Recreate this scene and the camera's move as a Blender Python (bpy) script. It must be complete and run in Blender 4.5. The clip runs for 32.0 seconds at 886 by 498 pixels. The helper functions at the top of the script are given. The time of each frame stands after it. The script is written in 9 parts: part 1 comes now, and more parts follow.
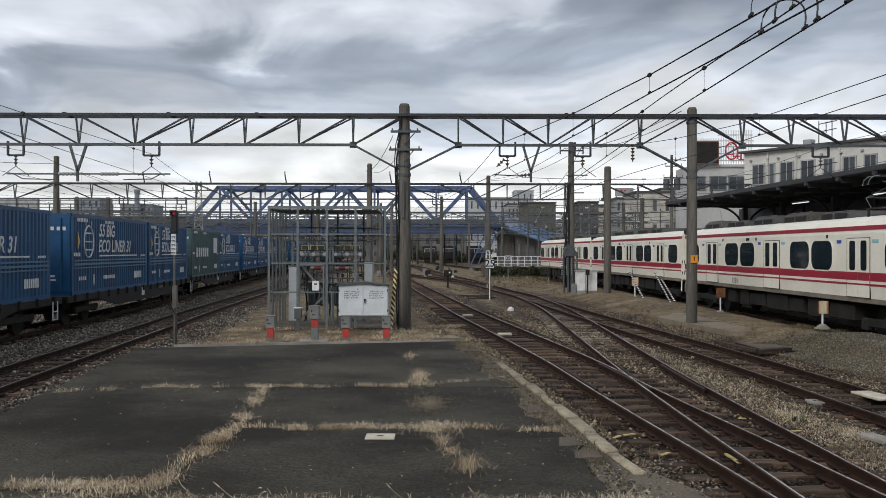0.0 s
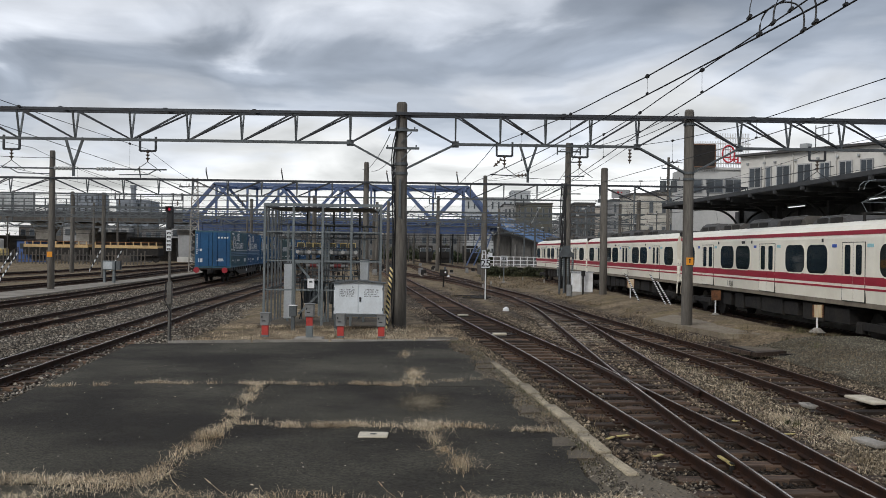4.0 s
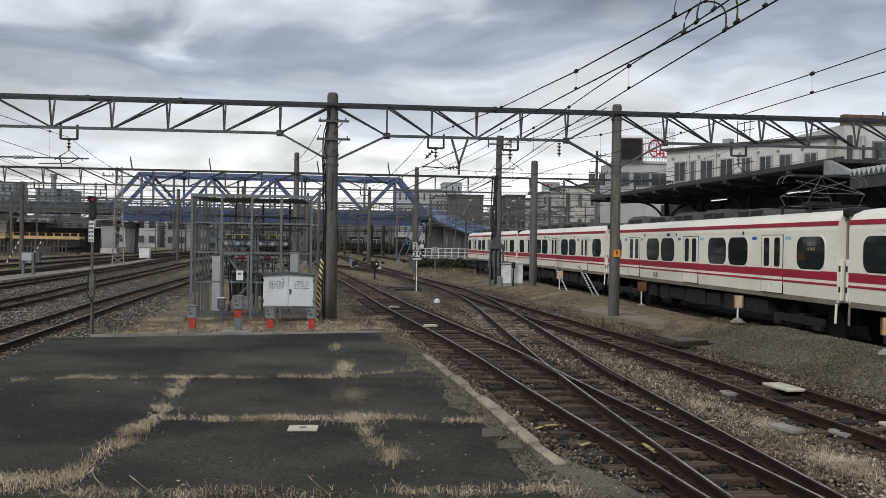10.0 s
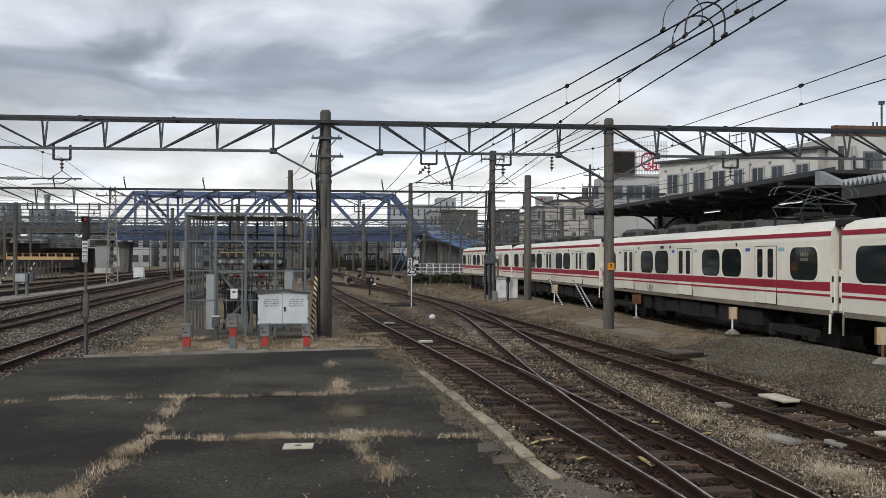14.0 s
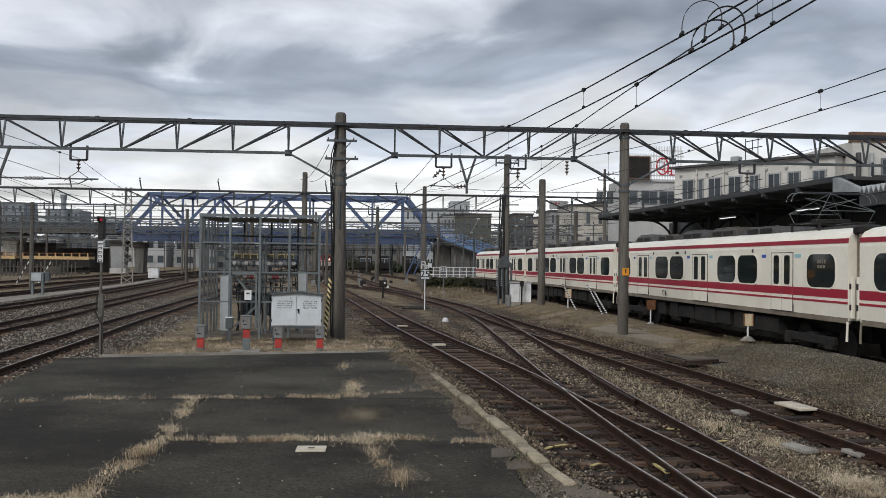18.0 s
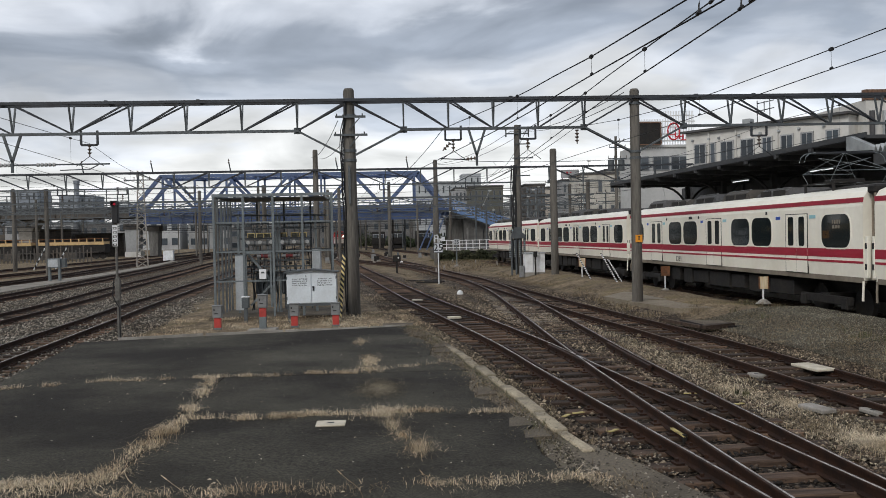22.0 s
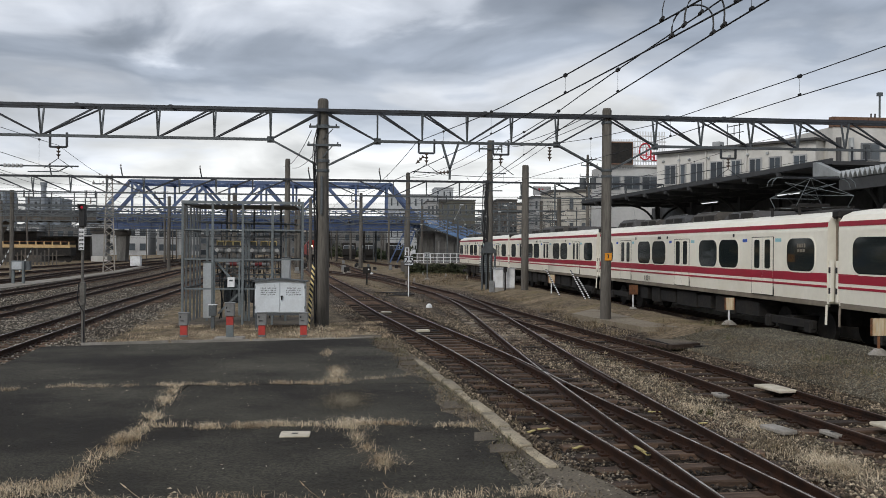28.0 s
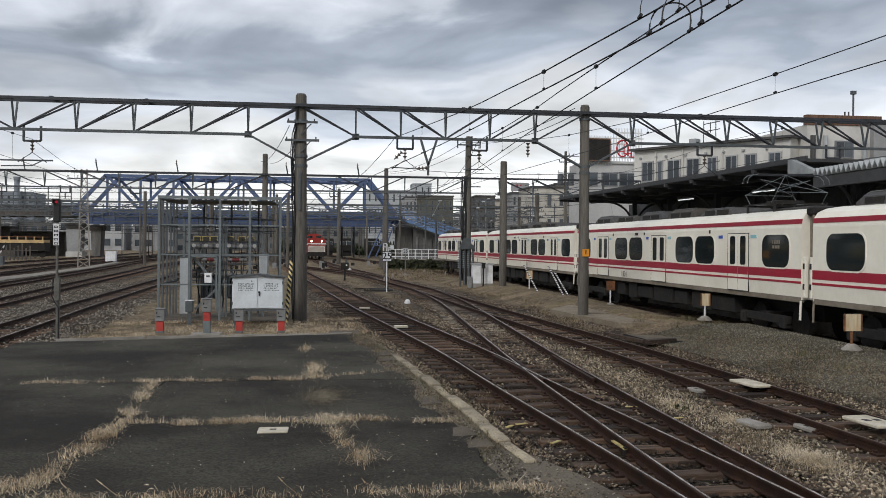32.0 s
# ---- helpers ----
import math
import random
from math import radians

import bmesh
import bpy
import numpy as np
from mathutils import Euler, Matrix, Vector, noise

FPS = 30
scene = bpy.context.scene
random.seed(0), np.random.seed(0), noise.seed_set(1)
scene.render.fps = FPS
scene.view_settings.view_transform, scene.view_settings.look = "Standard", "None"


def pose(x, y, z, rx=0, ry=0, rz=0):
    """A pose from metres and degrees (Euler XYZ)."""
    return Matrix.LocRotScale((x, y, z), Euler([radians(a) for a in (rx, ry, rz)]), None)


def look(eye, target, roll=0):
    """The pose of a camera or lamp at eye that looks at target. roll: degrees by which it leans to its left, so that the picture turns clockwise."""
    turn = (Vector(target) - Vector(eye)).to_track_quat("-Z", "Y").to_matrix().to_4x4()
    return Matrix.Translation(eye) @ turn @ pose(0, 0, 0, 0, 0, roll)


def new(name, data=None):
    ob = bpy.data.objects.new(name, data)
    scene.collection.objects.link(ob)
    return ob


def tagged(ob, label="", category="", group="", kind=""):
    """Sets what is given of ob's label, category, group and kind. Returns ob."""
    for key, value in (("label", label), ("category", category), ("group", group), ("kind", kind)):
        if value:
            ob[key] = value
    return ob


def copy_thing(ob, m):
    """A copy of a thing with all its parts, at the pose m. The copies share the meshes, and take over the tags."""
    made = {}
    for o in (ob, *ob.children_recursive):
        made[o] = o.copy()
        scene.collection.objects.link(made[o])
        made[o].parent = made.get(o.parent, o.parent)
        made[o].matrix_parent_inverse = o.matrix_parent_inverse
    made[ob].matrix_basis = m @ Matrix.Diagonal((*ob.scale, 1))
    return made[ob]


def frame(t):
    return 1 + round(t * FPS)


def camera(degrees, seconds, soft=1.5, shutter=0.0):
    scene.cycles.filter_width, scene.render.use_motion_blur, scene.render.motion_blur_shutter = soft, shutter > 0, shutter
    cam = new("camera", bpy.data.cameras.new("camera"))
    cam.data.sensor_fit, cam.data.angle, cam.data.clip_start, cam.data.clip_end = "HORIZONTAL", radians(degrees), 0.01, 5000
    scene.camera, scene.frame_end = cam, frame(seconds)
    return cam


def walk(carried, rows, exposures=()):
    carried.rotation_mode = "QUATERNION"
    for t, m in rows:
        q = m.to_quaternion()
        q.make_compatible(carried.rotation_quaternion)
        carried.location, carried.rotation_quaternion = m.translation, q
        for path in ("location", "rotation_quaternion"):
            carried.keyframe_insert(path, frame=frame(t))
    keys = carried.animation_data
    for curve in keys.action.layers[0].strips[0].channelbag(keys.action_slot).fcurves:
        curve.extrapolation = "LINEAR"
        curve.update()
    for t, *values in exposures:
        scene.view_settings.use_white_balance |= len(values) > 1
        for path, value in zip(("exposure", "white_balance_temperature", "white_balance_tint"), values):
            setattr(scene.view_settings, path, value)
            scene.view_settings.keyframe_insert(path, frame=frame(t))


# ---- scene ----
cam = camera(53.9, 32.0, soft=0.85)
PATH = [
    (0, (-0.056, 0.209, 2.415), (-0.052, 2.209, 2.42), 0.1),
    (0.5, (-0.056, 0.23, 2.407), (-0.058, 2.23, 2.411), -0.0),
    (1, (-0.048, 0.234, 2.405), (-0.058, 2.234, 2.408), 0.0),
    (1.5, (-0.056, 0.212, 2.415), (-0.065, 2.212, 2.422), 0.1),
    (2, (-0.059, 0.247, 2.396), (-0.071, 2.247, 2.401), 0.4),
    (2.5, (-0.058, 0.257, 2.396), (-0.064, 2.257, 2.398), 0.8),
    (3, (-0.055, 0.22, 2.407), (-0.044, 2.22, 2.415), 0.9),
    (3.5, (-0.05, 0.229, 2.405), (-0.039, 2.229, 2.411), 0.8),
    (5.5, (-0.045, 0.233, 2.402), (-0.016, 2.233, 2.405), 0.8),
    (6, (-0.053, 0.226, 2.401), (-0.013, 2.225, 2.411), 0.8),
    (6.5, (-0.053, 0.223, 2.411), (0.015, 2.222, 2.426), 0.9),
    (7, (-0.044, 0.21, 2.416), (0.051, 2.208, 2.427), 1.1),
    (7.5, (-0.055, 0.195, 2.416), (0.059, 2.192, 2.421), 1.0),
    (8, (-0.041, 0.228, 2.408), (0.09, 2.224, 2.402), 1.0),
    (8.5, (-0.037, 0.206, 2.412), (0.112, 2.2, 2.4), 0.9),
    (9, (-0.03, 0.191, 2.412), (0.131, 2.185, 2.409), 0.8),
    (9.5, (-0.04, 0.211, 2.415), (0.124, 2.204, 2.414), 0.8),
    (10, (-0.039, 0.214, 2.414), (0.131, 2.207, 2.401), 0.9),
    (10.5, (-0.042, 0.235, 2.411), (0.13, 2.227, 2.394), 0.8),
    (11, (-0.031, 0.226, 2.417), (0.139, 2.219, 2.41), 0.6),
    (11.5, (-0.038, 0.212, 2.41), (0.126, 2.205, 2.418), 0.5),
    (12, (-0.04, 0.22, 2.414), (0.119, 2.214, 2.426), 0.4),
    (12.5, (-0.027, 0.222, 2.411), (0.144, 2.215, 2.42), 0.5),
    (13, (-0.029, 0.221, 2.42), (0.147, 2.213, 2.43), 0.4),
    (13.5, (-0.021, 0.195, 2.417), (0.157, 2.187, 2.433), 0.2),
    (15.5, (-0.028, 0.211, 2.419), (0.16, 2.202, 2.46), 0.2),
    (16, (-0.031, 0.227, 2.421), (0.138, 2.219, 2.472), 0.4),
    (16.5, (-0.031, 0.231, 2.424), (0.127, 2.224, 2.483), 0.6),
    (17, (-0.033, 0.234, 2.418), (0.123, 2.228, 2.463), 0.6),
    (17.5, (-0.036, 0.23, 2.415), (0.116, 2.224, 2.446), 0.6),
    (18, (-0.04, 0.241, 2.417), (0.111, 2.235, 2.447), 0.7),
    (18.5, (-0.036, 0.204, 2.424), (0.125, 2.198, 2.453), 0.7),
    (19, (-0.035, 0.214, 2.417), (0.136, 2.206, 2.446), 0.8),
    (19.5, (-0.037, 0.229, 2.417), (0.133, 2.222, 2.437), 0.7),
    (20, (-0.033, 0.23, 2.41), (0.119, 2.225, 2.419), 0.2),
    (20.5, (-0.023, 0.209, 2.414), (0.108, 2.205, 2.41), -0.6),
    (21, (-0.02, 0.208, 2.408), (0.1, 2.204, 2.385), -1.0),
    (21.5, (-0.024, 0.216, 2.417), (0.098, 2.212, 2.388), -1.0),
    (22, (-0.031, 0.22, 2.408), (0.09, 2.216, 2.377), -1.2),
    (22.5, (-0.018, 0.235, 2.405), (0.104, 2.231, 2.366), -0.5),
    (23, (-0.014, 0.203, 2.416), (0.114, 2.199, 2.374), 0.1),
    (23.5, (-0.03, 0.239, 2.399), (0.109, 2.234, 2.361), 0.5),
    (24, (-0.035, 0.238, 2.396), (0.111, 2.233, 2.385), 0.4),
    (24.5, (-0.029, 0.215, 2.403), (0.12, 2.21, 2.41), 0.3),
    (25, (-0.025, 0.193, 2.417), (0.134, 2.186, 2.423), 0.3),
    (25.5, (-0.025, 0.216, 2.41), (0.157, 2.208, 2.417), 0.3),
    (27.5, (-0.032, 0.208, 2.41), (0.156, 2.2, 2.415), 0.4),
    (28, (-0.024, 0.206, 2.407), (0.164, 2.197, 2.406), 0.4),
    (28.5, (-0.033, 0.199, 2.408), (0.148, 2.191, 2.412), 0.4),
    (29, (-0.03, 0.197, 2.409), (0.161, 2.188, 2.409), 0.4),
    (29.5, (-0.035, 0.219, 2.401), (0.17, 2.208, 2.392), 0.4),
    (30, (-0.04, 0.212, 2.403), (0.178, 2.2, 2.394), 0.6),
    (30.5, (-0.039, 0.203, 2.411), (0.183, 2.19, 2.411), 0.6),
    (31, (-0.032, 0.21, 2.406), (0.198, 2.197, 2.409), 0.5),
    (31.5, (-0.034, 0.235, 2.396), (0.199, 2.222, 2.39), 0.5),
    (32, (-0.032, 0.199, 2.404), (0.206, 2.185, 2.394), 0.5),
]
walk(cam, [(t, look(eye, target, roll)) for t, eye, target, roll in PATH])

# ---- world, sun, exposure ----
scene.view_settings.exposure = 0.0
SUN_EL, SUN_ROT = radians(34), radians(218)
world = bpy.data.worlds.new("overcast_sky")
scene.world = world
world.use_nodes = True


def nodes_of(tree):
    tree.nodes.clear()

    def n(kind, **kw):
        node = tree.nodes.new(kind)
        for key, value in kw.items():
            if key in node.inputs:
                node.inputs[key].default_value = value
        return node
    return n, tree.links.new


def build_world():
    n, link = nodes_of(world.node_tree)
    out = n("ShaderNodeOutputWorld")
    sky = n("ShaderNodeTexSky")
    sky.sky_type, sky.sun_disc = "NISHITA", False
    sky.sun_elevation, sky.sun_rotation = SUN_EL, SUN_ROT
    co = n("ShaderNodeTexCoord")
    sep = n("ShaderNodeSeparateXYZ")
    link(co.outputs["Generated"], sep.inputs[0])
    # a flat cloud deck: the direction divided by its height
    zz = n("ShaderNodeMath")
    zz.operation = "MAXIMUM"
    link(sep.outputs[2], zz.inputs[0])
    zz.inputs[1].default_value = 0.0
    za = n("ShaderNodeMath")
    za.operation = "ADD"
    link(zz.outputs[0], za.inputs[0])
    za.inputs[1].default_value = 0.16
    dx, dy = n("ShaderNodeMath"), n("ShaderNodeMath")
    for d, k in ((dx, 0), (dy, 1)):
        d.operation = "DIVIDE"
        link(sep.outputs[k], d.inputs[0])
        link(za.outputs[0], d.inputs[1])
    deck = n("ShaderNodeCombineXYZ")
    link(dx.outputs[0], deck.inputs[0])
    link(dy.outputs[0], deck.inputs[1])

    def cloud(scale, off, sx, sy, detail, dist, rot=0.0):
        m = n("ShaderNodeMapping")
        m.inputs["Location"].default_value = off
        m.inputs["Rotation"].default_value = (0, 0, rot)
        m.inputs["Scale"].default_value = (sx, sy, 1)
        link(deck.outputs[0], m.inputs[0])
        t = n("ShaderNodeTexNoise", Scale=scale, Detail=detail, Roughness=0.47, Distortion=dist)
        link(m.outputs[0], t.inputs[0])
        return t.outputs[0]
    warp = cloud(0.55, CLOUD_A, 0.45, 1.0, 5, 0.7, 0.25)
    fine = cloud(1.75, CLOUD_B, 0.95, 0.80, 8, 0.55, 0.2)
    # the same billows a little nearer, to shade one flank of each
    flank = cloud(1.75, (CLOUD_B[0] + 0.05, CLOUD_B[1] + 0.16, 0), 0.95, 0.80, 8, 0.55, 0.2)

    def calc(op, a, b, c=None):
        m = n("ShaderNodeMath")
        m.operation = op
        for k, v in enumerate((a, b, c)):
            if v is None:
                continue
            if isinstance(v, (int, float)):
                m.inputs[k].default_value = v
            else:
                link(v, m.inputs[k])
        return m.outputs[0]
    # height over the horizon, bent by slow noise: one heavy grey bank over a bright low sky
    h = calc("MULTIPLY_ADD", sep.outputs[0], -0.07, sep.outputs[2])
    h = calc("MULTIPLY_ADD", warp, 0.22, h)
    h = calc("MULTIPLY_ADD", fine, 0.23, h)
    wisp = cloud(4.6, CLOUD_A, 0.7, 1.2, 8, 0.6, 0.3)
    h = calc("MULTIPLY_ADD", wisp, 0.04, h)
    h = calc("SUBTRACT", h, 0.225)
    ramp = n("ShaderNodeValToRGB")
    cr = ramp.color_ramp
    cr.interpolation = "EASE"
    stops = ((0.0, 0.91), (0.06, 0.92), (0.105, 0.86), (0.145, 0.73), (0.175, 0.52), (0.205, 0.345), (0.232, 0.38), (0.262, 0.60), (0.30, 0.72), (0.36, 0.62), (0.5, 0.52), (1.0, 0.62))
    while len(cr.elements) < len(stops):
        cr.elements.new(0.5)
    for e, (pos, v) in zip(cr.elements, stops):
        k = (0.84 - v) / 0.6
        warm = pos < 0.12
        e.position, e.color = pos, (v * (0.995 if warm else 0.98 - 0.11 * k), v * (1 - 0.01 * k), v * (1.0 if warm else 1.045 + 0.15 * k), 1)
    link(h, ramp.inputs[0])
    tone = n("ShaderNodeMapRange")
    link(fine, tone.inputs[0])
    for key, v in zip(("From Min", "From Max", "To Min", "To Max"), (0.30, 0.70, 0.80, 1.20)):
        tone.inputs[key].default_value = v
    hm = n("ShaderNodeVectorMath")
    hm.operation = "SCALE"
    link(ramp.outputs[0], hm.inputs[0])
    lump = calc("MULTIPLY_ADD", calc("SUBTRACT", fine, flank), 1.15, 1.0)
    # the deck is thicker towards the west
    west = n("ShaderNodeMapRange")
    link(sep.outputs[0], west.inputs[0])
    for key, v in zip(("From Min", "From Max", "To Min", "To Max"), (-0.50, -0.12, 0.86, 1.0)):
        west.inputs[key].default_value = v
    shade = calc("MULTIPLY", tone.outputs[0], lump)
    link(calc("MULTIPLY", shade, west.outputs[0]), hm.inputs["Scale"])
    b1 = n("ShaderNodeBackground", Strength=0.012)
    link(sky.outputs[0], b1.inputs[0])
    b2 = n("ShaderNodeBackground", Strength=SKY_STRENGTH)
    link(hm.outputs[0], b2.inputs[0])
    add = n("ShaderNodeAddShader")
    link(b1.outputs[0], add.inputs[0])
    link(b2.outputs[0], add.inputs[1])
    link(add.outputs[0], out.inputs[0])


CLOUD_A, CLOUD_B, SKY_STRENGTH = (2.3, 0.4, 0), (0.7, 1.9, 0), 1.0
build_world()
sun = new("sun", bpy.data.lights.new("sun", "SUN"))
sun.data.energy, sun.data.angle, sun.data.color = 1.75, radians(22), (1.0, 0.965, 0.915)
sun.matrix_basis = pose(0, 0, 60, 56, 0, -38)


# ---- materials ----
def mat(name, col, rough=0.7, metal=0.0, var=0.25, grain=30.0, blotch=2.0, bump=0.0, tint=None, rand=0.0,
        stretch=(1, 1, 1), spec=0.4, island=False, pop=0.0):
    """Surface with grain and blotches; tint: second colour of the stains; rand: difference from piece to piece."""
    m = bpy.data.materials.new(name)
    m.use_nodes = True
    n, link = nodes_of(m.node_tree)
    out, bs = n("ShaderNodeOutputMaterial"), n("ShaderNodeBsdfPrincipled")
    link(bs.outputs[0], out.inputs[0])
    bs.inputs["Roughness"].default_value, bs.inputs["Metallic"].default_value = rough, metal
    bs.inputs["Specular IOR Level"].default_value = spec
    co = n("ShaderNodeTexCoord")
    mp = n("ShaderNodeMapping")
    mp.inputs["Scale"].default_value = stretch
    link(co.outputs["Object"], mp.inputs[0])
    g = n("ShaderNodeTexNoise", Scale=grain, Detail=4.0, Roughness=0.6)
    b = n("ShaderNodeTexNoise", Scale=blotch, Detail=5.0, Roughness=0.6)
    link(mp.outputs[0], g.inputs[0])
    link(mp.outputs[0], b.inputs[0])
    tint = tint or tuple(c * (1 - var) for c in col)
    r = n("ShaderNodeMapRange")
    link(b.outputs[0], r.inputs[0])
    for key, v in zip(("From Min", "From Max"), (0.40, 0.66)):
        r.inputs[key].default_value = v
    c1 = n("ShaderNodeMix")
    c1.data_type = "RGBA"
    link(r.outputs[0], c1.inputs[0])
    c1.inputs[6].default_value, c1.inputs[7].default_value = (*col, 1), (*tint, 1)
    # grain as a lightness factor
    k = n("ShaderNodeMapRange")
    link(g.outputs[0], k.inputs[0])
    for key, v in zip(("From Min", "From Max", "To Min", "To Max"), (0.3, 0.7, 1 - var, 1 + var)):
        k.inputs[key].default_value = v
    last = k.outputs[0]
    if rand:
        if island:
            src = n("ShaderNodeNewGeometry").outputs["Random Per Island"]
        else:
            src = n("ShaderNodeObjectInfo").outputs["Random"]
        k2 = n("ShaderNodeMapRange")
        if pop:
            # a few pale pieces among many dark ones
            pw = n("ShaderNodeMath")
            pw.operation = "POWER"
            link(src, pw.inputs[0])
            pw.inputs[1].default_value = 3.0
            src = pw.outputs[0]
        link(src, k2.inputs[0])
        k2.inputs["To Min"].default_value, k2.inputs["To Max"].default_value = 1 - rand, 1 + (pop or rand)
        mm = n("ShaderNodeMath")
        mm.operation = "MULTIPLY"
        link(last, mm.inputs[0])
        link(k2.outputs[0], mm.inputs[1])
        last = mm.outputs[0]
    sc = n("ShaderNodeVectorMath")
    sc.operation = "SCALE"
    link(c1.outputs[2], sc.inputs[0])
    link(last, sc.inputs["Scale"])
    link(sc.outputs[0], bs.inputs["Base Color"])
    if bump:
        bp = n("ShaderNodeBump", Strength=bump, Distance=0.02)
        link(g.outputs[0], bp.inputs["Height"])
        link(bp.outputs[0], bs.inputs["Normal"])
    return m


def glow(name, col, strength):
    m = bpy.data.materials.new(name)
    m.use_nodes = True
    n, link = nodes_of(m.node_tree)
    out, e = n("ShaderNodeOutputMaterial"), n("ShaderNodeEmission", Strength=strength)
    e.inputs[0].default_value = (*col, 1)
    link(e.outputs[0], out.inputs[0])
    return m


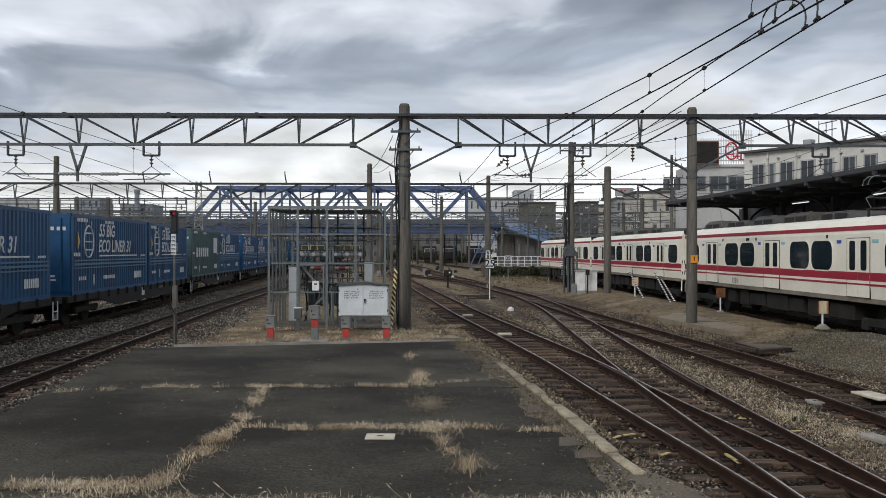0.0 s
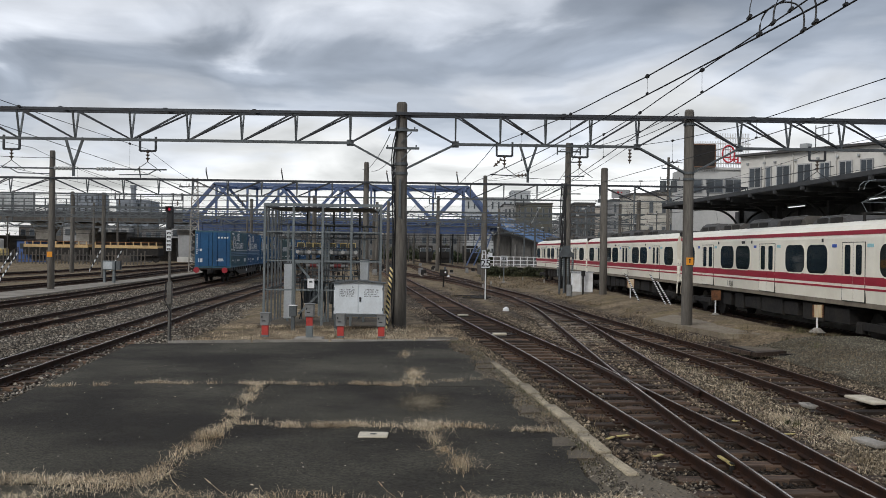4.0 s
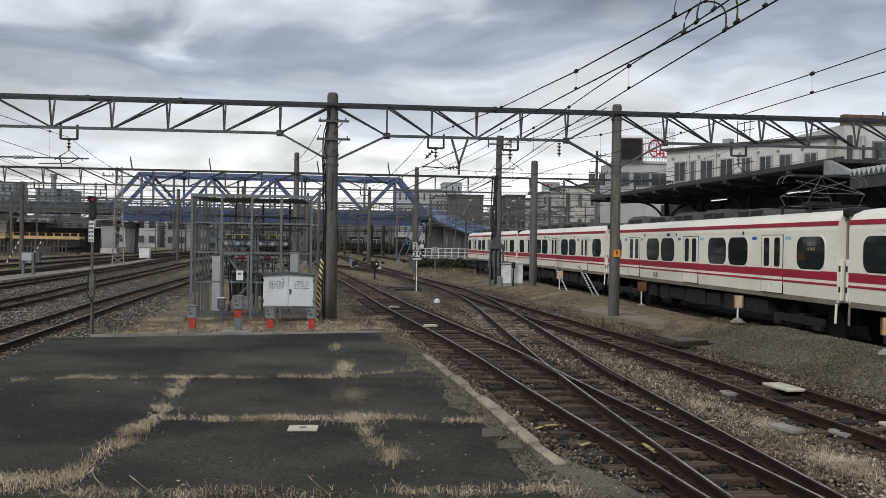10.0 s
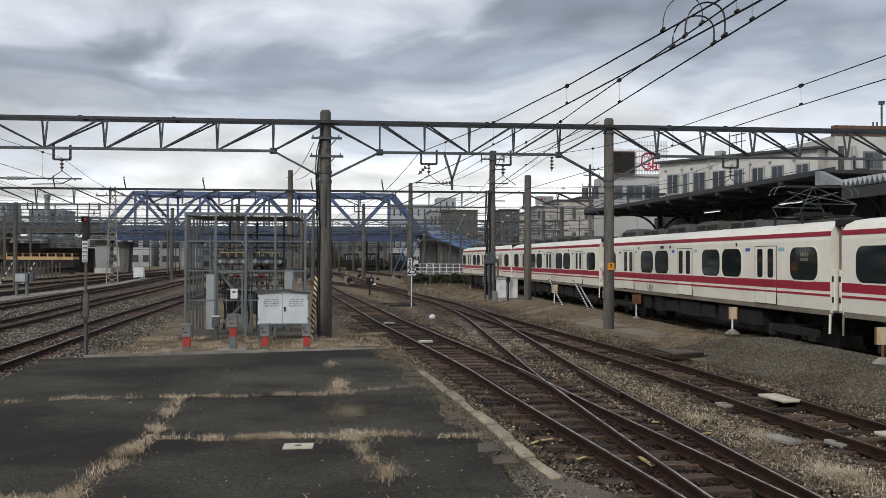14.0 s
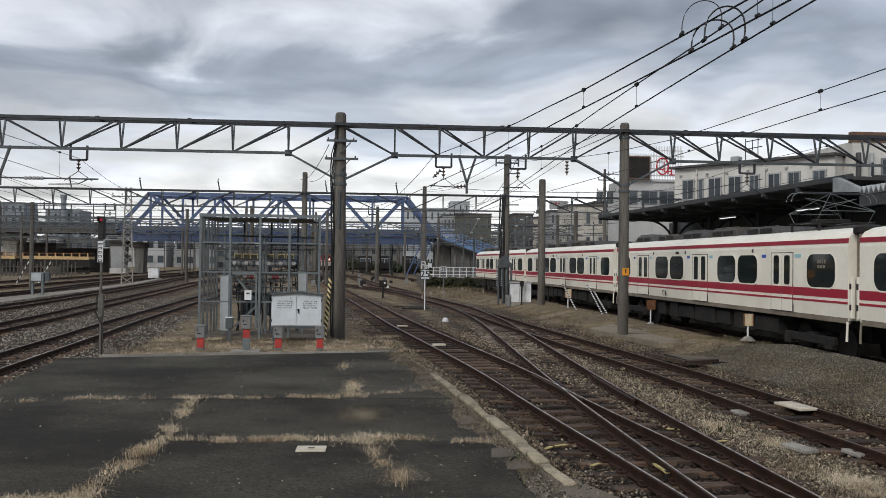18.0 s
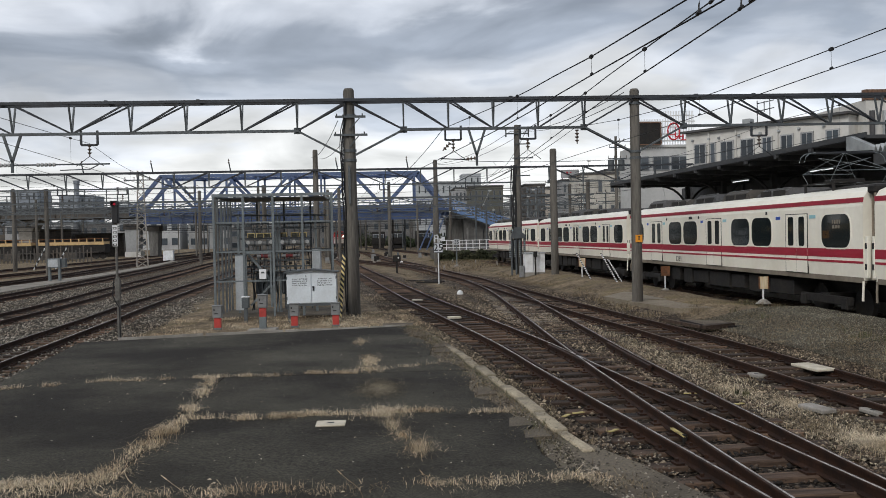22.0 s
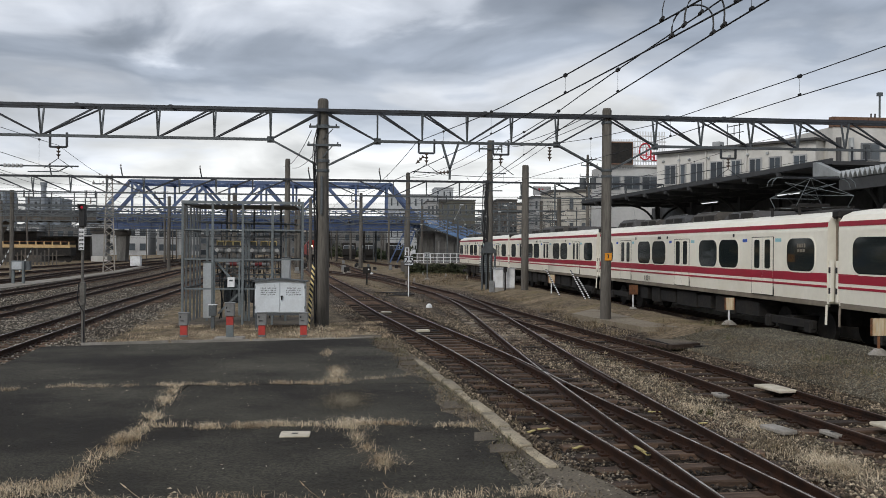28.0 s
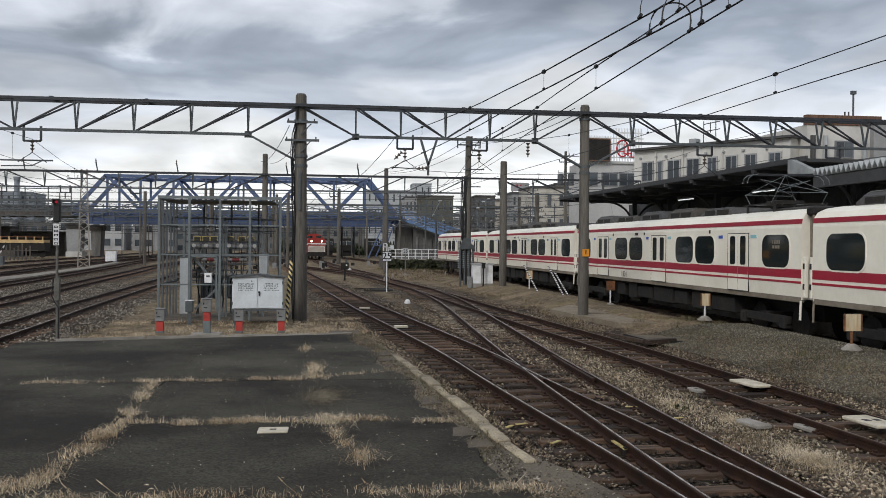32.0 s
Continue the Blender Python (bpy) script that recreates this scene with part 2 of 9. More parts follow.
M = dict(
    asphalt=mat("asphalt", (0.0170, 0.0142, 0.0103), 0.9, var=0.8, grain=46, blotch=0.38, bump=0.8, tint=(0.068, 0.063, 0.047), stretch=(0.9, 1.1, 1), spec=0.25),
    concrete=mat("concrete", (0.30, 0.28, 0.25), 0.9, var=0.2, grain=40, blotch=1.6, bump=0.3, tint=(0.19, 0.175, 0.15)),
    dim_concrete=mat("stained_concrete", (0.16, 0.155, 0.145), 0.9, var=0.25, grain=6, blotch=0.5, bump=0.2, tint=(0.085, 0.08, 0.073), stretch=(1.4, 1.4, 0.3)),
    kerb=mat("kerb", (0.36, 0.305, 0.215), 0.9, var=0.3, grain=35, blotch=2.4, bump=0.4, tint=(0.17, 0.145, 0.105), rand=0.25),
    pole=mat("pole_concrete", (0.125, 0.115, 0.10), 0.9, var=0.3, grain=14, blotch=1.6, bump=0.3, tint=(0.060, 0.053, 0.045), stretch=(1.6, 1.6, 0.16)),
    rail=mat("rail_rust", (0.036, 0.0165, 0.0095), 0.72, 0.0, var=0.35, grain=40, blotch=4, tint=(0.016, 0.009, 0.0065), spec=0.22),
    railhead=mat("rail_head", (0.62, 0.56, 0.50), 0.27, 0.9, var=0.15, grain=30, blotch=3, tint=(0.24, 0.18, 0.13)),
    railhead_dull=mat("rail_head_dull", (0.17, 0.105, 0.07), 0.42, 0.5, var=0.2, grain=30, blotch=3, tint=(0.08, 0.06, 0.05)),
    sleeper=mat("sleeper_wood", (0.098, 0.062, 0.041), 0.9, var=0.45, grain=25, blotch=3, bump=0.5, tint=(0.022, 0.0135, 0.009), rand=0.8, stretch=(0.25, 2, 1)),
    sleeper_pale=mat("weathered_pale_sleeper", (0.21, 0.18, 0.145), 0.9, var=0.4, grain=25, blotch=3, bump=0.4, tint=(0.085, 0.065, 0.048), rand=0.6, stretch=(0.4, 2, 1)),
    ballast=mat("ballast_stone", (0.180, 0.144, 0.101), 0.95, var=0.3, grain=60, blotch=0.5, bump=0.2, tint=(0.085, 0.060, 0.042), rand=0.65, island=True, pop=1.6),
    steel_dark=mat("steel_dark", (0.045, 0.050, 0.058), 0.6, 0.3, var=0.25, grain=25, blotch=2.5, tint=(0.03, 0.03, 0.032)),
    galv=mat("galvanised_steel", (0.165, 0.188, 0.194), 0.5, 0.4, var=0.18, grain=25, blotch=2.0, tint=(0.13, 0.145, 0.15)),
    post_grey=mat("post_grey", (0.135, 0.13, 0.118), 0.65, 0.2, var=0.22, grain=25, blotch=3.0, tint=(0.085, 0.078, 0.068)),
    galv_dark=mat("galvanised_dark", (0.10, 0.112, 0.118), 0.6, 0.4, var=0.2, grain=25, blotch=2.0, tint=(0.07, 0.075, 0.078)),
    wire=mat("wire", (0.018, 0.019, 0.021), 0.6, 0.3, var=0.1),
    insulator=mat("insulator", (0.10, 0.075, 0.06), 0.35, var=0.2),
    insulator_w=mat("insulator_white", (0.42, 0.42, 0.41), 0.35, var=0.15),
    white_paint=mat("white_paint", (0.72, 0.73, 0.74), 0.55, var=0.06, grain=20, blotch=2.2, tint=(0.58, 0.58, 0.57)),
    cab_grey=mat("cabinet_grey", (0.42, 0.45, 0.47), 0.55, var=0.10, grain=20, blotch=2.2, tint=(0.33, 0.34, 0.34)),
    box_grey=mat("box_grey", (0.20, 0.205, 0.205), 0.6, var=0.12, grain=20, blotch=4, tint=(0.14, 0.14, 0.135)),
    red_paint=mat("red_paint", (0.42, 0.045, 0.035), 0.5, var=0.15, grain=25, blotch=5, tint=(0.28, 0.035, 0.03)),
    black=mat("black_paint", (0.014, 0.014, 0.015), 0.55, var=0.2),
    yellow=mat("yellow_paint", (0.64, 0.52, 0.25), 0.55, var=0.15, blotch=5, tint=(0.45, 0.32, 0.10)),
    marker_yellow=mat("marker_yellow", (0.50, 0.41, 0.16), 0.7, var=0.3, grain=30, blotch=8, tint=(0.26, 0.20, 0.09)),
    orange=mat("orange_plate", (0.70, 0.28, 0.02), 0.5, var=0.1),
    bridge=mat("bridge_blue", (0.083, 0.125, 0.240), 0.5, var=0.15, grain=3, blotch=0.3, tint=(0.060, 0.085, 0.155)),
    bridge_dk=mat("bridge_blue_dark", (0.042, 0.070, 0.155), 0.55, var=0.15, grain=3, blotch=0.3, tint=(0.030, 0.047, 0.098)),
    # bridge blue lightened by the sunlight falling on the stairs
    bridge_sunlit=mat("sunlit_stair_blue", (0.13, 0.235, 0.44), 0.5, var=0.12, grain=3, blotch=0.4, tint=(0.10, 0.17, 0.32)),
    # wall paled by distance haze, mixed into the colour
    haze_wall=mat("haze_tinted_wall", (0.40, 0.42, 0.43), 0.9, var=0.08, grain=1, blotch=0.2, tint=(0.32, 0.335, 0.345)),
    unit_brown=mat("roof_unit_brown", (0.055, 0.047, 0.036), 0.6, var=0.2, grain=8, blotch=1.5, tint=(0.035, 0.03, 0.024)),
    cream=mat("train_cream", (0.84, 0.805, 0.70), 0.33, var=0.03, grain=6, blotch=0.8, tint=(0.77, 0.73, 0.62)),
    train_red=mat("train_red", (0.34, 0.018, 0.040), 0.35, var=0.06, grain=6, blotch=1.0, tint=(0.28, 0.016, 0.034)),
    skirt=mat("train_skirt", (0.21, 0.18, 0.14), 0.6, var=0.15, grain=6, blotch=1.0, tint=(0.14, 0.115, 0.085)),
    under=mat("underframe", (0.011, 0.010, 0.0095), 0.8, var=0.4, grain=8, blotch=2.0, tint=(0.019, 0.016, 0.013)),
    roof_grey=mat("roof_equipment", (0.065, 0.065, 0.066), 0.7, var=0.2, grain=8, blotch=1.2, tint=(0.055, 0.05, 0.045)),
    dark_glass=mat("dark_glass", (0.012, 0.018, 0.019), 0.06, var=0.1, spec=0.6),
    gangway=mat("gangway_fabric", (0.24, 0.20, 0.15), 0.8, var=0.25, grain=8, blotch=3),
    blue_plate=mat("blue_plate", (0.03, 0.09, 0.42), 0.4, var=0.1),
    cyan_plate=mat("cyan_plate", (0.30, 0.55, 0.60), 0.4, var=0.1),
    cont_blue=mat("container_blue", (0.0105, 0.078, 0.188), 0.45, var=0.12, grain=5, blotch=0.7, tint=(0.009, 0.056, 0.135)),
    cont_blue2=mat("container_grey_blue", (0.030, 0.095, 0.140), 0.55, var=0.15, grain=5, blotch=0.7, tint=(0.035, 0.08, 0.10)),
    cont_green=mat("container_teal_grey", (0.058, 0.112, 0.118), 0.55, var=0.15, grain=5, blotch=0.7, tint=(0.045, 0.085, 0.09)),
    marking=mat("marking_white", (0.62, 0.64, 0.66), 0.6, var=0.12, grain=15, blotch=3, tint=(0.45, 0.47, 0.49)),
    band_blue=mat("band_blue", (0.075, 0.165, 0.27), 0.55, var=0.12, grain=5, blotch=0.8),
    red_disc=mat("red_disc", (0.30, 0.02, 0.03), 0.5, var=0.12),
    loco_red=mat("loco_red", (0.26, 0.022, 0.015), 0.45, var=0.08, grain=4, blotch=1),
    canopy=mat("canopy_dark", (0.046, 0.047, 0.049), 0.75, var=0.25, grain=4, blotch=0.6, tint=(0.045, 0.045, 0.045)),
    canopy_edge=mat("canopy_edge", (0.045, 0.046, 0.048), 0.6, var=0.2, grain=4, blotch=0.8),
    wall_white=mat("wall_white", (0.60, 0.59, 0.56), 0.85, var=0.06, grain=3, blotch=0.35, tint=(0.47, 0.455, 0.42)),
    wall_grey=mat("wall_grey", (0.33, 0.335, 0.335), 0.85, var=0.10, grain=3, blotch=0.3, tint=(0.25, 0.25, 0.25), rand=0.25),
    wall_dim=mat("wall_dim", (0.15, 0.148, 0.145), 0.85, var=0.2, grain=2, blotch=0.3, tint=(0.09, 0.088, 0.085), rand=0.4),
    sign_wall=mat("pale_render", (0.47, 0.47, 0.46), 0.85, var=0.08, grain=3, blotch=0.35, tint=(0.38, 0.38, 0.37)),
    # blue-grey of far haze is part of this wall colour
    haze_blue=mat("haze_tinted_blue_wall", (0.23, 0.255, 0.285), 0.9, var=0.08, grain=1, blotch=0.2, tint=(0.18, 0.20, 0.225)),
    drum_red=mat("drum_red", (0.17, 0.022, 0.024), 0.55, var=0.2, grain=25, blotch=5, tint=(0.10, 0.02, 0.02)),
    cream_wall=mat("cream_stucco", (0.48, 0.46, 0.41), 0.9, var=0.12, grain=2, blotch=0.4, tint=(0.29, 0.275, 0.24)),
    wall_tan=mat("wall_tan", (0.42, 0.38, 0.33), 0.85, var=0.10, grain=3, blotch=0.3, tint=(0.33, 0.29, 0.25)),
    brown=mat("brown_cladding", (0.15, 0.085, 0.055), 0.7, var=0.2, grain=4, blotch=0.7),
    sheet=mat("sheet_metal", (0.42, 0.44, 0.445), 0.5, 0.2, var=0.12, grain=3, blotch=0.5, tint=(0.24, 0.25, 0.25)),
    win=mat("window_glass", (0.050, 0.060, 0.070), 0.10, var=0.2, grain=1.5, blotch=0.6, rand=0.5, spec=0.6),
    win_frame=mat("window_frame", (0.20, 0.21, 0.22), 0.5, 0.3, var=0.1),
    dry_grass=mat("dry_grass", (0.50, 0.405, 0.28), 0.9, var=0.2, grain=3, blotch=1.3, tint=(0.24, 0.17, 0.10), rand=0.85, island=True),
    straw=mat("pale_straw", (0.56, 0.475, 0.345), 0.85, var=0.15, grain=3, blotch=1.3, tint=(0.36, 0.28, 0.18), rand=0.6, island=True),
    green_weed=mat("green_weed", (0.060, 0.066, 0.028), 0.9, var=0.3, grain=3, blotch=1.3, tint=(0.13, 0.105, 0.055), rand=0.5, island=True),
    ivory=mat("ivory_plate", (0.56, 0.51, 0.41), 0.6, var=0.12, grain=20, blotch=4, tint=(0.42, 0.37, 0.28)),
    dusty=mat("dusty_concrete", (0.25, 0.225, 0.19), 0.9, var=0.3, grain=12, blotch=0.8, bump=0.3, tint=(0.15, 0.132, 0.105)),
    brown_grass=mat("brown_grass", (0.21, 0.165, 0.105), 0.9, var=0.2, grain=3, blotch=1.3, tint=(0.11, 0.08, 0.048), rand=0.7, island=True),
    olive=mat("olive_plaster", (0.112, 0.108, 0.088), 0.9, var=0.25, grain=2, blotch=0.25, tint=(0.08, 0.078, 0.06)),
    ballast_grey=mat("ballast_grey", (0.165, 0.148, 0.122), 0.95, var=0.25, grain=60, blotch=0.5, bump=0.2, tint=(0.115, 0.096, 0.074), rand=0.7, island=True, pop=1.8),
    rubble=mat("rubble", (0.125, 0.104, 0.076), 0.95, var=0.35, grain=40, blotch=0.9, bump=0.5, tint=(0.055, 0.043, 0.030)),
    bank_stone=mat("bank_stone", (0.27, 0.225, 0.16), 0.95, var=0.25, grain=60, blotch=0.4, tint=(0.10, 0.088, 0.060), rand=0.75, island=True, pop=1.3),
    ballast_oily=mat("oily_ballast", (0.036, 0.025, 0.017), 0.85, var=0.35, grain=60, blotch=0.8, tint=(0.028, 0.019, 0.013), rand=0.7, island=True, pop=1.6),
    bank_grey=mat("bank_grey_gravel", (0.200, 0.183, 0.142), 0.95, var=0.25, grain=60, blotch=0.45, tint=(0.080, 0.069, 0.048), rand=0.6, island=True, pop=0.9),
    base_slab=mat("base_slab", (0.21, 0.178, 0.13), 0.9, var=0.3, grain=18, blotch=1.4, bump=0.4, tint=(0.16, 0.128, 0.09)),
    cab_white=mat("cabinet_white", (0.60, 0.645, 0.675), 0.5, var=0.06, grain=20, blotch=1.6, tint=(0.52, 0.55, 0.57)),
    board=mat("weathered_board", (0.60, 0.52, 0.37), 0.8, var=0.15, grain=12, blotch=6, tint=(0.42, 0.27, 0.13), stretch=(3, 3, 0.4)),
    rust=mat("rust", (0.20, 0.085, 0.035), 0.85, var=0.3, grain=15, blotch=5, tint=(0.10, 0.05, 0.03)),
    tan_metal=mat("tan_metal", (0.52, 0.36, 0.17), 0.6, var=0.15, grain=3, blotch=0.6, tint=(0.36, 0.25, 0.13)),
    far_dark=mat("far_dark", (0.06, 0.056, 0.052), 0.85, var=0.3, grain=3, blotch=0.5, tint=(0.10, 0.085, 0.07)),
    shed_blue=mat("shed_blue", (0.05, 0.10, 0.26), 0.6, var=0.15, grain=3, blotch=0.6),
    sign_red=mat("sign_red", (0.50, 0.03, 0.045), 0.5, var=0.1),
    leaves=mat("leaves", (0.035, 0.050, 0.022), 0.8, var=0.3, grain=2, blotch=0.5, tint=(0.06, 0.06, 0.03), rand=0.4, island=True),
    lamp_on=glow("headlamp_glow", (1.0, 0.82, 0.55), 7.0),
    tube=glow("tube_light", (0.95, 1.0, 0.98), 0.85),
    sig_red=glow("signal_red", (0.75, 0.05, 0.09), 0.40),
)


# ---- building blocks ----
def part(name, bm, material, parent=None, label=""):
    """Links a bmesh as one mesh object."""
    me = bpy.data.meshes.new(name)
    bm.to_mesh(me)
    bm.free()
    me.materials.append(M[material] if isinstance(material, str) else material)
    ob = new(name, me)
    if parent:
        ob.parent = parent
    if label:
        ob["label"] = label
    return ob


def thing(name, label, category, m=None, group="", kind=""):
    ob = new(name)
    if m is not None:
        ob.matrix_basis = m
    return tagged(ob, label, category, group, kind)


def shared(name, me, parent, m):
    """A further piece on an existing mesh."""
    ob = new(name, me)
    ob.parent = parent
    ob.matrix_basis = m
    return ob


def box(bm, c, s, rz=0.0, rx=0.0, bevel=0.0, ry=0.0):
    m = pose(*c, rx, ry, rz) @ Matrix.Diagonal((*s, 1))
    r = bmesh.ops.create_cube(bm, size=1.0, matrix=m)
    if bevel:
        edges = {e for v in r["verts"] for e in v.link_edges}
        bmesh.ops.bevel(bm, geom=list(edges), offset=bevel, segments=1, affect="EDGES")
    return bm


def boxes(*items, bevel=0.0):
    bm = bmesh.new()
    for it in items:
        box(bm, *it, bevel=bevel)
    return bm


def bar(bm, p, q, w, h, up=(0, 0, 1)):
    """A square bar from p to q, w wide and h high."""
    p, q = Vector(p), Vector(q)
    d = (q - p)
    u = Vector(up)
    if abs(d.normalized().dot(u)) > 0.99:
        u = Vector((0, 1, 0))
    side = d.cross(u).normalized() * (w / 2)
    top = side.cross(d).normalized() * (h / 2)
    vs = [bm.verts.new(c + a * side + b * top) for c in (p, q) for a, b in ((-1, -1), (1, -1), (1, 1), (-1, 1))]
    for f in ((3, 2, 1, 0), (4, 5, 6, 7), (0, 1, 5, 4), (1, 2, 6, 5), (2, 3, 7, 6), (3, 0, 4, 7)):
        bm.faces.new([vs[i] for i in f])
    return bm


def bars(segs, w, h=None):
    bm = bmesh.new()
    for p, q in segs:
        bar(bm, p, q, w, h or w)
    return bm


def rod(bm, p, q, r1, r2=None, seg=10):
    p, q = Vector(p), Vector(q)
    d = q - p
    m = Matrix.Translation((p + q) / 2) @ d.to_track_quat("Z", "Y").to_matrix().to_4x4()
    bmesh.ops.create_cone(bm, cap_ends=True, segments=seg, radius1=r1, radius2=r1 if r2 is None else r2, depth=d.length, matrix=m)
    return bm


def rods(segs, r, seg=8):
    bm = bmesh.new()
    for p, q in segs:
        rod(bm, p, q, r, seg=seg)
    return bm


def tube(pts, r, seg=6):
    """A round wire along points."""
    bm = bmesh.new()
    pts = [Vector(p) for p in pts]
    rings = []
    for i, p in enumerate(pts):
        d = (pts[min(i + 1, len(pts) - 1)] - pts[max(i - 1, 0)]).normalized()
        u = Vector((0, 0, 1)) if abs(d.z) < 0.95 else Vector((1, 0, 0))
        a = d.cross(u).normalized()
        b = a.cross(d)
        rings.append([bm.verts.new(p + r * (math.cos(k * math.tau / seg) * a + math.sin(k * math.tau / seg) * b)) for k in range(seg)])
    for r0, r1 in zip(rings, rings[1:]):
        for k in range(seg):
            bm.faces.new((r0[k], r0[(k + 1) % seg], r1[(k + 1) % seg], r1[k]))
    bm.faces.new(rings[0][::-1])
    bm.faces.new(rings[-1])
    return bm


def sag(p, q, drop, n=14):
    p, q = Vector(p), Vector(q)
    return [p.lerp(q, i / n) - Vector((0, 0, drop * 4 * (i / n) * (1 - i / n))) for i in range(n + 1)]


def prism(bm, outline, y0, y1, axis="y"):
    """Extrudes an outline of (u, v) along an axis."""
    def at(u, v, w):
        return {"y": (u, w, v), "x": (w, u, v), "z": (u, v, w)}[axis]
    a = [bm.verts.new(at(u, v, y0)) for u, v in outline]
    b = [bm.verts.new(at(u, v, y1)) for u, v in outline]
    k = len(outline)
    for i in range(k):
        bm.faces.new((a[i], a[(i + 1) % k], b[(i + 1) % k], b[i]))
    bm.faces.new(a[::-1])
    bm.faces.new(b)
    bmesh.ops.recalc_face_normals(bm, faces=bm.faces[:])
    return bm


def rounded(w, h, r, seg=4):
    """A rounded rectangle's outline round (0, 0)."""
    out = []
    for cx, cy, a0 in ((w / 2 - r, h / 2 - r, 0), (-w / 2 + r, h / 2 - r, 90), (-w / 2 + r, -h / 2 + r, 180), (w / 2 - r, -h / 2 + r, 270)):
        for i in range(seg + 1):
            a = radians(a0 + 90 * i / seg)
            out.append((cx + r * math.cos(a), cy + r * math.sin(a)))
    return out


def soup(name, verts, faces, material, label, category, kind="stuff"):
    """Many small pieces in one mesh, from arrays."""
    me = bpy.data.meshes.new(name)
    nv, nf, k = len(verts), len(faces), faces.shape[1]
    me.vertices.add(nv)
    me.vertices.foreach_set("co", np.asarray(verts, np.float32).ravel())
    me.loops.add(nf * k)
    me.loops.foreach_set("vertex_index", np.asarray(faces, np.int32).ravel())
    me.polygons.add(nf)
    me.polygons.foreach_set("loop_start", np.arange(0, nf * k, k, dtype=np.int32))
    me.update(calc_edges=True)
    me.materials.append(M[material])
    return tagged(new(name, me), label, category, kind=kind)


class Path:
    """A smooth line on the ground through a few points, by distance along it."""

    def __init__(self, pts, step=1.0):
        p = [np.array(q, float) for q in pts]
        p = [2 * p[0] - p[1]] + p + [2 * p[-1] - p[-2]]
        out = []
        for i in range(1, len(p) - 2):
            n = max(2, int(np.linalg.norm(p[i + 1] - p[i]) / step))
            for j in range(n):
                t = j / n
                out.append(0.5 * (2 * p[i] + (p[i + 1] - p[i - 1]) * t + (2 * p[i - 1] - 5 * p[i] + 4 * p[i + 1] - p[i + 2]) * t * t
                                  + (3 * p[i] - p[i - 1] - 3 * p[i + 1] + p[i + 2]) * t ** 3))
        out.append(p[-2])
        self.p = np.array(out)
        self.s = np.concatenate([[0], np.cumsum(np.linalg.norm(np.diff(self.p, axis=0), axis=1))])
        self.length = self.s[-1]

    def at(self, s):
        """x, y and heading (degrees from +y, to the left) at a distance."""
        def xy(q):
            return np.array([np.interp(q, self.s, self.p[:, 0]), np.interp(q, self.s, self.p[:, 1])])
        c = xy(s)
        if s > self.length:
            d = self.p[-1] - self.p[-2]
            d /= np.linalg.norm(d)
            c = self.p[-1] + d * (s - self.length)
        elif s < 0:
            d = self.p[1] - self.p[0]
            d /= np.linalg.norm(d)
            c = self.p[0] + d * s
        else:
            d = xy(min(s + 1, self.length)) - xy(max(s - 1, 0))
        return c[0], c[1], math.degrees(math.atan2(-d[0], d[1]))

    def s_of_y(self, y):
        return float(np.interp(y, self.p[:, 1], self.s))

    def x_of_y(self, y):
        return float(np.interp(y, self.p[:, 1], self.p[:, 0]))


# ---- tracks: centre lines ----
R1 = Path([(4.6, -6), (4.12, 4), (3.8, 8.8), (3.2, 15), (2.78, 20), (1.68, 29), (0.95, 35), (-0.5, 49), (-3.2, 75), (-7.0, 115), (-15, 200), (-26, 340)])
C1 = Path([(4.13, 4.2), (4.07, 8.8), (4.1, 14.2), (4.17, 18), (4.38, 24), (4.6, 30), (4.78, 36), (4.78, 41), (4.58, 47)])
R2 = Path([(8.2, -6), (7.6, 5), (7.0, 13.1), (6.67, 20), (6.12, 26.5), (5.43, 35), (4.6, 47), (3.65, 56), (2.3, 72), (-0.45, 97), (-3.5, 136), (-4.9, 144.5), (-6.1, 152), (-10.7, 190), (-16.9, 280), (-31.6, 430)])
R3 = Path([(13.4, -12), (13.05, 3), (12.68, 22), (12.22, 40.7), (11.35, 59.5), (10.0, 78.5), (8.0, 100), (1.5, 150), (-8, 230)])
X1 = Path([(4.05, 52.0), (3.6, 57.0), (2.75, 64.0), (1.64, 71.5), (-0.35, 79.5), (-2.5, 87.6), (-4.6, 96.0), (-6.3, 106.0)])
L1 = Path([(-7.3, -6), (-7.9, 8), (-8.65, 19), (-9.37, 29), (-9.85, 35), (-11.1, 56), (-12.6, 85), (-14.2, 125), (-19, 200), (-30, 340)])
L2 = Path([(-11.9, -10), (-12.2, 10), (-12.95, 28), (-13.6, 38), (-14.6, 48), (-16.8, 74), (-18.3, 90), (-19.6, 117), (-22, 175), (-28, 300), (-40, 480), (-56, 700)])
L3 = Path([(-17.2, -6), (-17.5, 15), (-18.0, 38), (-18.5, 48), (-19.9, 65), (-22.2, 90), (-25.0, 116), (-29, 175), (-37, 300)])
L4 = Path([(-25.2, 15), (-24.9, 40), (-24.7, 54), (-25.2, 70), (-27.2, 89), (-30.4, 143), (-36, 220)])
L5 = Path([(-31.5, 25), (-30.6, 65), (-31.0, 90), (-33.5, 140), (-38, 220)])
L6 = Path([(-38.0, 35), (-37.0, 80), (-37.6, 110), (-40, 150), (-45, 220)])
HALF = 0.566

# ---- ground ----
def lane_points(path, y0, y1, step):
    return [path.at(s)[:2] for s in np.arange(path.s_of_y(y0), path.s_of_y(y1), step)]


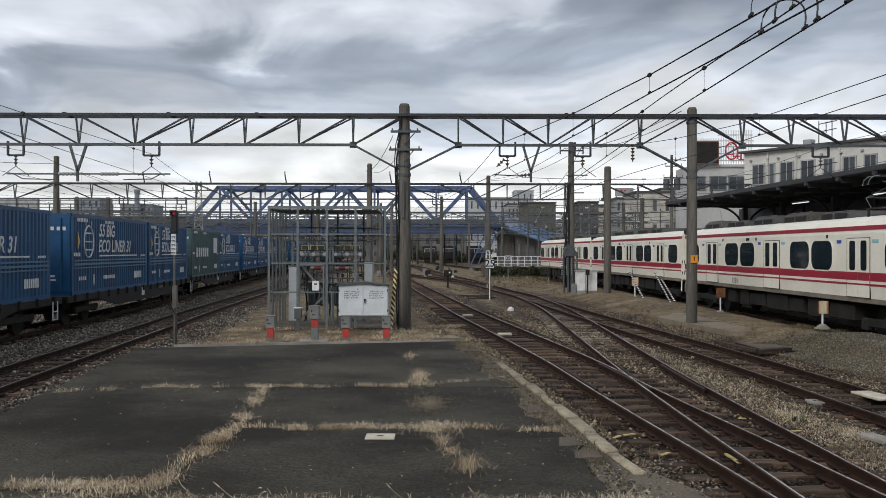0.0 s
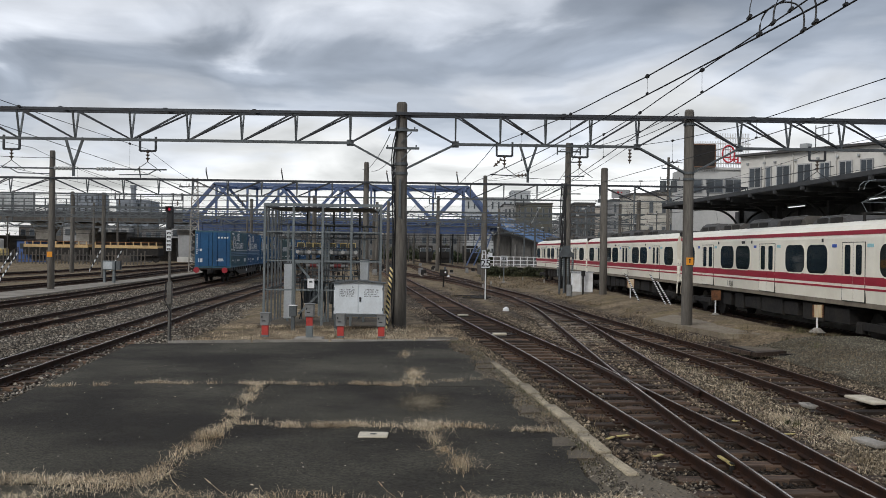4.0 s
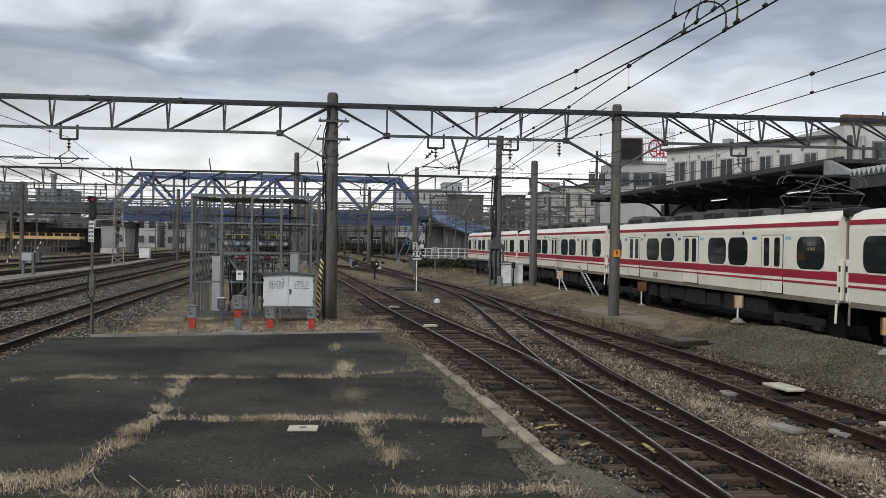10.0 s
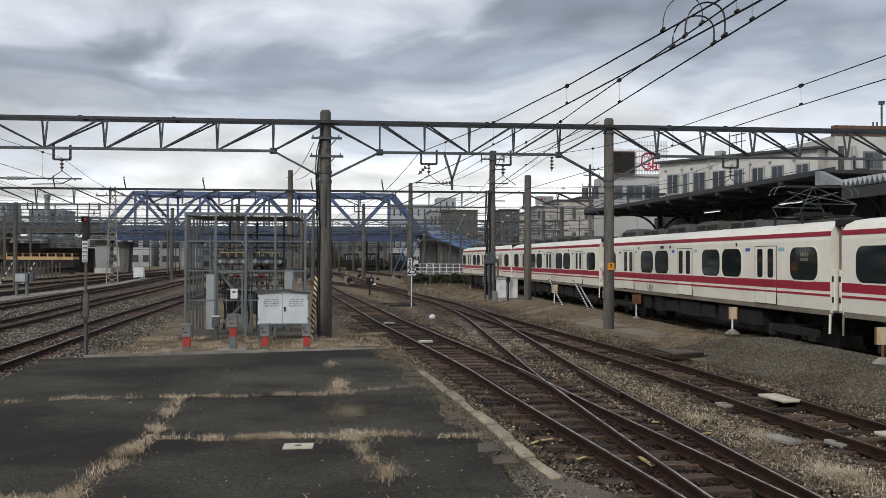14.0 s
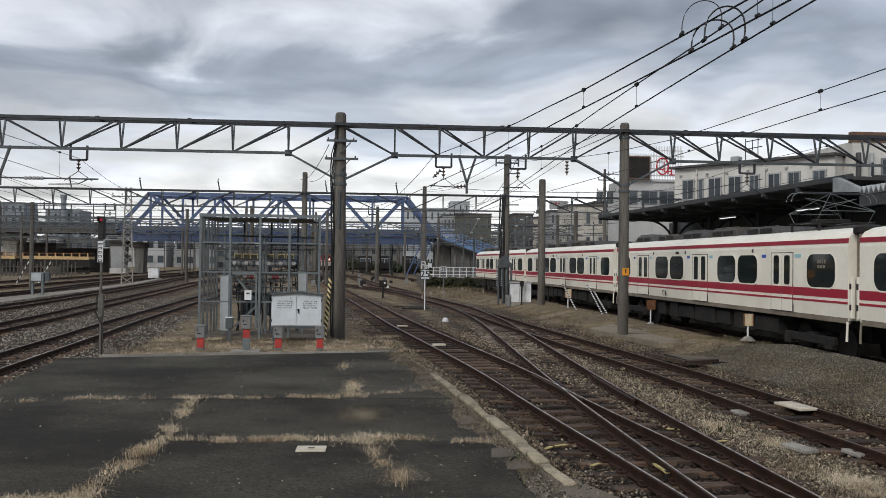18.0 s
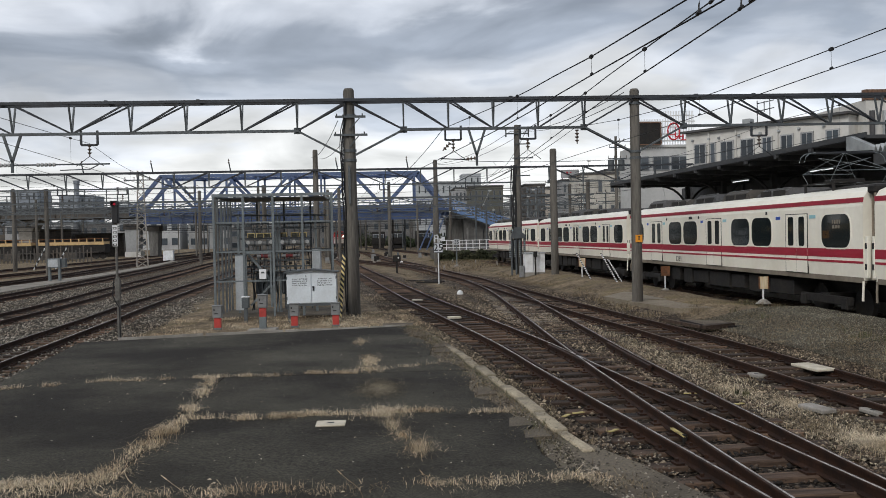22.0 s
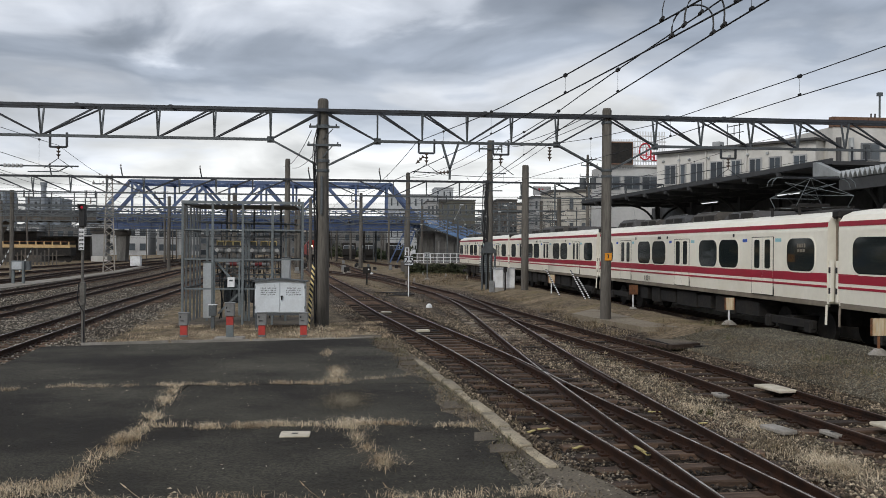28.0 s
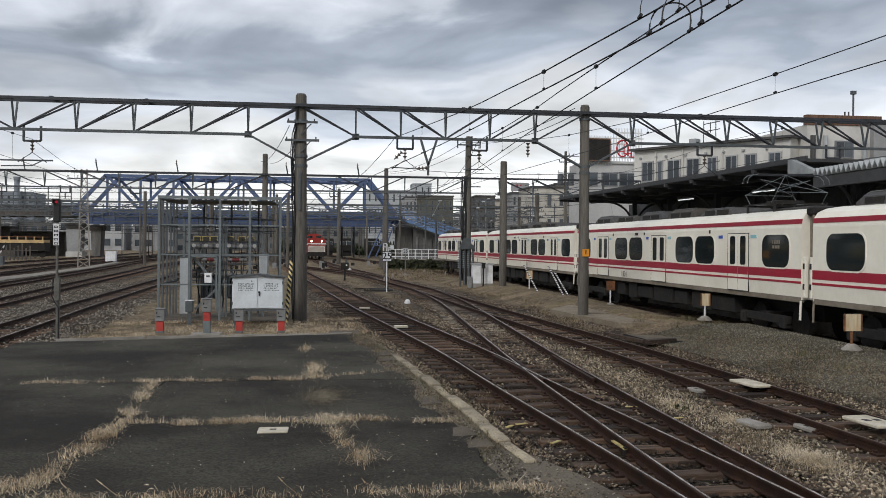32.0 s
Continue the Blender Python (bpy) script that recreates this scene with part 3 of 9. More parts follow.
def build_ground():
    xs = np.concatenate([[-3000, -1200, -500, -220, -120], np.arange(-70, -30, 2.0), np.arange(-30, 24, 0.45), np.arange(24, 70, 2.0), [120, 220, 500, 1200, 3000]])
    ys = np.concatenate([[-400, -120, -40], np.arange(-12, 2, 2.0), np.arange(2, 60, 0.45), np.arange(60, 160, 1.6), np.arange(160, 400, 12), [600, 1000, 2000, 4500]])
    gx, gy = np.meshgrid(xs, ys)
    z = np.full(gx.shape, -0.15)
    rng = np.random.default_rng(5)
    soft = rng.normal(0, 0.012, gx.shape)
    wide = 0.03 * np.sin(gx * 0.9 + 1.3 * np.sin(gy * 0.31)) * np.sin(gy * 0.7 + gx * 0.2)
    z += soft + wide * 0.5
    # how near the closest track is: ballast there, soil and dry grass away from it
    near, oiled = np.full(gx.shape, 99.0), np.full(gx.shape, 99.0)
    for p in (R1, C1, R2, R3, X1, L1, L2, L3, L4, L5, L6):
        cx = np.interp(gy, p.p[:, 1], p.p[:, 0], left=999, right=999)
        near = np.minimum(near, np.abs(gx - cx))
        if p in (R1, C1):
            oiled = np.minimum(oiled, np.abs(gx - cx))
    z -= 0.035 * np.clip((1.25 - near) / 0.2, 0, 1)
    soil = np.clip((near - 1.6) / 0.9, 0, 1)
    soil = np.where((gx > -12) & (gx < -6) & (gy < 26), soil * 0.5, soil)
    far = np.clip((gy - 160) / 100, 0, 1)
    soil = np.clip(soil + far + 0.55 * np.clip((gy - 50) / 15, 0, 1) * (gx > -6) * (gx < 9), 0, 1)
    z += 0.09 * np.clip((near - 1.9) / 1.5, 0, 1) * np.clip((gx + 12) / 2, 0, 1)
    # bank between the main track and the standing train
    mid = np.interp(gy, R2.p[:, 1], R2.p[:, 0])
    side = np.interp(gy, R3.p[:, 1], R3.p[:, 0])
    up = np.clip((gx - mid - 1.5) / 2.4, 0, 1) * np.clip((side - 1.25 - gx) / 0.5, 0, 1) * np.clip((70 - gy) / 20, 0, 1)
    z += 0.33 * up * up * (3 - 2 * up)
    # soil heaped against the base of the portal pole
    z += 0.13 * np.clip((gx - mid - 1.15) / 0.5, 0, 1) * np.clip((8.6 - gx) / 0.6, 0, 1) * np.clip((gy - 23) / 2, 0, 1) * np.clip((35 - gy) / 2, 0, 1)
    verts = np.stack([gx, gy, z], -1).reshape(-1, 3)
    ny, nx = gx.shape
    idx = np.arange(ny * nx).reshape(ny, nx)
    faces = np.stack([idx[:-1, :-1], idx[:-1, 1:], idx[1:, 1:], idx[1:, :-1]], -1).reshape(-1, 4)
    ob = soup("ground", verts, faces, "ballast", "grey-brown railway ballast and bare soil with dry grass", "ground", kind="structure")
    at = ob.data.attributes.new("soil", "FLOAT", "POINT")
    at.data.foreach_set("value", soil.ravel().astype(np.float32))
    oil = ob.data.attributes.new("oil", "FLOAT", "POINT")
    oil.data.foreach_set("value", (np.clip((1.25 - oiled) / 0.3, 0, 1) * (gy < 70)).ravel().astype(np.float32))
    m = bpy.data.materials.new("ground")
    m.use_nodes = True
    n, link = nodes_of(m.node_tree)
    out, bs = n("ShaderNodeOutputMaterial"), n("ShaderNodeBsdfPrincipled", Roughness=0.95)
    bs.inputs["Specular IOR Level"].default_value = 0.2
    link(bs.outputs[0], out.inputs[0])
    co = n("ShaderNodeTexCoord")
    att = n("ShaderNodeAttribute")
    att.attribute_name = "soil"

    def noise_of(scale, detail=5.0):
        t = n("ShaderNodeTexNoise", Scale=scale, Detail=detail, Roughness=0.62)
        link(co.outputs["Object"], t.inputs[0])
        return t.outputs[0]

    def ramp_of(src, *stops):
        r = n("ShaderNodeValToRGB")
        link(src, r.inputs[0])
        while len(r.color_ramp.elements) < len(stops):
            r.color_ramp.elements.new(0.5)
        for e, (pos, c) in zip(r.color_ramp.elements, stops):
            e.position, e.color = pos, (*c, 1)
        return r.outputs[0]
    vor = n("ShaderNodeTexVoronoi", Scale=22.0)
    link(co.outputs["Object"], vor.inputs[0])
    hue = n("ShaderNodeSeparateColor")
    link(vor.outputs["Color"], hue.inputs[0])
    stones = ramp_of(hue.outputs[0], (0.0, (0.012, 0.008, 0.0055)), (0.5, (0.042, 0.030, 0.020)), (0.75, (0.090, 0.068, 0.048)), (1.0, (0.30, 0.245, 0.185)))
    dirt = ramp_of(noise_of(9.0), (0.3, (0.066, 0.049, 0.031)), (0.52, (0.178, 0.137, 0.090)), (0.72, (0.34, 0.268, 0.178)))
    grass = ramp_of(noise_of(26.0), (0.3, (0.060, 0.047, 0.024)), (0.5, (0.145, 0.113, 0.062)), (0.72, (0.27, 0.215, 0.125)))

    def blend(f, a, b):
        x = n("ShaderNodeMix")
        x.data_type = "RGBA"
        link(f, x.inputs[0])
        link(a, x.inputs[6])
        link(b, x.inputs[7])
        return x.outputs[2]

    def span(src, a, b):
        r = n("ShaderNodeMapRange")
        link(src, r.inputs[0])
        r.inputs["From Min"].default_value, r.inputs["From Max"].default_value = a, b
        return r.outputs[0]
    edge = n("ShaderNodeMath")
    edge.operation = "MULTIPLY_ADD"
    link(noise_of(1.1), edge.inputs[0])
    edge.inputs[1].default_value = 1.1
    link(att.outputs["Fac"], edge.inputs[2])
    soilf = span(edge.outputs[0], 0.72, 1.25)
    weeds = span(noise_of(0.55), 0.50, 0.62)
    col = blend(soilf, stones, blend(weeds, dirt, grass))
    big = n("ShaderNodeMapRange")
    link(noise_of(0.8, 6.0), big.inputs[0])
    for key, v in zip(("From Min", "From Max", "To Min", "To Max"), (0.32, 0.68, 0.60, 1.42)):
        big.inputs[key].default_value = v
    sc = n("ShaderNodeVectorMath")
    sc.operation = "SCALE"
    link(col, sc.inputs[0])
    stain = n("ShaderNodeAttribute")
    stain.attribute_name = "oil"
    worn = n("ShaderNodeMath")
    worn.operation = "MULTIPLY_ADD"
    link(stain.outputs["Fac"], worn.inputs[0])
    worn.inputs[1].default_value, worn.inputs[2].default_value = -0.45, 1.0
    both = n("ShaderNodeMath")
    both.operation = "MULTIPLY"
    link(big.outputs[0], both.inputs[0])
    link(worn.outputs[0], both.inputs[1])
    link(both.outputs[0], sc.inputs["Scale"])
    link(sc.outputs[0], bs.inputs["Base Color"])
    bp = n("ShaderNodeBump", Strength=0.9, Distance=0.035)
    link(vor.outputs["Distance"], bp.inputs["Height"])
    link(bp.outputs[0], bs.inputs["Normal"])
    ob.data.materials[0] = m


build_ground()


# ---- rails and sleepers ----
RAIL = [(-0.062, -0.135), (0.062, -0.135), (0.062, -0.122), (0.010, -0.108), (0.010, -0.042), (0.032, -0.034), (0.032, -0.004), (0.026, 0.0),
        (-0.026, 0.0), (-0.032, -0.004), (-0.032, -0.034), (-0.010, -0.042), (-0.010, -0.108), (-0.062, -0.122)]


def sweep(path, s0, s1, off, outline, step):
    """A profile swept along a track, off to its right."""
    bm = bmesh.new()
    rings = []
    n = max(2, int((s1 - s0) / step) + 1)
    for s in np.linspace(s0, s1, n):
        x, y, a = path.at(s)
        c, d = math.cos(radians(a)), math.sin(radians(a))
        rings.append([bm.verts.new((x + (off + u) * c, y + (off + u) * d, v)) for u, v in outline])
    k = len(outline)
    for r0, r1 in zip(rings, rings[1:]):
        for i in range(k):
            bm.faces.new((r0[i], r0[(i + 1) % k], r1[(i + 1) % k], r1[i]))
    bm.faces.new(rings[0])
    bm.faces.new(rings[-1][::-1])
    bmesh.ops.recalc_face_normals(bm, faces=bm.faces[:])
    return bm


def sleeper_mesh(material="sleeper"):
    bm = bmesh.new()
    box(bm, (0, 0, -0.19), (2.05, 0.21, 0.13), bevel=0.012)
    me = bpy.data.meshes.new("sleeper")
    bm.to_mesh(me)
    bm.free()
    me.materials.append(M[material])
    return me


SLEEPER = sleeper_mesh()
PALE_SLEEPER = sleeper_mesh("sleeper_pale")
rng = random.Random(3)


def track(path, label, y0, y1, shiny=True, near_to=62.0, pale=(0, 0)):
    t = tagged(new("railway_track"), label, "railway track", "railway tracks", "structure")
    s0, s1 = path.s_of_y(y0), path.s_of_y(y1)
    for off in (-HALF, HALF):
        r = part("rail", sweep(path, s0, s1, off, RAIL, 1.5), "rail", t)
        e = 0.016 if shiny else 0.012
        k = -0.006 if off > 0 else 0.006
        cap = [(k - e, -0.006), (k + e, -0.006), (k + e * 0.7, 0.0025), (k - e * 0.7, 0.0025)]
        part("rail_head", sweep(path, s0, s1, off, cap, 1.5), "railhead" if shiny else "railhead_dull", r, "worn steel running surface")
    rest, plates = [], []
    for s in np.arange(s0 + 0.3, s1, 0.62):
        x, y, a = path.at(s)
        m = pose(x + rng.uniform(-0.04, 0.04), y, rng.uniform(-0.012, 0.006), 0, rng.uniform(-0.5, 0.5), a + rng.uniform(-1.2, 1.2))
        if y < near_to:
            shared("sleeper", PALE_SLEEPER if pale[0] < y < pale[1] else SLEEPER, t, m)
            if y < 30:
                plates += [m @ pose(k + d, 0, -0.112) for k in (-HALF, HALF) for d in (-0.105, 0.105)]
        elif y < 150:
            rest.append(m)
    if rest:
        bm = bmesh.new()
        for m in rest:
            bmesh.ops.create_cube(bm, size=1.0, matrix=m @ pose(0, 0, -0.19) @ Matrix.Diagonal((2.05, 0.21, 0.13, 1)))
        o = part("sleepers", bm, "sleeper", t)
        o["kind"] = "stuff"
    if plates:
        # base plates with their spikes on both sides of each rail
        bm = bmesh.new()
        for m in plates:
            bmesh.ops.create_cube(bm, size=1.0, matrix=m @ Matrix.Diagonal((0.10, 0.15, 0.024, 1)))
            bmesh.ops.create_cube(bm, size=1.0, matrix=m @ pose(0, 0.03, 0.025) @ Matrix.Diagonal((0.035, 0.035, 0.04, 1)))
        o = part("base_plates", bm, "rail", t)
        o["kind"] = "stuff"
    return t


track(R1, "railway track with shiny rails and dark wooden sleepers", -5, 330)
track(C1, "turnout track with rusty rails joining its neighbour", 4.3, 46.8, near_to=38, pale=(24.5, 37))
track(X1, "crossover track with dark rails between its neighbours", 52.5, 105.5, near_to=10)
track(R2, "main railway track with dark rails on brown ballast", -5, 425, shiny=False)
track(R3, "platform track under the standing red and cream train", -11, 225, shiny=False, near_to=40)
track(L1, "railway track with bright rails beside the asphalt", -5, 330)
track(L2, "freight track with dark rails on grey ballast", -9, 690, shiny=False)
track(L3, "siding track with dull brown rails", -5, 290, shiny=False)
track(L4, "siding track behind the concrete strip", 16, 215, shiny=False, near_to=10)
track(L5, "siding track in the far yard", 26, 215, shiny=False, near_to=10)
track(L6, "siding track in the far yard", 36, 215, shiny=False, near_to=10)

# ---- asphalt apron ----
KERB = Path([(3.3, -10.0), (2.75, 1.0), (2.25, 6.5), (1.96, 9.2), (1.75, 11.4), (1.37, 15.4), (0.66, 21.6)])
LEFT = Path([(-4.6, -10.0), (-5.0, 1.0), (-5.5, 8), (-5.86, 11.7), (-6.38, 15.7), (-6.8, 19.4)])


def build_apron():
    a = tagged(new("asphalt_apron"), "worn dark asphalt apron with cracks full of dry grass", "pavement", kind="structure")
    # slabs between the joints, each a little uneven
    rows = [-9.0, -3.0, 1.0, 4.6, 8.1, 10.87, 14.1, 20.2]
    r = random.Random(8)
    for y0, y1 in zip(rows, rows[1:]):
        cuts = {8.1: [-2.6], 10.87: [-2.68], 14.1: []}.get(y0, [-2.7])
        xs = [None] + sorted(cuts) + [None]
        for x0, x1 in zip(xs, xs[1:]):
            g = 0.006
            p = [(LEFT.x_of_y(y0) if x0 is None else x0 + g, y0 + g), (KERB.x_of_y(y0) - 0.25 if x1 is None else x1 - g, y0 + g),
                 (KERB.x_of_y(y1) - 0.25 if x1 is None else x1 - g, y1 - g), (LEFT.x_of_y(y1) if x0 is None else x0 + g, y1 - g)]
            if y1 == rows[-1]:
                p[2] = (p[2][0], 21.2 if x1 is None else 20.6)
                p[3] = (p[3][0], 19.6 if x0 is None else 20.6)
            if x1 is None:
                # crumbled edge towards the kerb
                top, edge, yy = p[2], [], p[1][1]
                while yy < top[1] - 0.1:
                    edge.append((KERB.x_of_y(yy) - 0.30 - 0.16 * (1 + math.sin(yy * 1.7)) * 0.8 - r.uniform(0, 0.14), yy))
                    yy += r.uniform(0.18, 0.34)
                p[1:3] = edge + [(top[0] - 0.2, top[1])]
            bm = bmesh.new()
            prism(bm, p, -0.25, 0.25 + r.uniform(-0.008, 0.008), "z")
            part("asphalt_slab", bm, "asphalt", a)


build_apron()


def build_kerb():
    k = tagged(new("kerb"), "weathered pale concrete kerb along the track", "kerb", kind="structure")
    r = random.Random(4)
    s, i = KERB.s_of_y(8.75), 0
    while s < KERB.s_of_y(16.4):
        ln = r.uniform(0.85, 1.05)
        x, y, a = KERB.at(s + ln / 2)
        bm = box(bmesh.new(), (0, 0, 0), (0.155 + r.uniform(-0.03, 0.03), ln - 0.02, 0.45), bevel=0.015)
        o = part("kerb_stone", bm, "kerb", k)
        o.matrix_basis = pose(x - 0.1 + r.uniform(-0.015, 0.015), y, 0.035 + r.uniform(-0.02, 0.015), r.uniform(-0.8, 0.8), r.uniform(-2, 2), a + r.uniform(-1, 1))
        s += ln
        i += 1


build_kerb()
t = tagged(new("rough_shoulder"), "rough dusty broken shoulder beside the asphalt", "pavement", kind="structure")
bm = bmesh.new()
prism(bm, [(1.7, -9.0), (3.4, -9.0), (3.05, 1.0), (2.80, 5.0), (2.62, 6.8), (2.30, 8.2), (2.05, 8.9), (1.80, 9.6), (1.45, 9.6)], -0.2, 0.222, "z")
part("shoulder", bm, "rubble", t)
bm = bmesh.new()
edge = [(KERB.x_of_y(y) - 0.16, y) for y in np.arange(9.62, 22.3, 0.6)]
prism(bm, edge + [(x - 0.75, y) for x, y in edge[::-1]], -0.2, 0.226, "z")
part("shoulder", bm, "rubble", t)
bm = bmesh.new()
prism(bm, [(1.20, 15.9), (1.45, 15.7), (1.35, 17.2), (0.95, 20.0), (0.62, 22.4), (0.45, 21.8), (0.75, 19.8)], -0.2, 0.12, "z")
part("shoulder", bm, "rubble", t)

# check rails at the crossing
t = tagged(new("check_rails"), "short dark check rails at the track crossing", "rail", kind="structure")
ys = np.linspace(8, 30, 200)
gap = [abs(R1.x_of_y(y) + HALF - C1.x_of_y(y) + HALF) for y in ys]
FROG = float(ys[int(np.argmin(gap))])
for path, off in ((R1, -HALF + 0.10), (C1, HALF - 0.10), (R1, HALF - 0.09), (C1, -HALF + 0.09)):
    part("check_rail", sweep(path, path.s_of_y(FROG - 1.7), path.s_of_y(FROG + 1.7), off, RAIL, 0.8), "rail", t)


# ---- overhead line: portals and poles ----
def concrete_pole(x, y, h, r0, r1, label, z0=-0.15):
    t = thing("concrete_pole", label, "utility pole", pose(x, y, z0), "overhead line poles")
    bm = rod(bmesh.new(), (0, 0, 0), (0, 0, h), r0, r1, 20)
    part("shaft", bm, "pole", t)
    part("cap", rod(bmesh.new(), (0, 0, h), (0, 0, h + 0.06), r1 * 0.96, r1 * 0.8, 20), "pole", t)
    return t


def truss(parent, y, ztop, zbot, xs, dirs, w=0.05, spread=0.25, chord=0.07, start=None, end=None):
    """Three-chord lattice girder: two top chords and one bottom chord. dirs: way of the diagonal in each bay."""
    x0, x1 = start if start is not None else xs[0], end if end is not None else xs[-1]
    for s in (-1, 1):
        part("top_chord", bars([((x0, y + s * spread, ztop), (x1, y + s * spread, ztop))], chord, chord * 1.3), "steel_dark", parent)
    part("bottom_chord", bars([((xs[0], y, zbot), (xs[-1], y, zbot))], chord * 1.2, chord * 1.2), "galv_dark", parent)
    for x in xs:
        part("upright", bars([((x, y + s * spread, ztop), (x, y, zbot)) for s in (-1, 1)], w), "galv_dark", parent)
    for a, b, d in zip(xs, xs[1:], dirs):
        zz = (ztop, zbot) if d < 0 else (zbot, ztop)
        part("diagonal", bars([((a, y + (s * spread if d < 0 else 0), zz[0]), (b, y + (s * spread if d > 0 else 0), zz[1])) for s in (-1, 1)], w), "steel_dark", parent)
    for x in (xs[0] if x0 != xs[0] else None, xs[-1] if x1 != xs[-1] else None):
        if x is not None:
            part("gusset", boxes(((x, y, zbot), (0.22, 0.02, 0.2))), "galv_dark", parent)


def hanger_frame(parent, x, y, z, w=0.5, h=0.35):
    """Square frame under the girder with an insulator."""
    part("hanger_frame", bars([((x - w / 2, y, z + 0.1), (x - w / 2, y, z - h)), ((x - w / 2, y, z - h), (x + w / 2, y, z - h)), ((x + w / 2, y, z - h), (x + w / 2, y, z + 0.1))], 0.06), "steel_dark", parent)


def insulator(parent, p, n=3, r=0.07, up=(0, 0, -1)):
    bm = bmesh.new()
    u = Vector(up).normalized()
    p = Vector(p)
    for i in range(n):
        rod(bm, p + u * (0.11 * i), p + u * (0.11 * i + 0.05), r, r * 0.5, 10)
        rod(bm, p + u * (0.11 * i + 0.04), p + u * (0.11 * i + 0.12), 0.02, seg=6)
    part("insulator", bm, "insulator", parent)


def build_portal_near():
    y, zt, zb = 28.0, 6.72, 5.80
    t = thing("catenary_portal", "dark steel lattice girder portal spanning all tracks on concrete poles", "overhead portal", group="overhead portals")
    left = [-24.0, -22.25, -20.5, -18.7, -16.9, -15.15, -13.37, -11.61, -9.82, -8.02, -6.32, -4.60, -2.87]
    truss(t, y, zt, zb, left, [-1] * 8 + [1] * 4, end=-1.24)
    mid = [0.48, 1.91, 3.35, 4.79, 6.28]
    truss(t, y, zt, zb, mid, [-1, -1, 1, 1], start=-1.24, end=7.94)
    right = [9.55, 11.11, 12.82, 14.45, 16.1, 17.75, 19.4, 21.1, 22.8]
    truss(t, y, zt, zb, right, [-1] * 8, start=7.94)
    for x, d in ((-1.24, -2.87), (-1.24, 0.48), (7.94, 6.28), (7.94, 9.55)):
        part("knee_brace", bars([((d, y + s, zb), (x, y + s, 4.93)) for s in (-0.06, 0.06)], 0.055), "galv_dark", t)
        part("end_diagonal", bars([((d, y, zb), (x, y + s * 0.2, zt)) for s in (-1, 1)], 0.05), "steel_dark", t)
    for x in (-13.62, -9.3, 2.05, 4.45, 12.05, 16.6):
        hanger_frame(t, x, y, zb)
    for x in (-11.6, 2.85):
        part("v_hanger", bars([((x - 0.32, y, zb + 0.05), (x - 0.05, y, 4.95)), ((x + 0.25, y, zb + 0.05), (x - 0.05, y, 4.95)), ((x - 0.05, y, 4.98), (x - 0.05, y, 4.62))], 0.07), "galv_dark", t)
    for x in (-13.62, -9.3, 2.05, 4.45, 12.05):
        insulator(t, (x, y, zb - 0.36))
        part("bridle", tube([(x - 0.42, y, zb - 1.0), (x, y, zb - 0.7), (x + 0.42, y, zb - 1.0)], 0.012), "wire", t)
    # registration pipe over the left tracks
    part("registration_pipe", rods([((-13.9, y, 4.86), (-8.7, y, 4.86))], 0.025), "galv_dark", t)
    for x in (-12.25, -10.9):
        bm = bmesh.new()
        for i in range(5):
            rod(bm, (x + i * 0.12, y, 4.86), (x + i * 0.12 + 0.07, y, 4.86), 0.065, 0.05, 10)
        part("pipe_insulator", bm, "insulator_w", t)
    part("steady_arm", tube([(-9.0, y, 4.86), (-9.3, y, 4.70), (-10.2, y, 4.68)], 0.018), "galv_dark", t)
    part("steady_arm", tube([(-13.7, y, 4.86), (-13.4, y, 4.70), (-12.4, y, 4.68)], 0.018), "galv_dark", t)
    part("steady_arm", tube([(2.8, y, 4.86), (2.4, y, 4.82), (1.6, y, 4.86)], 0.018), "wire", t)
    insulator(t, (2.75, y, 4.86), 3, up=(-1, 0, -0.1))
    insulator(t, (1.95, y, 5.35), 3, up=(-0.7, 0, -0.7))
    insulator(t, (6.05, y, 5.72), 4)
    # bolts and clamps on the top chord
    for x in (-12.0, -8.7, -5.9, 3.9, 9.9, 11.8):
        part("clamp", boxes(((x, y, zt + 0.05), (0.10, 0.5, 0.05))), "steel_dark", t)
    pa = concrete_pole(-1.24, y, 7.2, 0.235, 0.17, "weathered concrete pole with cables and steel brackets")
    for z in (6.85, 6.35, 5.25, 4.95):
        part("band", rod(bmesh.new(), (0, 0, z), (0, 0, z + 0.09), 0.215, seg=20), "galv_dark", pa)
    for z, w in ((6.35, 0.95), (5.78, 1.05)):
        part("cross_arm", boxes(((0.05, -0.22, z), (w, 0.06, 0.07))), "galv_dark", pa)
        for dx in (-w / 2 + 0.1, w / 2 - 0.05):
            part("pin", rods([((dx, -0.22, z), (dx, -0.22, z + 0.10))], 0.02), "steel_dark", pa)
    part("brace", bars([((0.0, -0.2, 5.95), (0.33, -0.2, 6.3)), ((0.0, -0.2, 5.4), (0.3, -0.2, 5.75))], 0.03), "galv_dark", pa)
    r = random.Random(6)
    for k in range(5):
        dx = -0.13 - 0.022 * k
        pts = [(dx * (0.5 if z > 6.3 else 1) + r.uniform(-0.03, 0.02) - (0.05 if 4 < z < 6 else 0), -0.12 - 0.03 * k, z) for z in np.linspace(6.9, 0.2, 15)]
        part("cable", tube(pts, 0.015, 6), "black", pa)
    part("cable_guard", boxes(((-0.02, -0.24, 4.2), (0.07, 0.05, 1.2))), "galv_dark", pa)
    pb = concrete_pole(7.94, y, 6.95, 0.175, 0.15, "concrete portal pole with an orange number plate", 0.0)
    for z in (6.5, 4.95, 4.75):
        part("band", rod(bmesh.new(), (0, 0, z), (0, 0, z + 0.08), 0.18, seg=20), "galv_dark", pb)
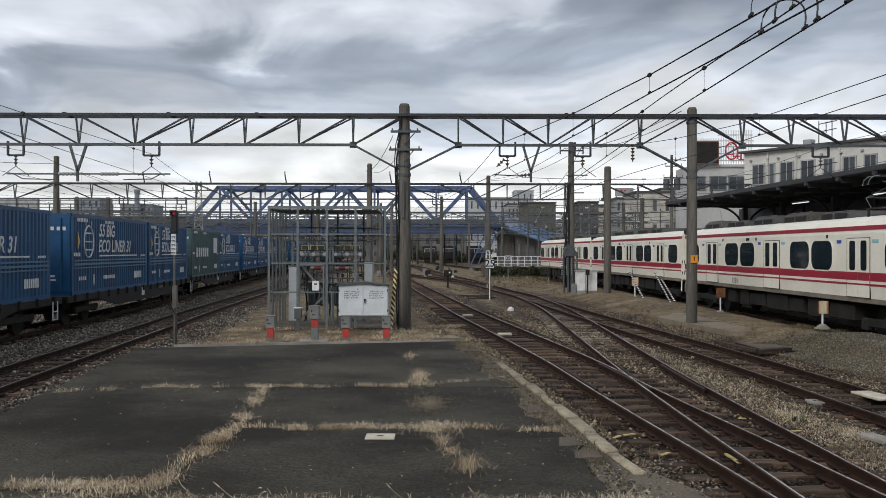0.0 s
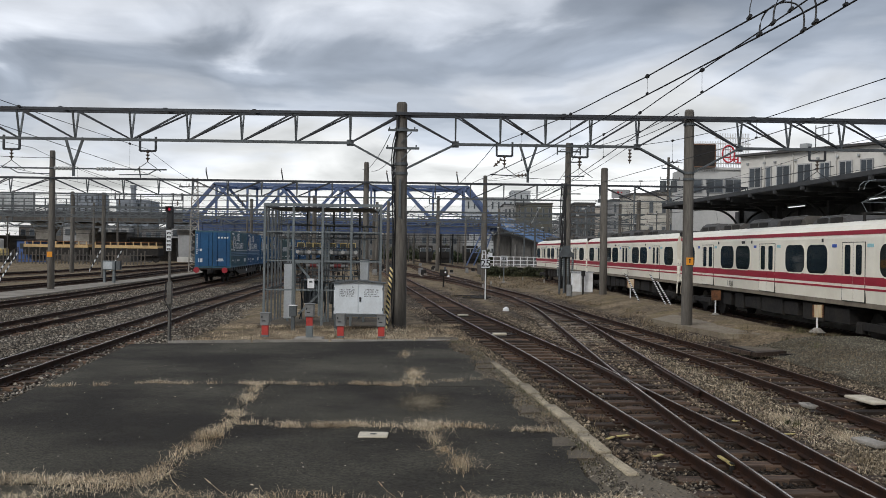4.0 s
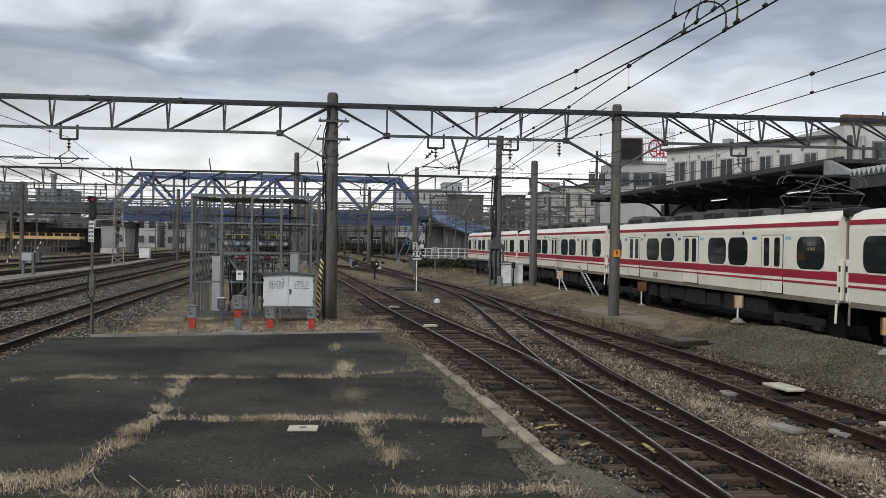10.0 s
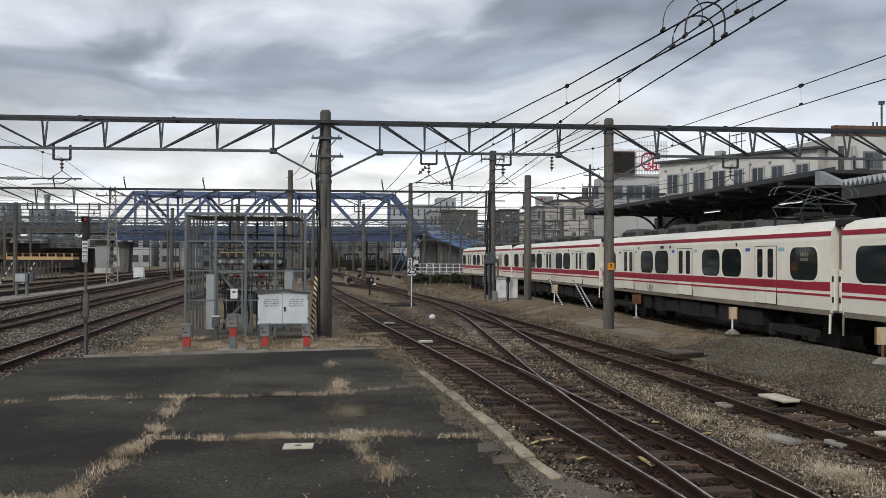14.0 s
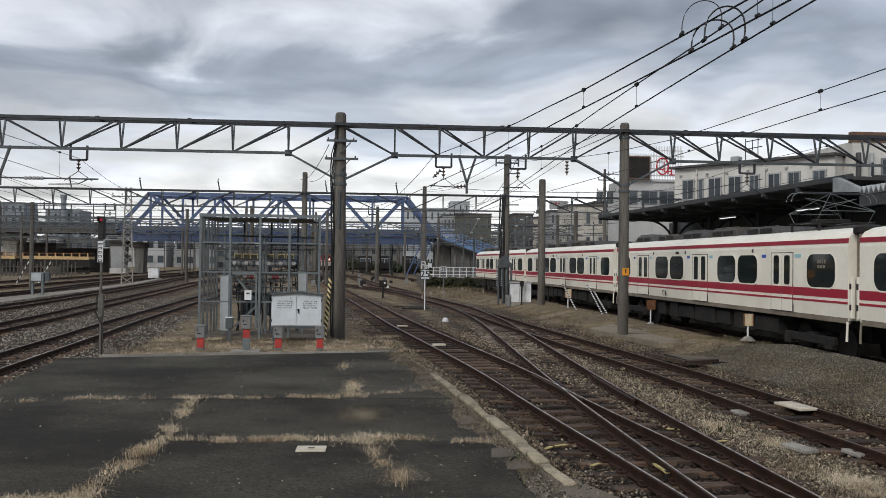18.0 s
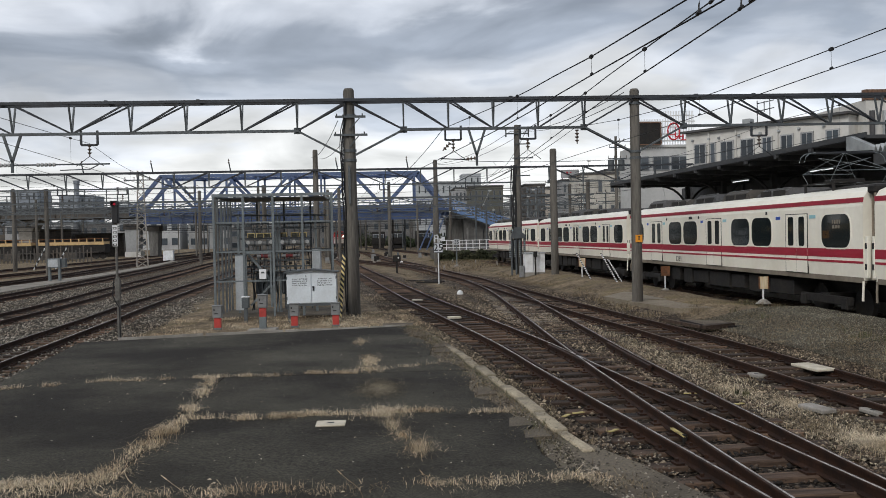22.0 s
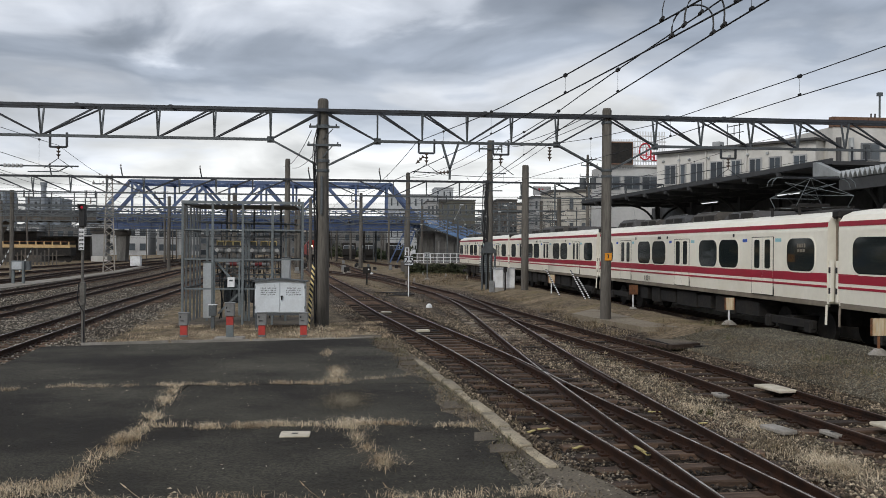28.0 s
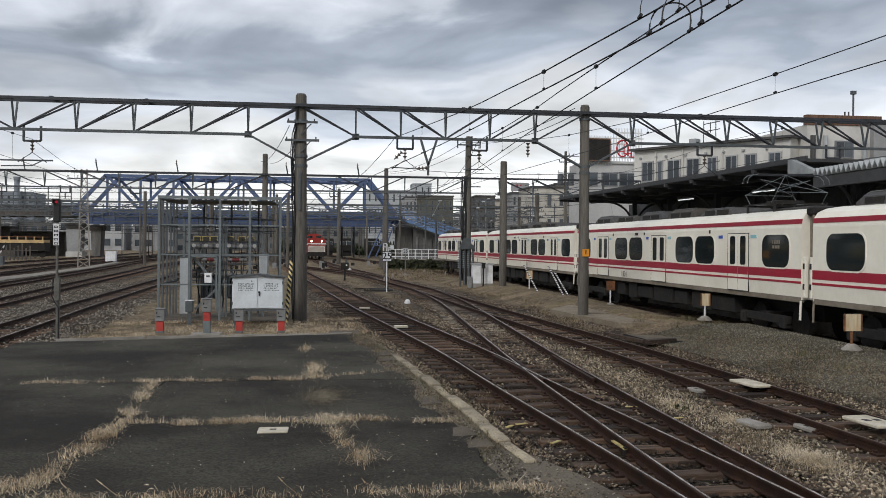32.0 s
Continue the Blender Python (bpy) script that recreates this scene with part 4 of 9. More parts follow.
    part("number_plate", boxes(((0.02, -0.19, 2.18), (0.22, 0.02, 0.24))), "orange", pb, "orange number plate")
    part("plate_bar", boxes(((0.02, -0.203, 2.19), (0.035, 0.004, 0.12)), ((0.02, -0.203, 2.245), (0.07, 0.004, 0.02))), "black", pb)
    for x, z0 in ((-24.0, -0.15), (22.8, 0.3)):
        concrete_pole(x, y, 7.1 - z0, 0.18, 0.15, "concrete pole at the portal's end", z0)


build_portal_near()


def build_portal_mid():
    y, zt, zb = 50.0, 6.25, 5.38
    t = thing("catenary_portal", "lattice girder portal further along the tracks", "overhead portal", group="overhead portals")
    xs = [-30.0, -28.0, -26.2, -24.4, -22.04, -20.03, -17.99, -15.98, -14.04, -12.06, -10.12, -8.11, -6.1, -4.16, -2.2, -0.2, 1.8, 3.7, 5.6, 7.36]
    truss(t, y, zt, zb, xs, [-1, -1, 1, 1, -1, -1, -1, -1, -1, 1, 1, 1, 1, -1, -1, -1, 1, 1, 1], w=0.05, spread=0.2, chord=0.07)
    xr = [9.2, 11.2, 13.2, 15.4, 17.6]
    truss(t, y, zt, zb, xr, [-1, -1, 1, 1], w=0.05, spread=0.2, chord=0.06, start=7.36)
    for x in (-17.0, -13.2, -8.9, -2.9, 1.1):
        part("post", rods([((x, y, zt), (x - 0.1, y, zt + 0.55))], 0.035), "steel_dark", t)
        insulator(t, (x - 0.1, y, zt + 0.5), 2, 0.06, (0, 0, 1))
    for x in (-18.2, -14.9, -11.2, -0.3, 4.6):
        hanger_frame(t, x, y, zb, 0.5, 0.3)
        insulator(t, (x, y, zb - 0.3), 3, 0.06)
    concrete_pole(-22.04, y, 7.9, 0.20, 0.15, "tall concrete pole with an orange number plate")
    part_plate = thing("number_board", "small orange number plate strapped to a concrete pole", "sign", pose(-22.04, y - 0.21, 1.9))
    part("plate", boxes(((0, 0, 0), (0.3, 0.03, 0.3))), "orange", part_plate)
    concrete_pole(-4.16, y, 7.5, 0.20, 0.14, "dark concrete pole behind the steel cage")
    pc = concrete_pole(7.36, y, 8.75, 0.22, 0.16, "dark concrete pole with switchgear and cable bundles")
    part("cross_arm", boxes(((0, -0.2, 8.3), (1.35, 0.08, 0.08))), "galv_dark", pc)
    part("yoke", bars([((-0.65, -0.2, 8.55), (-0.65, -0.2, 8.1)), ((0.65, -0.2, 8.55), (0.65, -0.2, 8.1))], 0.07), "galv_dark", pc)
    for z, w in ((7.7, 0.9), (6.9, 1.2), (5.9, 0.8)):
        part("cross_arm", boxes(((0.3, -0.2, z), (w, 0.06, 0.06))), "galv_dark", pc)
    r = random.Random(2)
    for k in range(6):
        pts = [(-0.15 - 0.05 * k + r.uniform(-0.05, 0.05), -0.2, z) for z in np.linspace(6.5, 0.5, 12)]
        part("cable", tube(pts, 0.03, 5), "black", pc)
    for x, z in ((-0.45, 2.3), (-0.2, 2.5), (0.05, 2.45), (0.28, 2.3)):
        part("conduit", rods([((x, -0.3, 0.1), (x, -0.3, z))], 0.06), "galv_dark", pc)
    part("cable_head", prism(bmesh.new(), [(-0.55, 2.30), (0.36, 2.30), (0.30, 2.52), (0.16, 2.62), (0.12, 2.95), (-0.26, 2.95), (-0.42, 2.60)], -0.45, -0.15), "galv_dark", pc, "dark cable sealing head")
    for x in (-0.55, -0.28, 0.0, 0.28):
        bm = bmesh.new()
        for i in range(9):
            rod(bm, (x, -0.34, 1.25 + 0.11 * i), (x, -0.34, 1.30 + 0.11 * i), 0.075, 0.05, 8)
        part("cable_insulator", bm, "galv", pc)


build_portal_mid()

concrete_pole(8.55, 45.3, 6.9, 0.20, 0.175, "plain weathered concrete pole standing in dry grass")
concrete_pole(3.98, 75.0, 9.0, 0.24, 0.17, "tall concrete pole beside the main tracks")
concrete_pole(-0.03, 110.0, 9.4, 0.26, 0.19, "tall concrete pole far along the tracks")
for (px, py, ph) in ((-34.5, 82.6, 7.6), (-14.8, 100, 8.5), (-7.0, 100, 8.0), (13.8, 92, 8.2), (-46, 75, 7.5), (6.5, 128, 8.0), (-4.6, 168, 8.2), (-9.5, 132, 8.0)):
    concrete_pole(px, py, ph, 0.2, 0.15, "distant concrete overhead line pole")


def build_lattice_mast():
    t = thing("lattice_mast", "slender pale lattice steel mast", "mast", pose(-24.5, 88.0, -0.1))
    h, w = 9.5, 0.55
    part("leg", bars([((sx * w, 0, 0), (sx * w * 0.45, 0, h)) for sx in (-1,)], 0.10), "concrete", t)
    part("leg", bars([((sx * w, 0, 0), (sx * w * 0.45, 0, h)) for sx in (1,)], 0.10), "concrete", t)
    n = 14
    for i in range(n):
        z0, z1 = h * i / n, h * (i + 1) / n
        w0, w1 = w * (1 - 0.55 * i / n), w * (1 - 0.55 * (i + 1) / n)
        part("lacing", bars([((-w0, 0, z0), (w1, 0, z1)), ((w0, 0, z0), (-w1, 0, z1))], 0.06), "concrete", t)
    part("cross_arm", bars([((-1.6, 0, 8.6), (1.9, 0, 8.6)), ((-1.2, 0, 9.2), (0.4, 0, 9.2))], 0.10), "galv_dark", t)
    for x in (-1.5, -0.6, 0.9, 1.8):
        insulator(t, (x, 0, 8.6), 3, 0.12, (0, 0, 1))


build_lattice_mast()


# ---- wires ----
def build_wires():
    t = thing("catenary_wires", "thin dark overhead wires with droppers above the tracks", "overhead wire", kind="structure")
    supports = [-30, 28, 50, 100, 150, 200]

    def line(path, zc, zm, dip, offs=0.0, r=0.0068, to=5, lo=-12, near=None, at=None):
        cont, mess = [], []
        for s in np.arange(0, path.length, 2.0):
            x, y, a = path.at(s)
            if y < lo or y > supports[to]:
                continue
            k = max(i for i in range(len(supports)) if supports[i] <= y + 1e-6)
            k = min(k, len(supports) - 2)
            f = (y - supports[k]) / (supports[k + 1] - supports[k])
            cont.append((x + offs, y, zc))
            zz = zm - dip * 4 * f * (1 - f)
            if near and y < 28:
                zz = float(np.interp(y, *near))
            mess.append((x + offs, y, zz))
        part("contact_wire", tube(cont, r), "wire", t)
        part("messenger_wire", tube(mess, r), "wire", t)
        ends = list(zip(cont[::4], mess[::4]))
        if at:
            ends = [e for e in ends if e[0][1] > 28]
            for y in at:
                x = float(np.interp(y, [c[1] for c in cont], [c[0] for c in cont]))
                zz = float(np.interp(y, [m[1] for m in mess], [m[2] for m in mess]))
                ends.append(((x, y, zc), (x, y, zz)))
                part("grip", rod(bmesh.new(), (x, y - 0.03, zc + 0.02), (x, y + 0.03, zc + 0.02), 0.02, seg=8), "black", t)
        for c, m in ends:
            part("dropper", tube([c, m], 0.003, 4), "wire", t)
            part("clip", rod(bmesh.new(), (m[0], m[1] - 0.03, m[2]), (m[0], m[1] + 0.03, m[2]), 0.034 if m[1] < 28 else 0.022, seg=8), "black", t)
        return cont, mess
    line(R1, 4.90, 5.80, 0.74, offs=-0.09, r=0.0105, near=((-12, 0, 6, 9.1, 10.3, 13.9, 19.3, 24, 28), (5.75, 5.22, 5.13, 5.125, 5.16, 5.19, 5.40, 5.62, 5.80)), at=(8.65, 13.9, 19.0, 24.0))
    line(C1, 4.90, 5.80, 0.72, to=2, offs=-0.08, r=0.0095, near=((-12, 2, 8, 10.2, 13.7, 18.2, 23, 28), (5.8, 5.3, 5.235, 5.225, 5.262, 5.31, 5.5, 5.8)), at=(8.9, 13.7, 18.2, 23.0))
    line(R2, 4.90, 5.80, 0.55, r=0.008, near=((-12, 5, 12.2, 13.6, 19.5, 24, 28), (5.8, 5.3, 5.216, 5.21, 5.28, 5.5, 5.8)), at=(8.6, 13.6, 18.8, 24.0))
    line(R3, 5.0, 5.9, 0.25, lo=22, to=3)
    line(L1, 4.72, 5.5, 0.5, lo=8)
    line(L2, 4.72, 5.5, 0.5, lo=14)
    line(L3, 4.9, 5.6, 0.5, lo=24)
    line(L4, 4.9, 5.6, 0.5, lo=30, to=4)
    for x0, x1, z0, z1 in ((-1.6, -4.4, 6.1, 7.0), (-1.0, -3.9, 6.1, 6.9), (7.6, 7.0, 6.9, 8.3), (8.0, 7.9, 6.9, 8.3)):
        part("feeder_wire", tube(sag((x0, 28, z0), (x1, 50, z1), 0.35), 0.012), "wire", t)
    part("feeder_wire", tube(sag((7.0, 50, 8.3), (3.7, 75, 8.6), 0.5), 0.014), "wire", t)
    part("feeder_wire", tube(sag((7.9, 50, 8.3), (4.2, 75, 8.5), 0.5), 0.014), "wire", t)
    part("feeder_wire", tube(sag((-22.0, 50, 7.4), (-24.5, 88, 8.6), 0.8), 0.014), "wire", t)
    part("feeder_wire", tube(sag((-24.0, 28, 6.9), (-22.0, 50, 7.4), 0.5), 0.014), "wire", t)
    for z in (3.9, 4.35):
        part("feeder_wire", tube(sag((-70, 62, z + 1.5), (20, 66, z + 2.2), 0.4), 0.014), "wire", t)
    # jumper loops between the two near wires
    for p, q, top, r in (((3.56, 10.06, 4.90), (3.97, 9.85, 4.90), 5.24, 0.010), ((3.52, 9.55, 4.90), (3.95, 9.5, 4.90), 5.27, 0.010), ((3.53, 10.3, 5.16), (3.97, 10.2, 5.225), 5.55, 0.006)):
        pts = []
        for i in range(15):
            f, a = (1 - math.cos(math.pi * i / 14)) / 2, math.pi * i / 14
            base = p[2] + (q[2] - p[2]) * f
            pts.append((p[0] + (q[0] - p[0]) * f + 0.07 * math.sin(a) * f, p[1] + (q[1] - p[1]) * f, base + (top - base) * math.sin(a) ** 0.8))
        part("jumper", tube(pts, r), "black", t)
        for e in (pts[0], pts[-1]):
            part("clamp", rod(bmesh.new(), (e[0] - 0.01, e[1] - 0.07, e[2]), (e[0] + 0.01, e[1] + 0.07, e[2]), 0.022, seg=8), "black", t)


build_wires()


# ---- steel cage with switchgear ----
def build_cage():
    x0, x1, y0, y1, zt = -5.45, -1.82, 27.5, 30.4, 3.78
    t = thing("switchgear_cage", "grey galvanised steel frame cage around switchgear", "steel cage")
    cols = [x0, -4.55, -3.64, -2.74, x1]
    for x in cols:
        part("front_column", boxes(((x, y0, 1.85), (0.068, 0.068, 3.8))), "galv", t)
    # side and back members use the darker steel: shade put into colour
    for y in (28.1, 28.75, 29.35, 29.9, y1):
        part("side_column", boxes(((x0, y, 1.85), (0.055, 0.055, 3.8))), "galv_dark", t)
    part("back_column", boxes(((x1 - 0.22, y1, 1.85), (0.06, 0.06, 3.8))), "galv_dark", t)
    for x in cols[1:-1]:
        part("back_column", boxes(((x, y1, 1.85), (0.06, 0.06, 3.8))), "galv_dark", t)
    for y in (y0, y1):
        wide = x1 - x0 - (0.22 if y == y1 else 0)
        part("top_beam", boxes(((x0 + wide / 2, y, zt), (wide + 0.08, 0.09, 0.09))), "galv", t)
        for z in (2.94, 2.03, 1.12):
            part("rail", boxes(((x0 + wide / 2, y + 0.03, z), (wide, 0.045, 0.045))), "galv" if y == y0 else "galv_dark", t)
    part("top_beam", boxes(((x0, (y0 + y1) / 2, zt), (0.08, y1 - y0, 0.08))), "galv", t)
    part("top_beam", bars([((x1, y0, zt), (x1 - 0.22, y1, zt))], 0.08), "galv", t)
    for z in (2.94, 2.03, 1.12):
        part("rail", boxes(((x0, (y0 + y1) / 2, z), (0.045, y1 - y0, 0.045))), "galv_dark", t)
    part("roof_panel", boxes((((x0 + x1) / 2 - 0.1, (y0 + y1) / 2, zt - 0.08), (x1 - x0 - 0.32, y1 - y0 - 0.1, 0.03))), "galv_dark", t)
    part("brace", bars([((-4.5, y0 + 0.2, 2.0), (-3.7, y0 + 0.2, 1.05)), ((-3.7, y0 + 0.2, 1.05), (-4.4, y0 + 0.2, 0.35)), ((-3.7, y0 + 0.2, 1.0), (-3.75, y0 + 0.2, 0.3))], 0.06), "galv", t)
    part("notice_plate", boxes(((-3.98, y0 - 0.06, 1.33), (0.21, 0.02, 0.30))), "white_paint", t, "blank white notice plate")
    part("notice_mark", boxes(((-3.98, y0 - 0.073, 1.38), (0.10, 0.004, 0.05))), "galv_dark", t)
    # gear inside
    part("cabinet", boxes(((-4.78, 28.3, 1.05), (0.30, 0.5, 1.75)), bevel=0.02), "cab_grey", t, "narrow grey steel cabinet")
    part("cabinet", boxes(((-2.44, 29.0, 1.32), (0.28, 0.4, 1.5)), bevel=0.02), "cab_grey", t, "narrow grey steel cabinet")
    part("cabinet_lid", boxes(((-2.44, 29.0, 2.08), (0.32, 0.44, 0.03)), ((-4.78, 28.3, 1.94), (0.34, 0.54, 0.03))), "galv_dark", t)
    part("bus_beam", boxes(((-3.75, 28.95, 2.43), (2.3, 0.10, 0.05)), ((-3.75, 29.25, 2.43), (2.3, 0.10, 0.05))), "steel_dark", t)
    rr = random.Random(17)
    # row of cream insulator blocks with yellow bands over the beam
    for x in (-4.54, -4.26, -4.02, -3.50, -3.14, -2.86):
        blk = part("insulator_block", boxes(((x, 29.05, 2.53), (0.22, 0.22, 0.13)), bevel=0.015), "olive", t, "dull olive insulator block")
        part("yellow_band", boxes(((x, 28.935, 2.60), (0.25, 0.015, 0.025)), ((x - 0.11, 28.935, 2.53), (0.02, 0.015, 0.14)), ((x + 0.11, 28.935, 2.53), (0.02, 0.015, 0.14))), "yellow", blk)
        part("riser", rods([((x, 29.1, 2.6), (x + rr.uniform(-0.1, 0.1), 29.1, rr.uniform(2.85, 3.3)))], 0.012, 5), "steel_dark", t)
    # breaker tubes with white end caps
    for x0b, x1b in ((-4.62, -4.22), (-4.20, -3.84), (-3.52, -3.12), (-3.10, -2.74)):
        tb = part("breaker_tube", rods([((x0b, 28.9, 2.28), (x1b, 28.9, 2.28))], 0.075, 14), "box_grey", t, "grey breaker tube")
        part("tube_clamp", rods([(((x0b + x1b) / 2 - 0.03, 28.9, 2.28), ((x0b + x1b) / 2 + 0.03, 28.9, 2.28))], 0.09, 14), "galv_dark", tb)
    for x in (-4.62, -4.24, -3.88, -3.52, -3.14, -2.72):
        part("end_cap", rod(bmesh.new(), (x, 28.76, 2.31), (x, 28.82, 2.31), 0.062, 0.05, 14), "insulator_w", t, "white round end cap")
        part("drop", rods([((x, 28.9, 2.2), (x + rr.uniform(-0.06, 0.06), 28.9, 1.55))], 0.016, 6), "under", t)
        bm = bmesh.new()
        for i in range(6):
            rod(bm, (x + 0.1, 28.95, 1.58 + 0.07 * i), (x + 0.1, 28.95, 1.62 + 0.07 * i), 0.055, 0.04, 10)
        part("bushing", bm, "insulator", t)
    # switch drums with red bodies on the middle rail
    for x in (-4.10, -3.30):
        sd = part("switch_drum", rods([((x - 0.11, 28.75, 1.86), (x + 0.11, 28.75, 1.86))], 0.06, 14), "drum_red", t, "faded red switch drum")
        part("drum_end", rods([((x - 0.24, 28.75, 1.86), (x - 0.11, 28.75, 1.86)), ((x + 0.11, 28.75, 1.86), (x + 0.34, 28.75, 1.86))], 0.05, 12), "box_grey", sd)
    for z in (1.98, 1.72, 1.52, 1.30):
        part("cross_rail", boxes(((-3.72, 28.85, z), (2.2, 0.06, 0.05))), "galv_dark", t)
    for k in range(8):
        x = -4.66 + 0.27 * k
        part("linkage", rods([((x, 28.7, 1.95), (x + rr.uniform(-0.05, 0.05), 28.7, rr.uniform(1.0, 1.4)))], 0.014, 6), rr.choice(["under", "galv_dark", "steel_dark"]), t)
    part("lower_tank", boxes(((-4.12, 29.1, 0.98), (0.62, 0.5, 0.75)), ((-3.28, 29.1, 0.98), (0.62, 0.5, 0.75)), bevel=0.05), "galv_dark", t, "grey lower switch tanks")
    for x in (-4.34, -4.19, -4.04, -3.89, -3.50, -3.35, -3.20, -3.05):
        part("cooling_fin", boxes(((x, 28.8, 0.98), (0.025, 0.12, 0.62))), "galv_dark", t)
    for k in range(12):
        x, z = -4.6 + 0.19 * k, (1.40, 1.62, 1.16)[k % 3]
        part("clamp_box", boxes(((x, 28.72, z), (0.10, 0.10, 0.09)), bevel=0.012), ("box_grey", "under", "galv")[k % 3], t)
    part("tank_flange", boxes(((-3.70, 29.0, 1.38), (1.6, 0.55, 0.04))), "galv", t)
    for x in (-4.5, -4.15, -3.45, -3.15, -2.85):
        part("support_leg", boxes(((x, 29.0, 0.85), (0.05, 0.05, 1.5))), "galv_dark", t)
    for k in range(5):
        x = -4.55 + 0.4 * k
        part("cable", tube([(x, 28.9, 1.5), (x + rr.uniform(-0.12, 0.12), 28.8, 1.15), (x + rr.uniform(-0.1, 0.15), 28.85, 0.6), (x, 28.9, 0.1)], 0.018, 5), "black", t)
    for z in (2.75, 3.2):
        for y in (28.6, 29.6):
            part("busbar", rods([((-5.2, y, z), (-2.1, y, z + rr.uniform(-0.05, 0.05)))], 0.016, 6), "galv_dark", t)
    for x in (-4.95, -3.72, -3.62, -2.45):
        part("inner_post", boxes(((x, 28.9, 1.6), (0.07, 0.07, 3.2))), "galv", t)
    part("door_frame", bars([((-4.5, y0 + 0.02, 1.98), (-3.74, y0 + 0.02, 1.98)), ((-4.5, y0 + 0.02, 1.98), (-4.5, y0 + 0.02, 0.3)), ((-3.74, y0 + 0.02, 1.98), (-3.74, y0 + 0.02, 0.3))], 0.05), "galv", t)
    part("base_slab", boxes(((-3.63, 28.95, -0.10), (4.0, 3.2, 0.24))), "rubble", t)


build_cage()


def build_cabinet():
    t = thing("trackside_cabinet", "white double-door steel cabinet with black printed lines, on short legs", "electrical cabinet", pose(-2.36, 26.0, 0))
    part("body", boxes(((0, 0.25, 0.95), (1.46, 0.5, 0.92)), bevel=0.01), "cab_white", t)
    part("roof", prism(bmesh.new(), [(-0.79, 1.395), (0, 1.465), (0.79, 1.395), (0.79, 1.43), (0, 1.505), (-0.79, 1.43)], -0.10, 0.56), "galv_dark", t, "shallow ridged steel roof")
    part("gable", prism(bmesh.new(), [(-0.72, 1.40), (0.72, 1.40), (0, 1.464)], -0.01, 0.5), "cab_white", t)
    part("plinth", boxes(((0, 0.25, 0.455), (1.5, 0.52, 0.07))), "galv_dark", t)
    for x in (-0.68, 0.68):
        for y in (0.05, 0.45):
            part("leg", boxes(((x, y, 0.16), (0.06, 0.06, 0.56))), "galv_dark", t)
    r = random.Random(11)
    for x in (-0.365, 0.365):
        d = part("door", boxes(((x, -0.012, 0.95), (0.705, 0.022, 0.88)), bevel=0.006), "cab_white", t)
        for i in range(4):
            z = 1.215 - i * 0.062
            bm, c = bmesh.new(), x - 0.19
            while c < x + 0.22:
                if r.random() < 0.18:
                    c += 0.03
                    continue
                # one block of print: two or three strokes
                box(bm, (c + 0.006, -0.025, z), (0.010, 0.003, 0.038))
                box(bm, (c + 0.018, -0.025, z + r.choice((-0.014, 0.0, 0.014))), (0.022, 0.003, 0.010))
                if r.random() < 0.6:
                    box(bm, (c + 0.028, -0.025, z + 0.004), (0.008, 0.003, 0.026))
                c += 0.042
            part("print_line", bm, "black", d)
        if x < 0:
            part("print_mark", boxes(((0.19 + x, -0.025, 1.305), (0.01, 0.003, 0.06)), ((0.21 + x, -0.025, 1.278), (0.04, 0.003, 0.01))), "black", d)
    for z in (0.65, 1.25):
        for x in (-0.72, 0.72):
            part("hinge", boxes(((x, -0.02, z), (0.03, 0.03, 0.09))), "galv_dark", t)
    part("handle", boxes(((0.05, -0.045, 0.93), (0.035, 0.05, 0.12)), ((0.05, -0.05, 0.98), (0.06, 0.04, 0.04)), bevel=0.005), "black", t, "black lever handle")


build_cabinet()


def post_box(x, y, h, label, wide=0.24, stand=0.0):
    t = thing("switch_post", label, "junction post", pose(x, y, 0.02), "switch posts at the apron's end")
    if stand:
        part("foot", boxes(((0, 0, 0.0), (0.75, 0.5, 0.10)), bevel=0.02), "concrete", t, "cracked concrete footing")
        part("stand", boxes(((0, 0, 0.05 + stand / 2), (0.18, 0.14, stand + 0.1))), "galv", t)
    z = 0.05 + stand
    part("red_post", boxes(((0, 0, z + 0.14), (0.17, 0.13, 0.30))), "red_paint", t, "faded red painted post")
    part("collar", boxes(((0, 0, z - 0.0), (0.19, 0.15, 0.05))), "galv", t)
    b = part("box", boxes(((0, 0, z + 0.28 + h / 2), (wide, 0.2, h)), bevel=0.015), "box_grey", t)
    part("lid", boxes(((0, 0, z + 0.285 + h), (wide + 0.03, 0.24, 0.025)), bevel=0.006), "box_grey", b)
    part("slot", boxes(((-0.02, -0.104, z + 0.40), (0.09, 0.012, 0.025))), "black", b)
    part("keyhole", boxes(((-0.07, -0.106, z + 0.50), (0.03, 0.02, 0.05))), "black", b)


post_box(-4.63, 23.6, 0.32, "grey junction box on a red post in dry grass")
post_box(-3.40, 23.3, 0.34, "taller grey junction box on a red post with concrete foot", stand=0.26)
post_box(-2.61, 23.6, 0.32, "grey junction box on a red post in dry grass")
post_box(-1.52, 23.6, 0.32, "grey junction box on a red post in dry grass")


def build_small_box():
    t = thing("junction_box", "small grey steel box on a post", "junction box", pose(-4.32, 26.2, 0))
    part("post", boxes(((0, 0, 0.15), (0.10, 0.08, 0.55))), "galv_dark", t)
    part("box", boxes(((0, 0, 0.55), (0.21, 0.16, 0.32)), bevel=0.01), "galv_dark", t)
    part("lid", boxes(((0, 0, 0.72), (0.24, 0.2, 0.02))), "white_paint", t)


build_small_box()


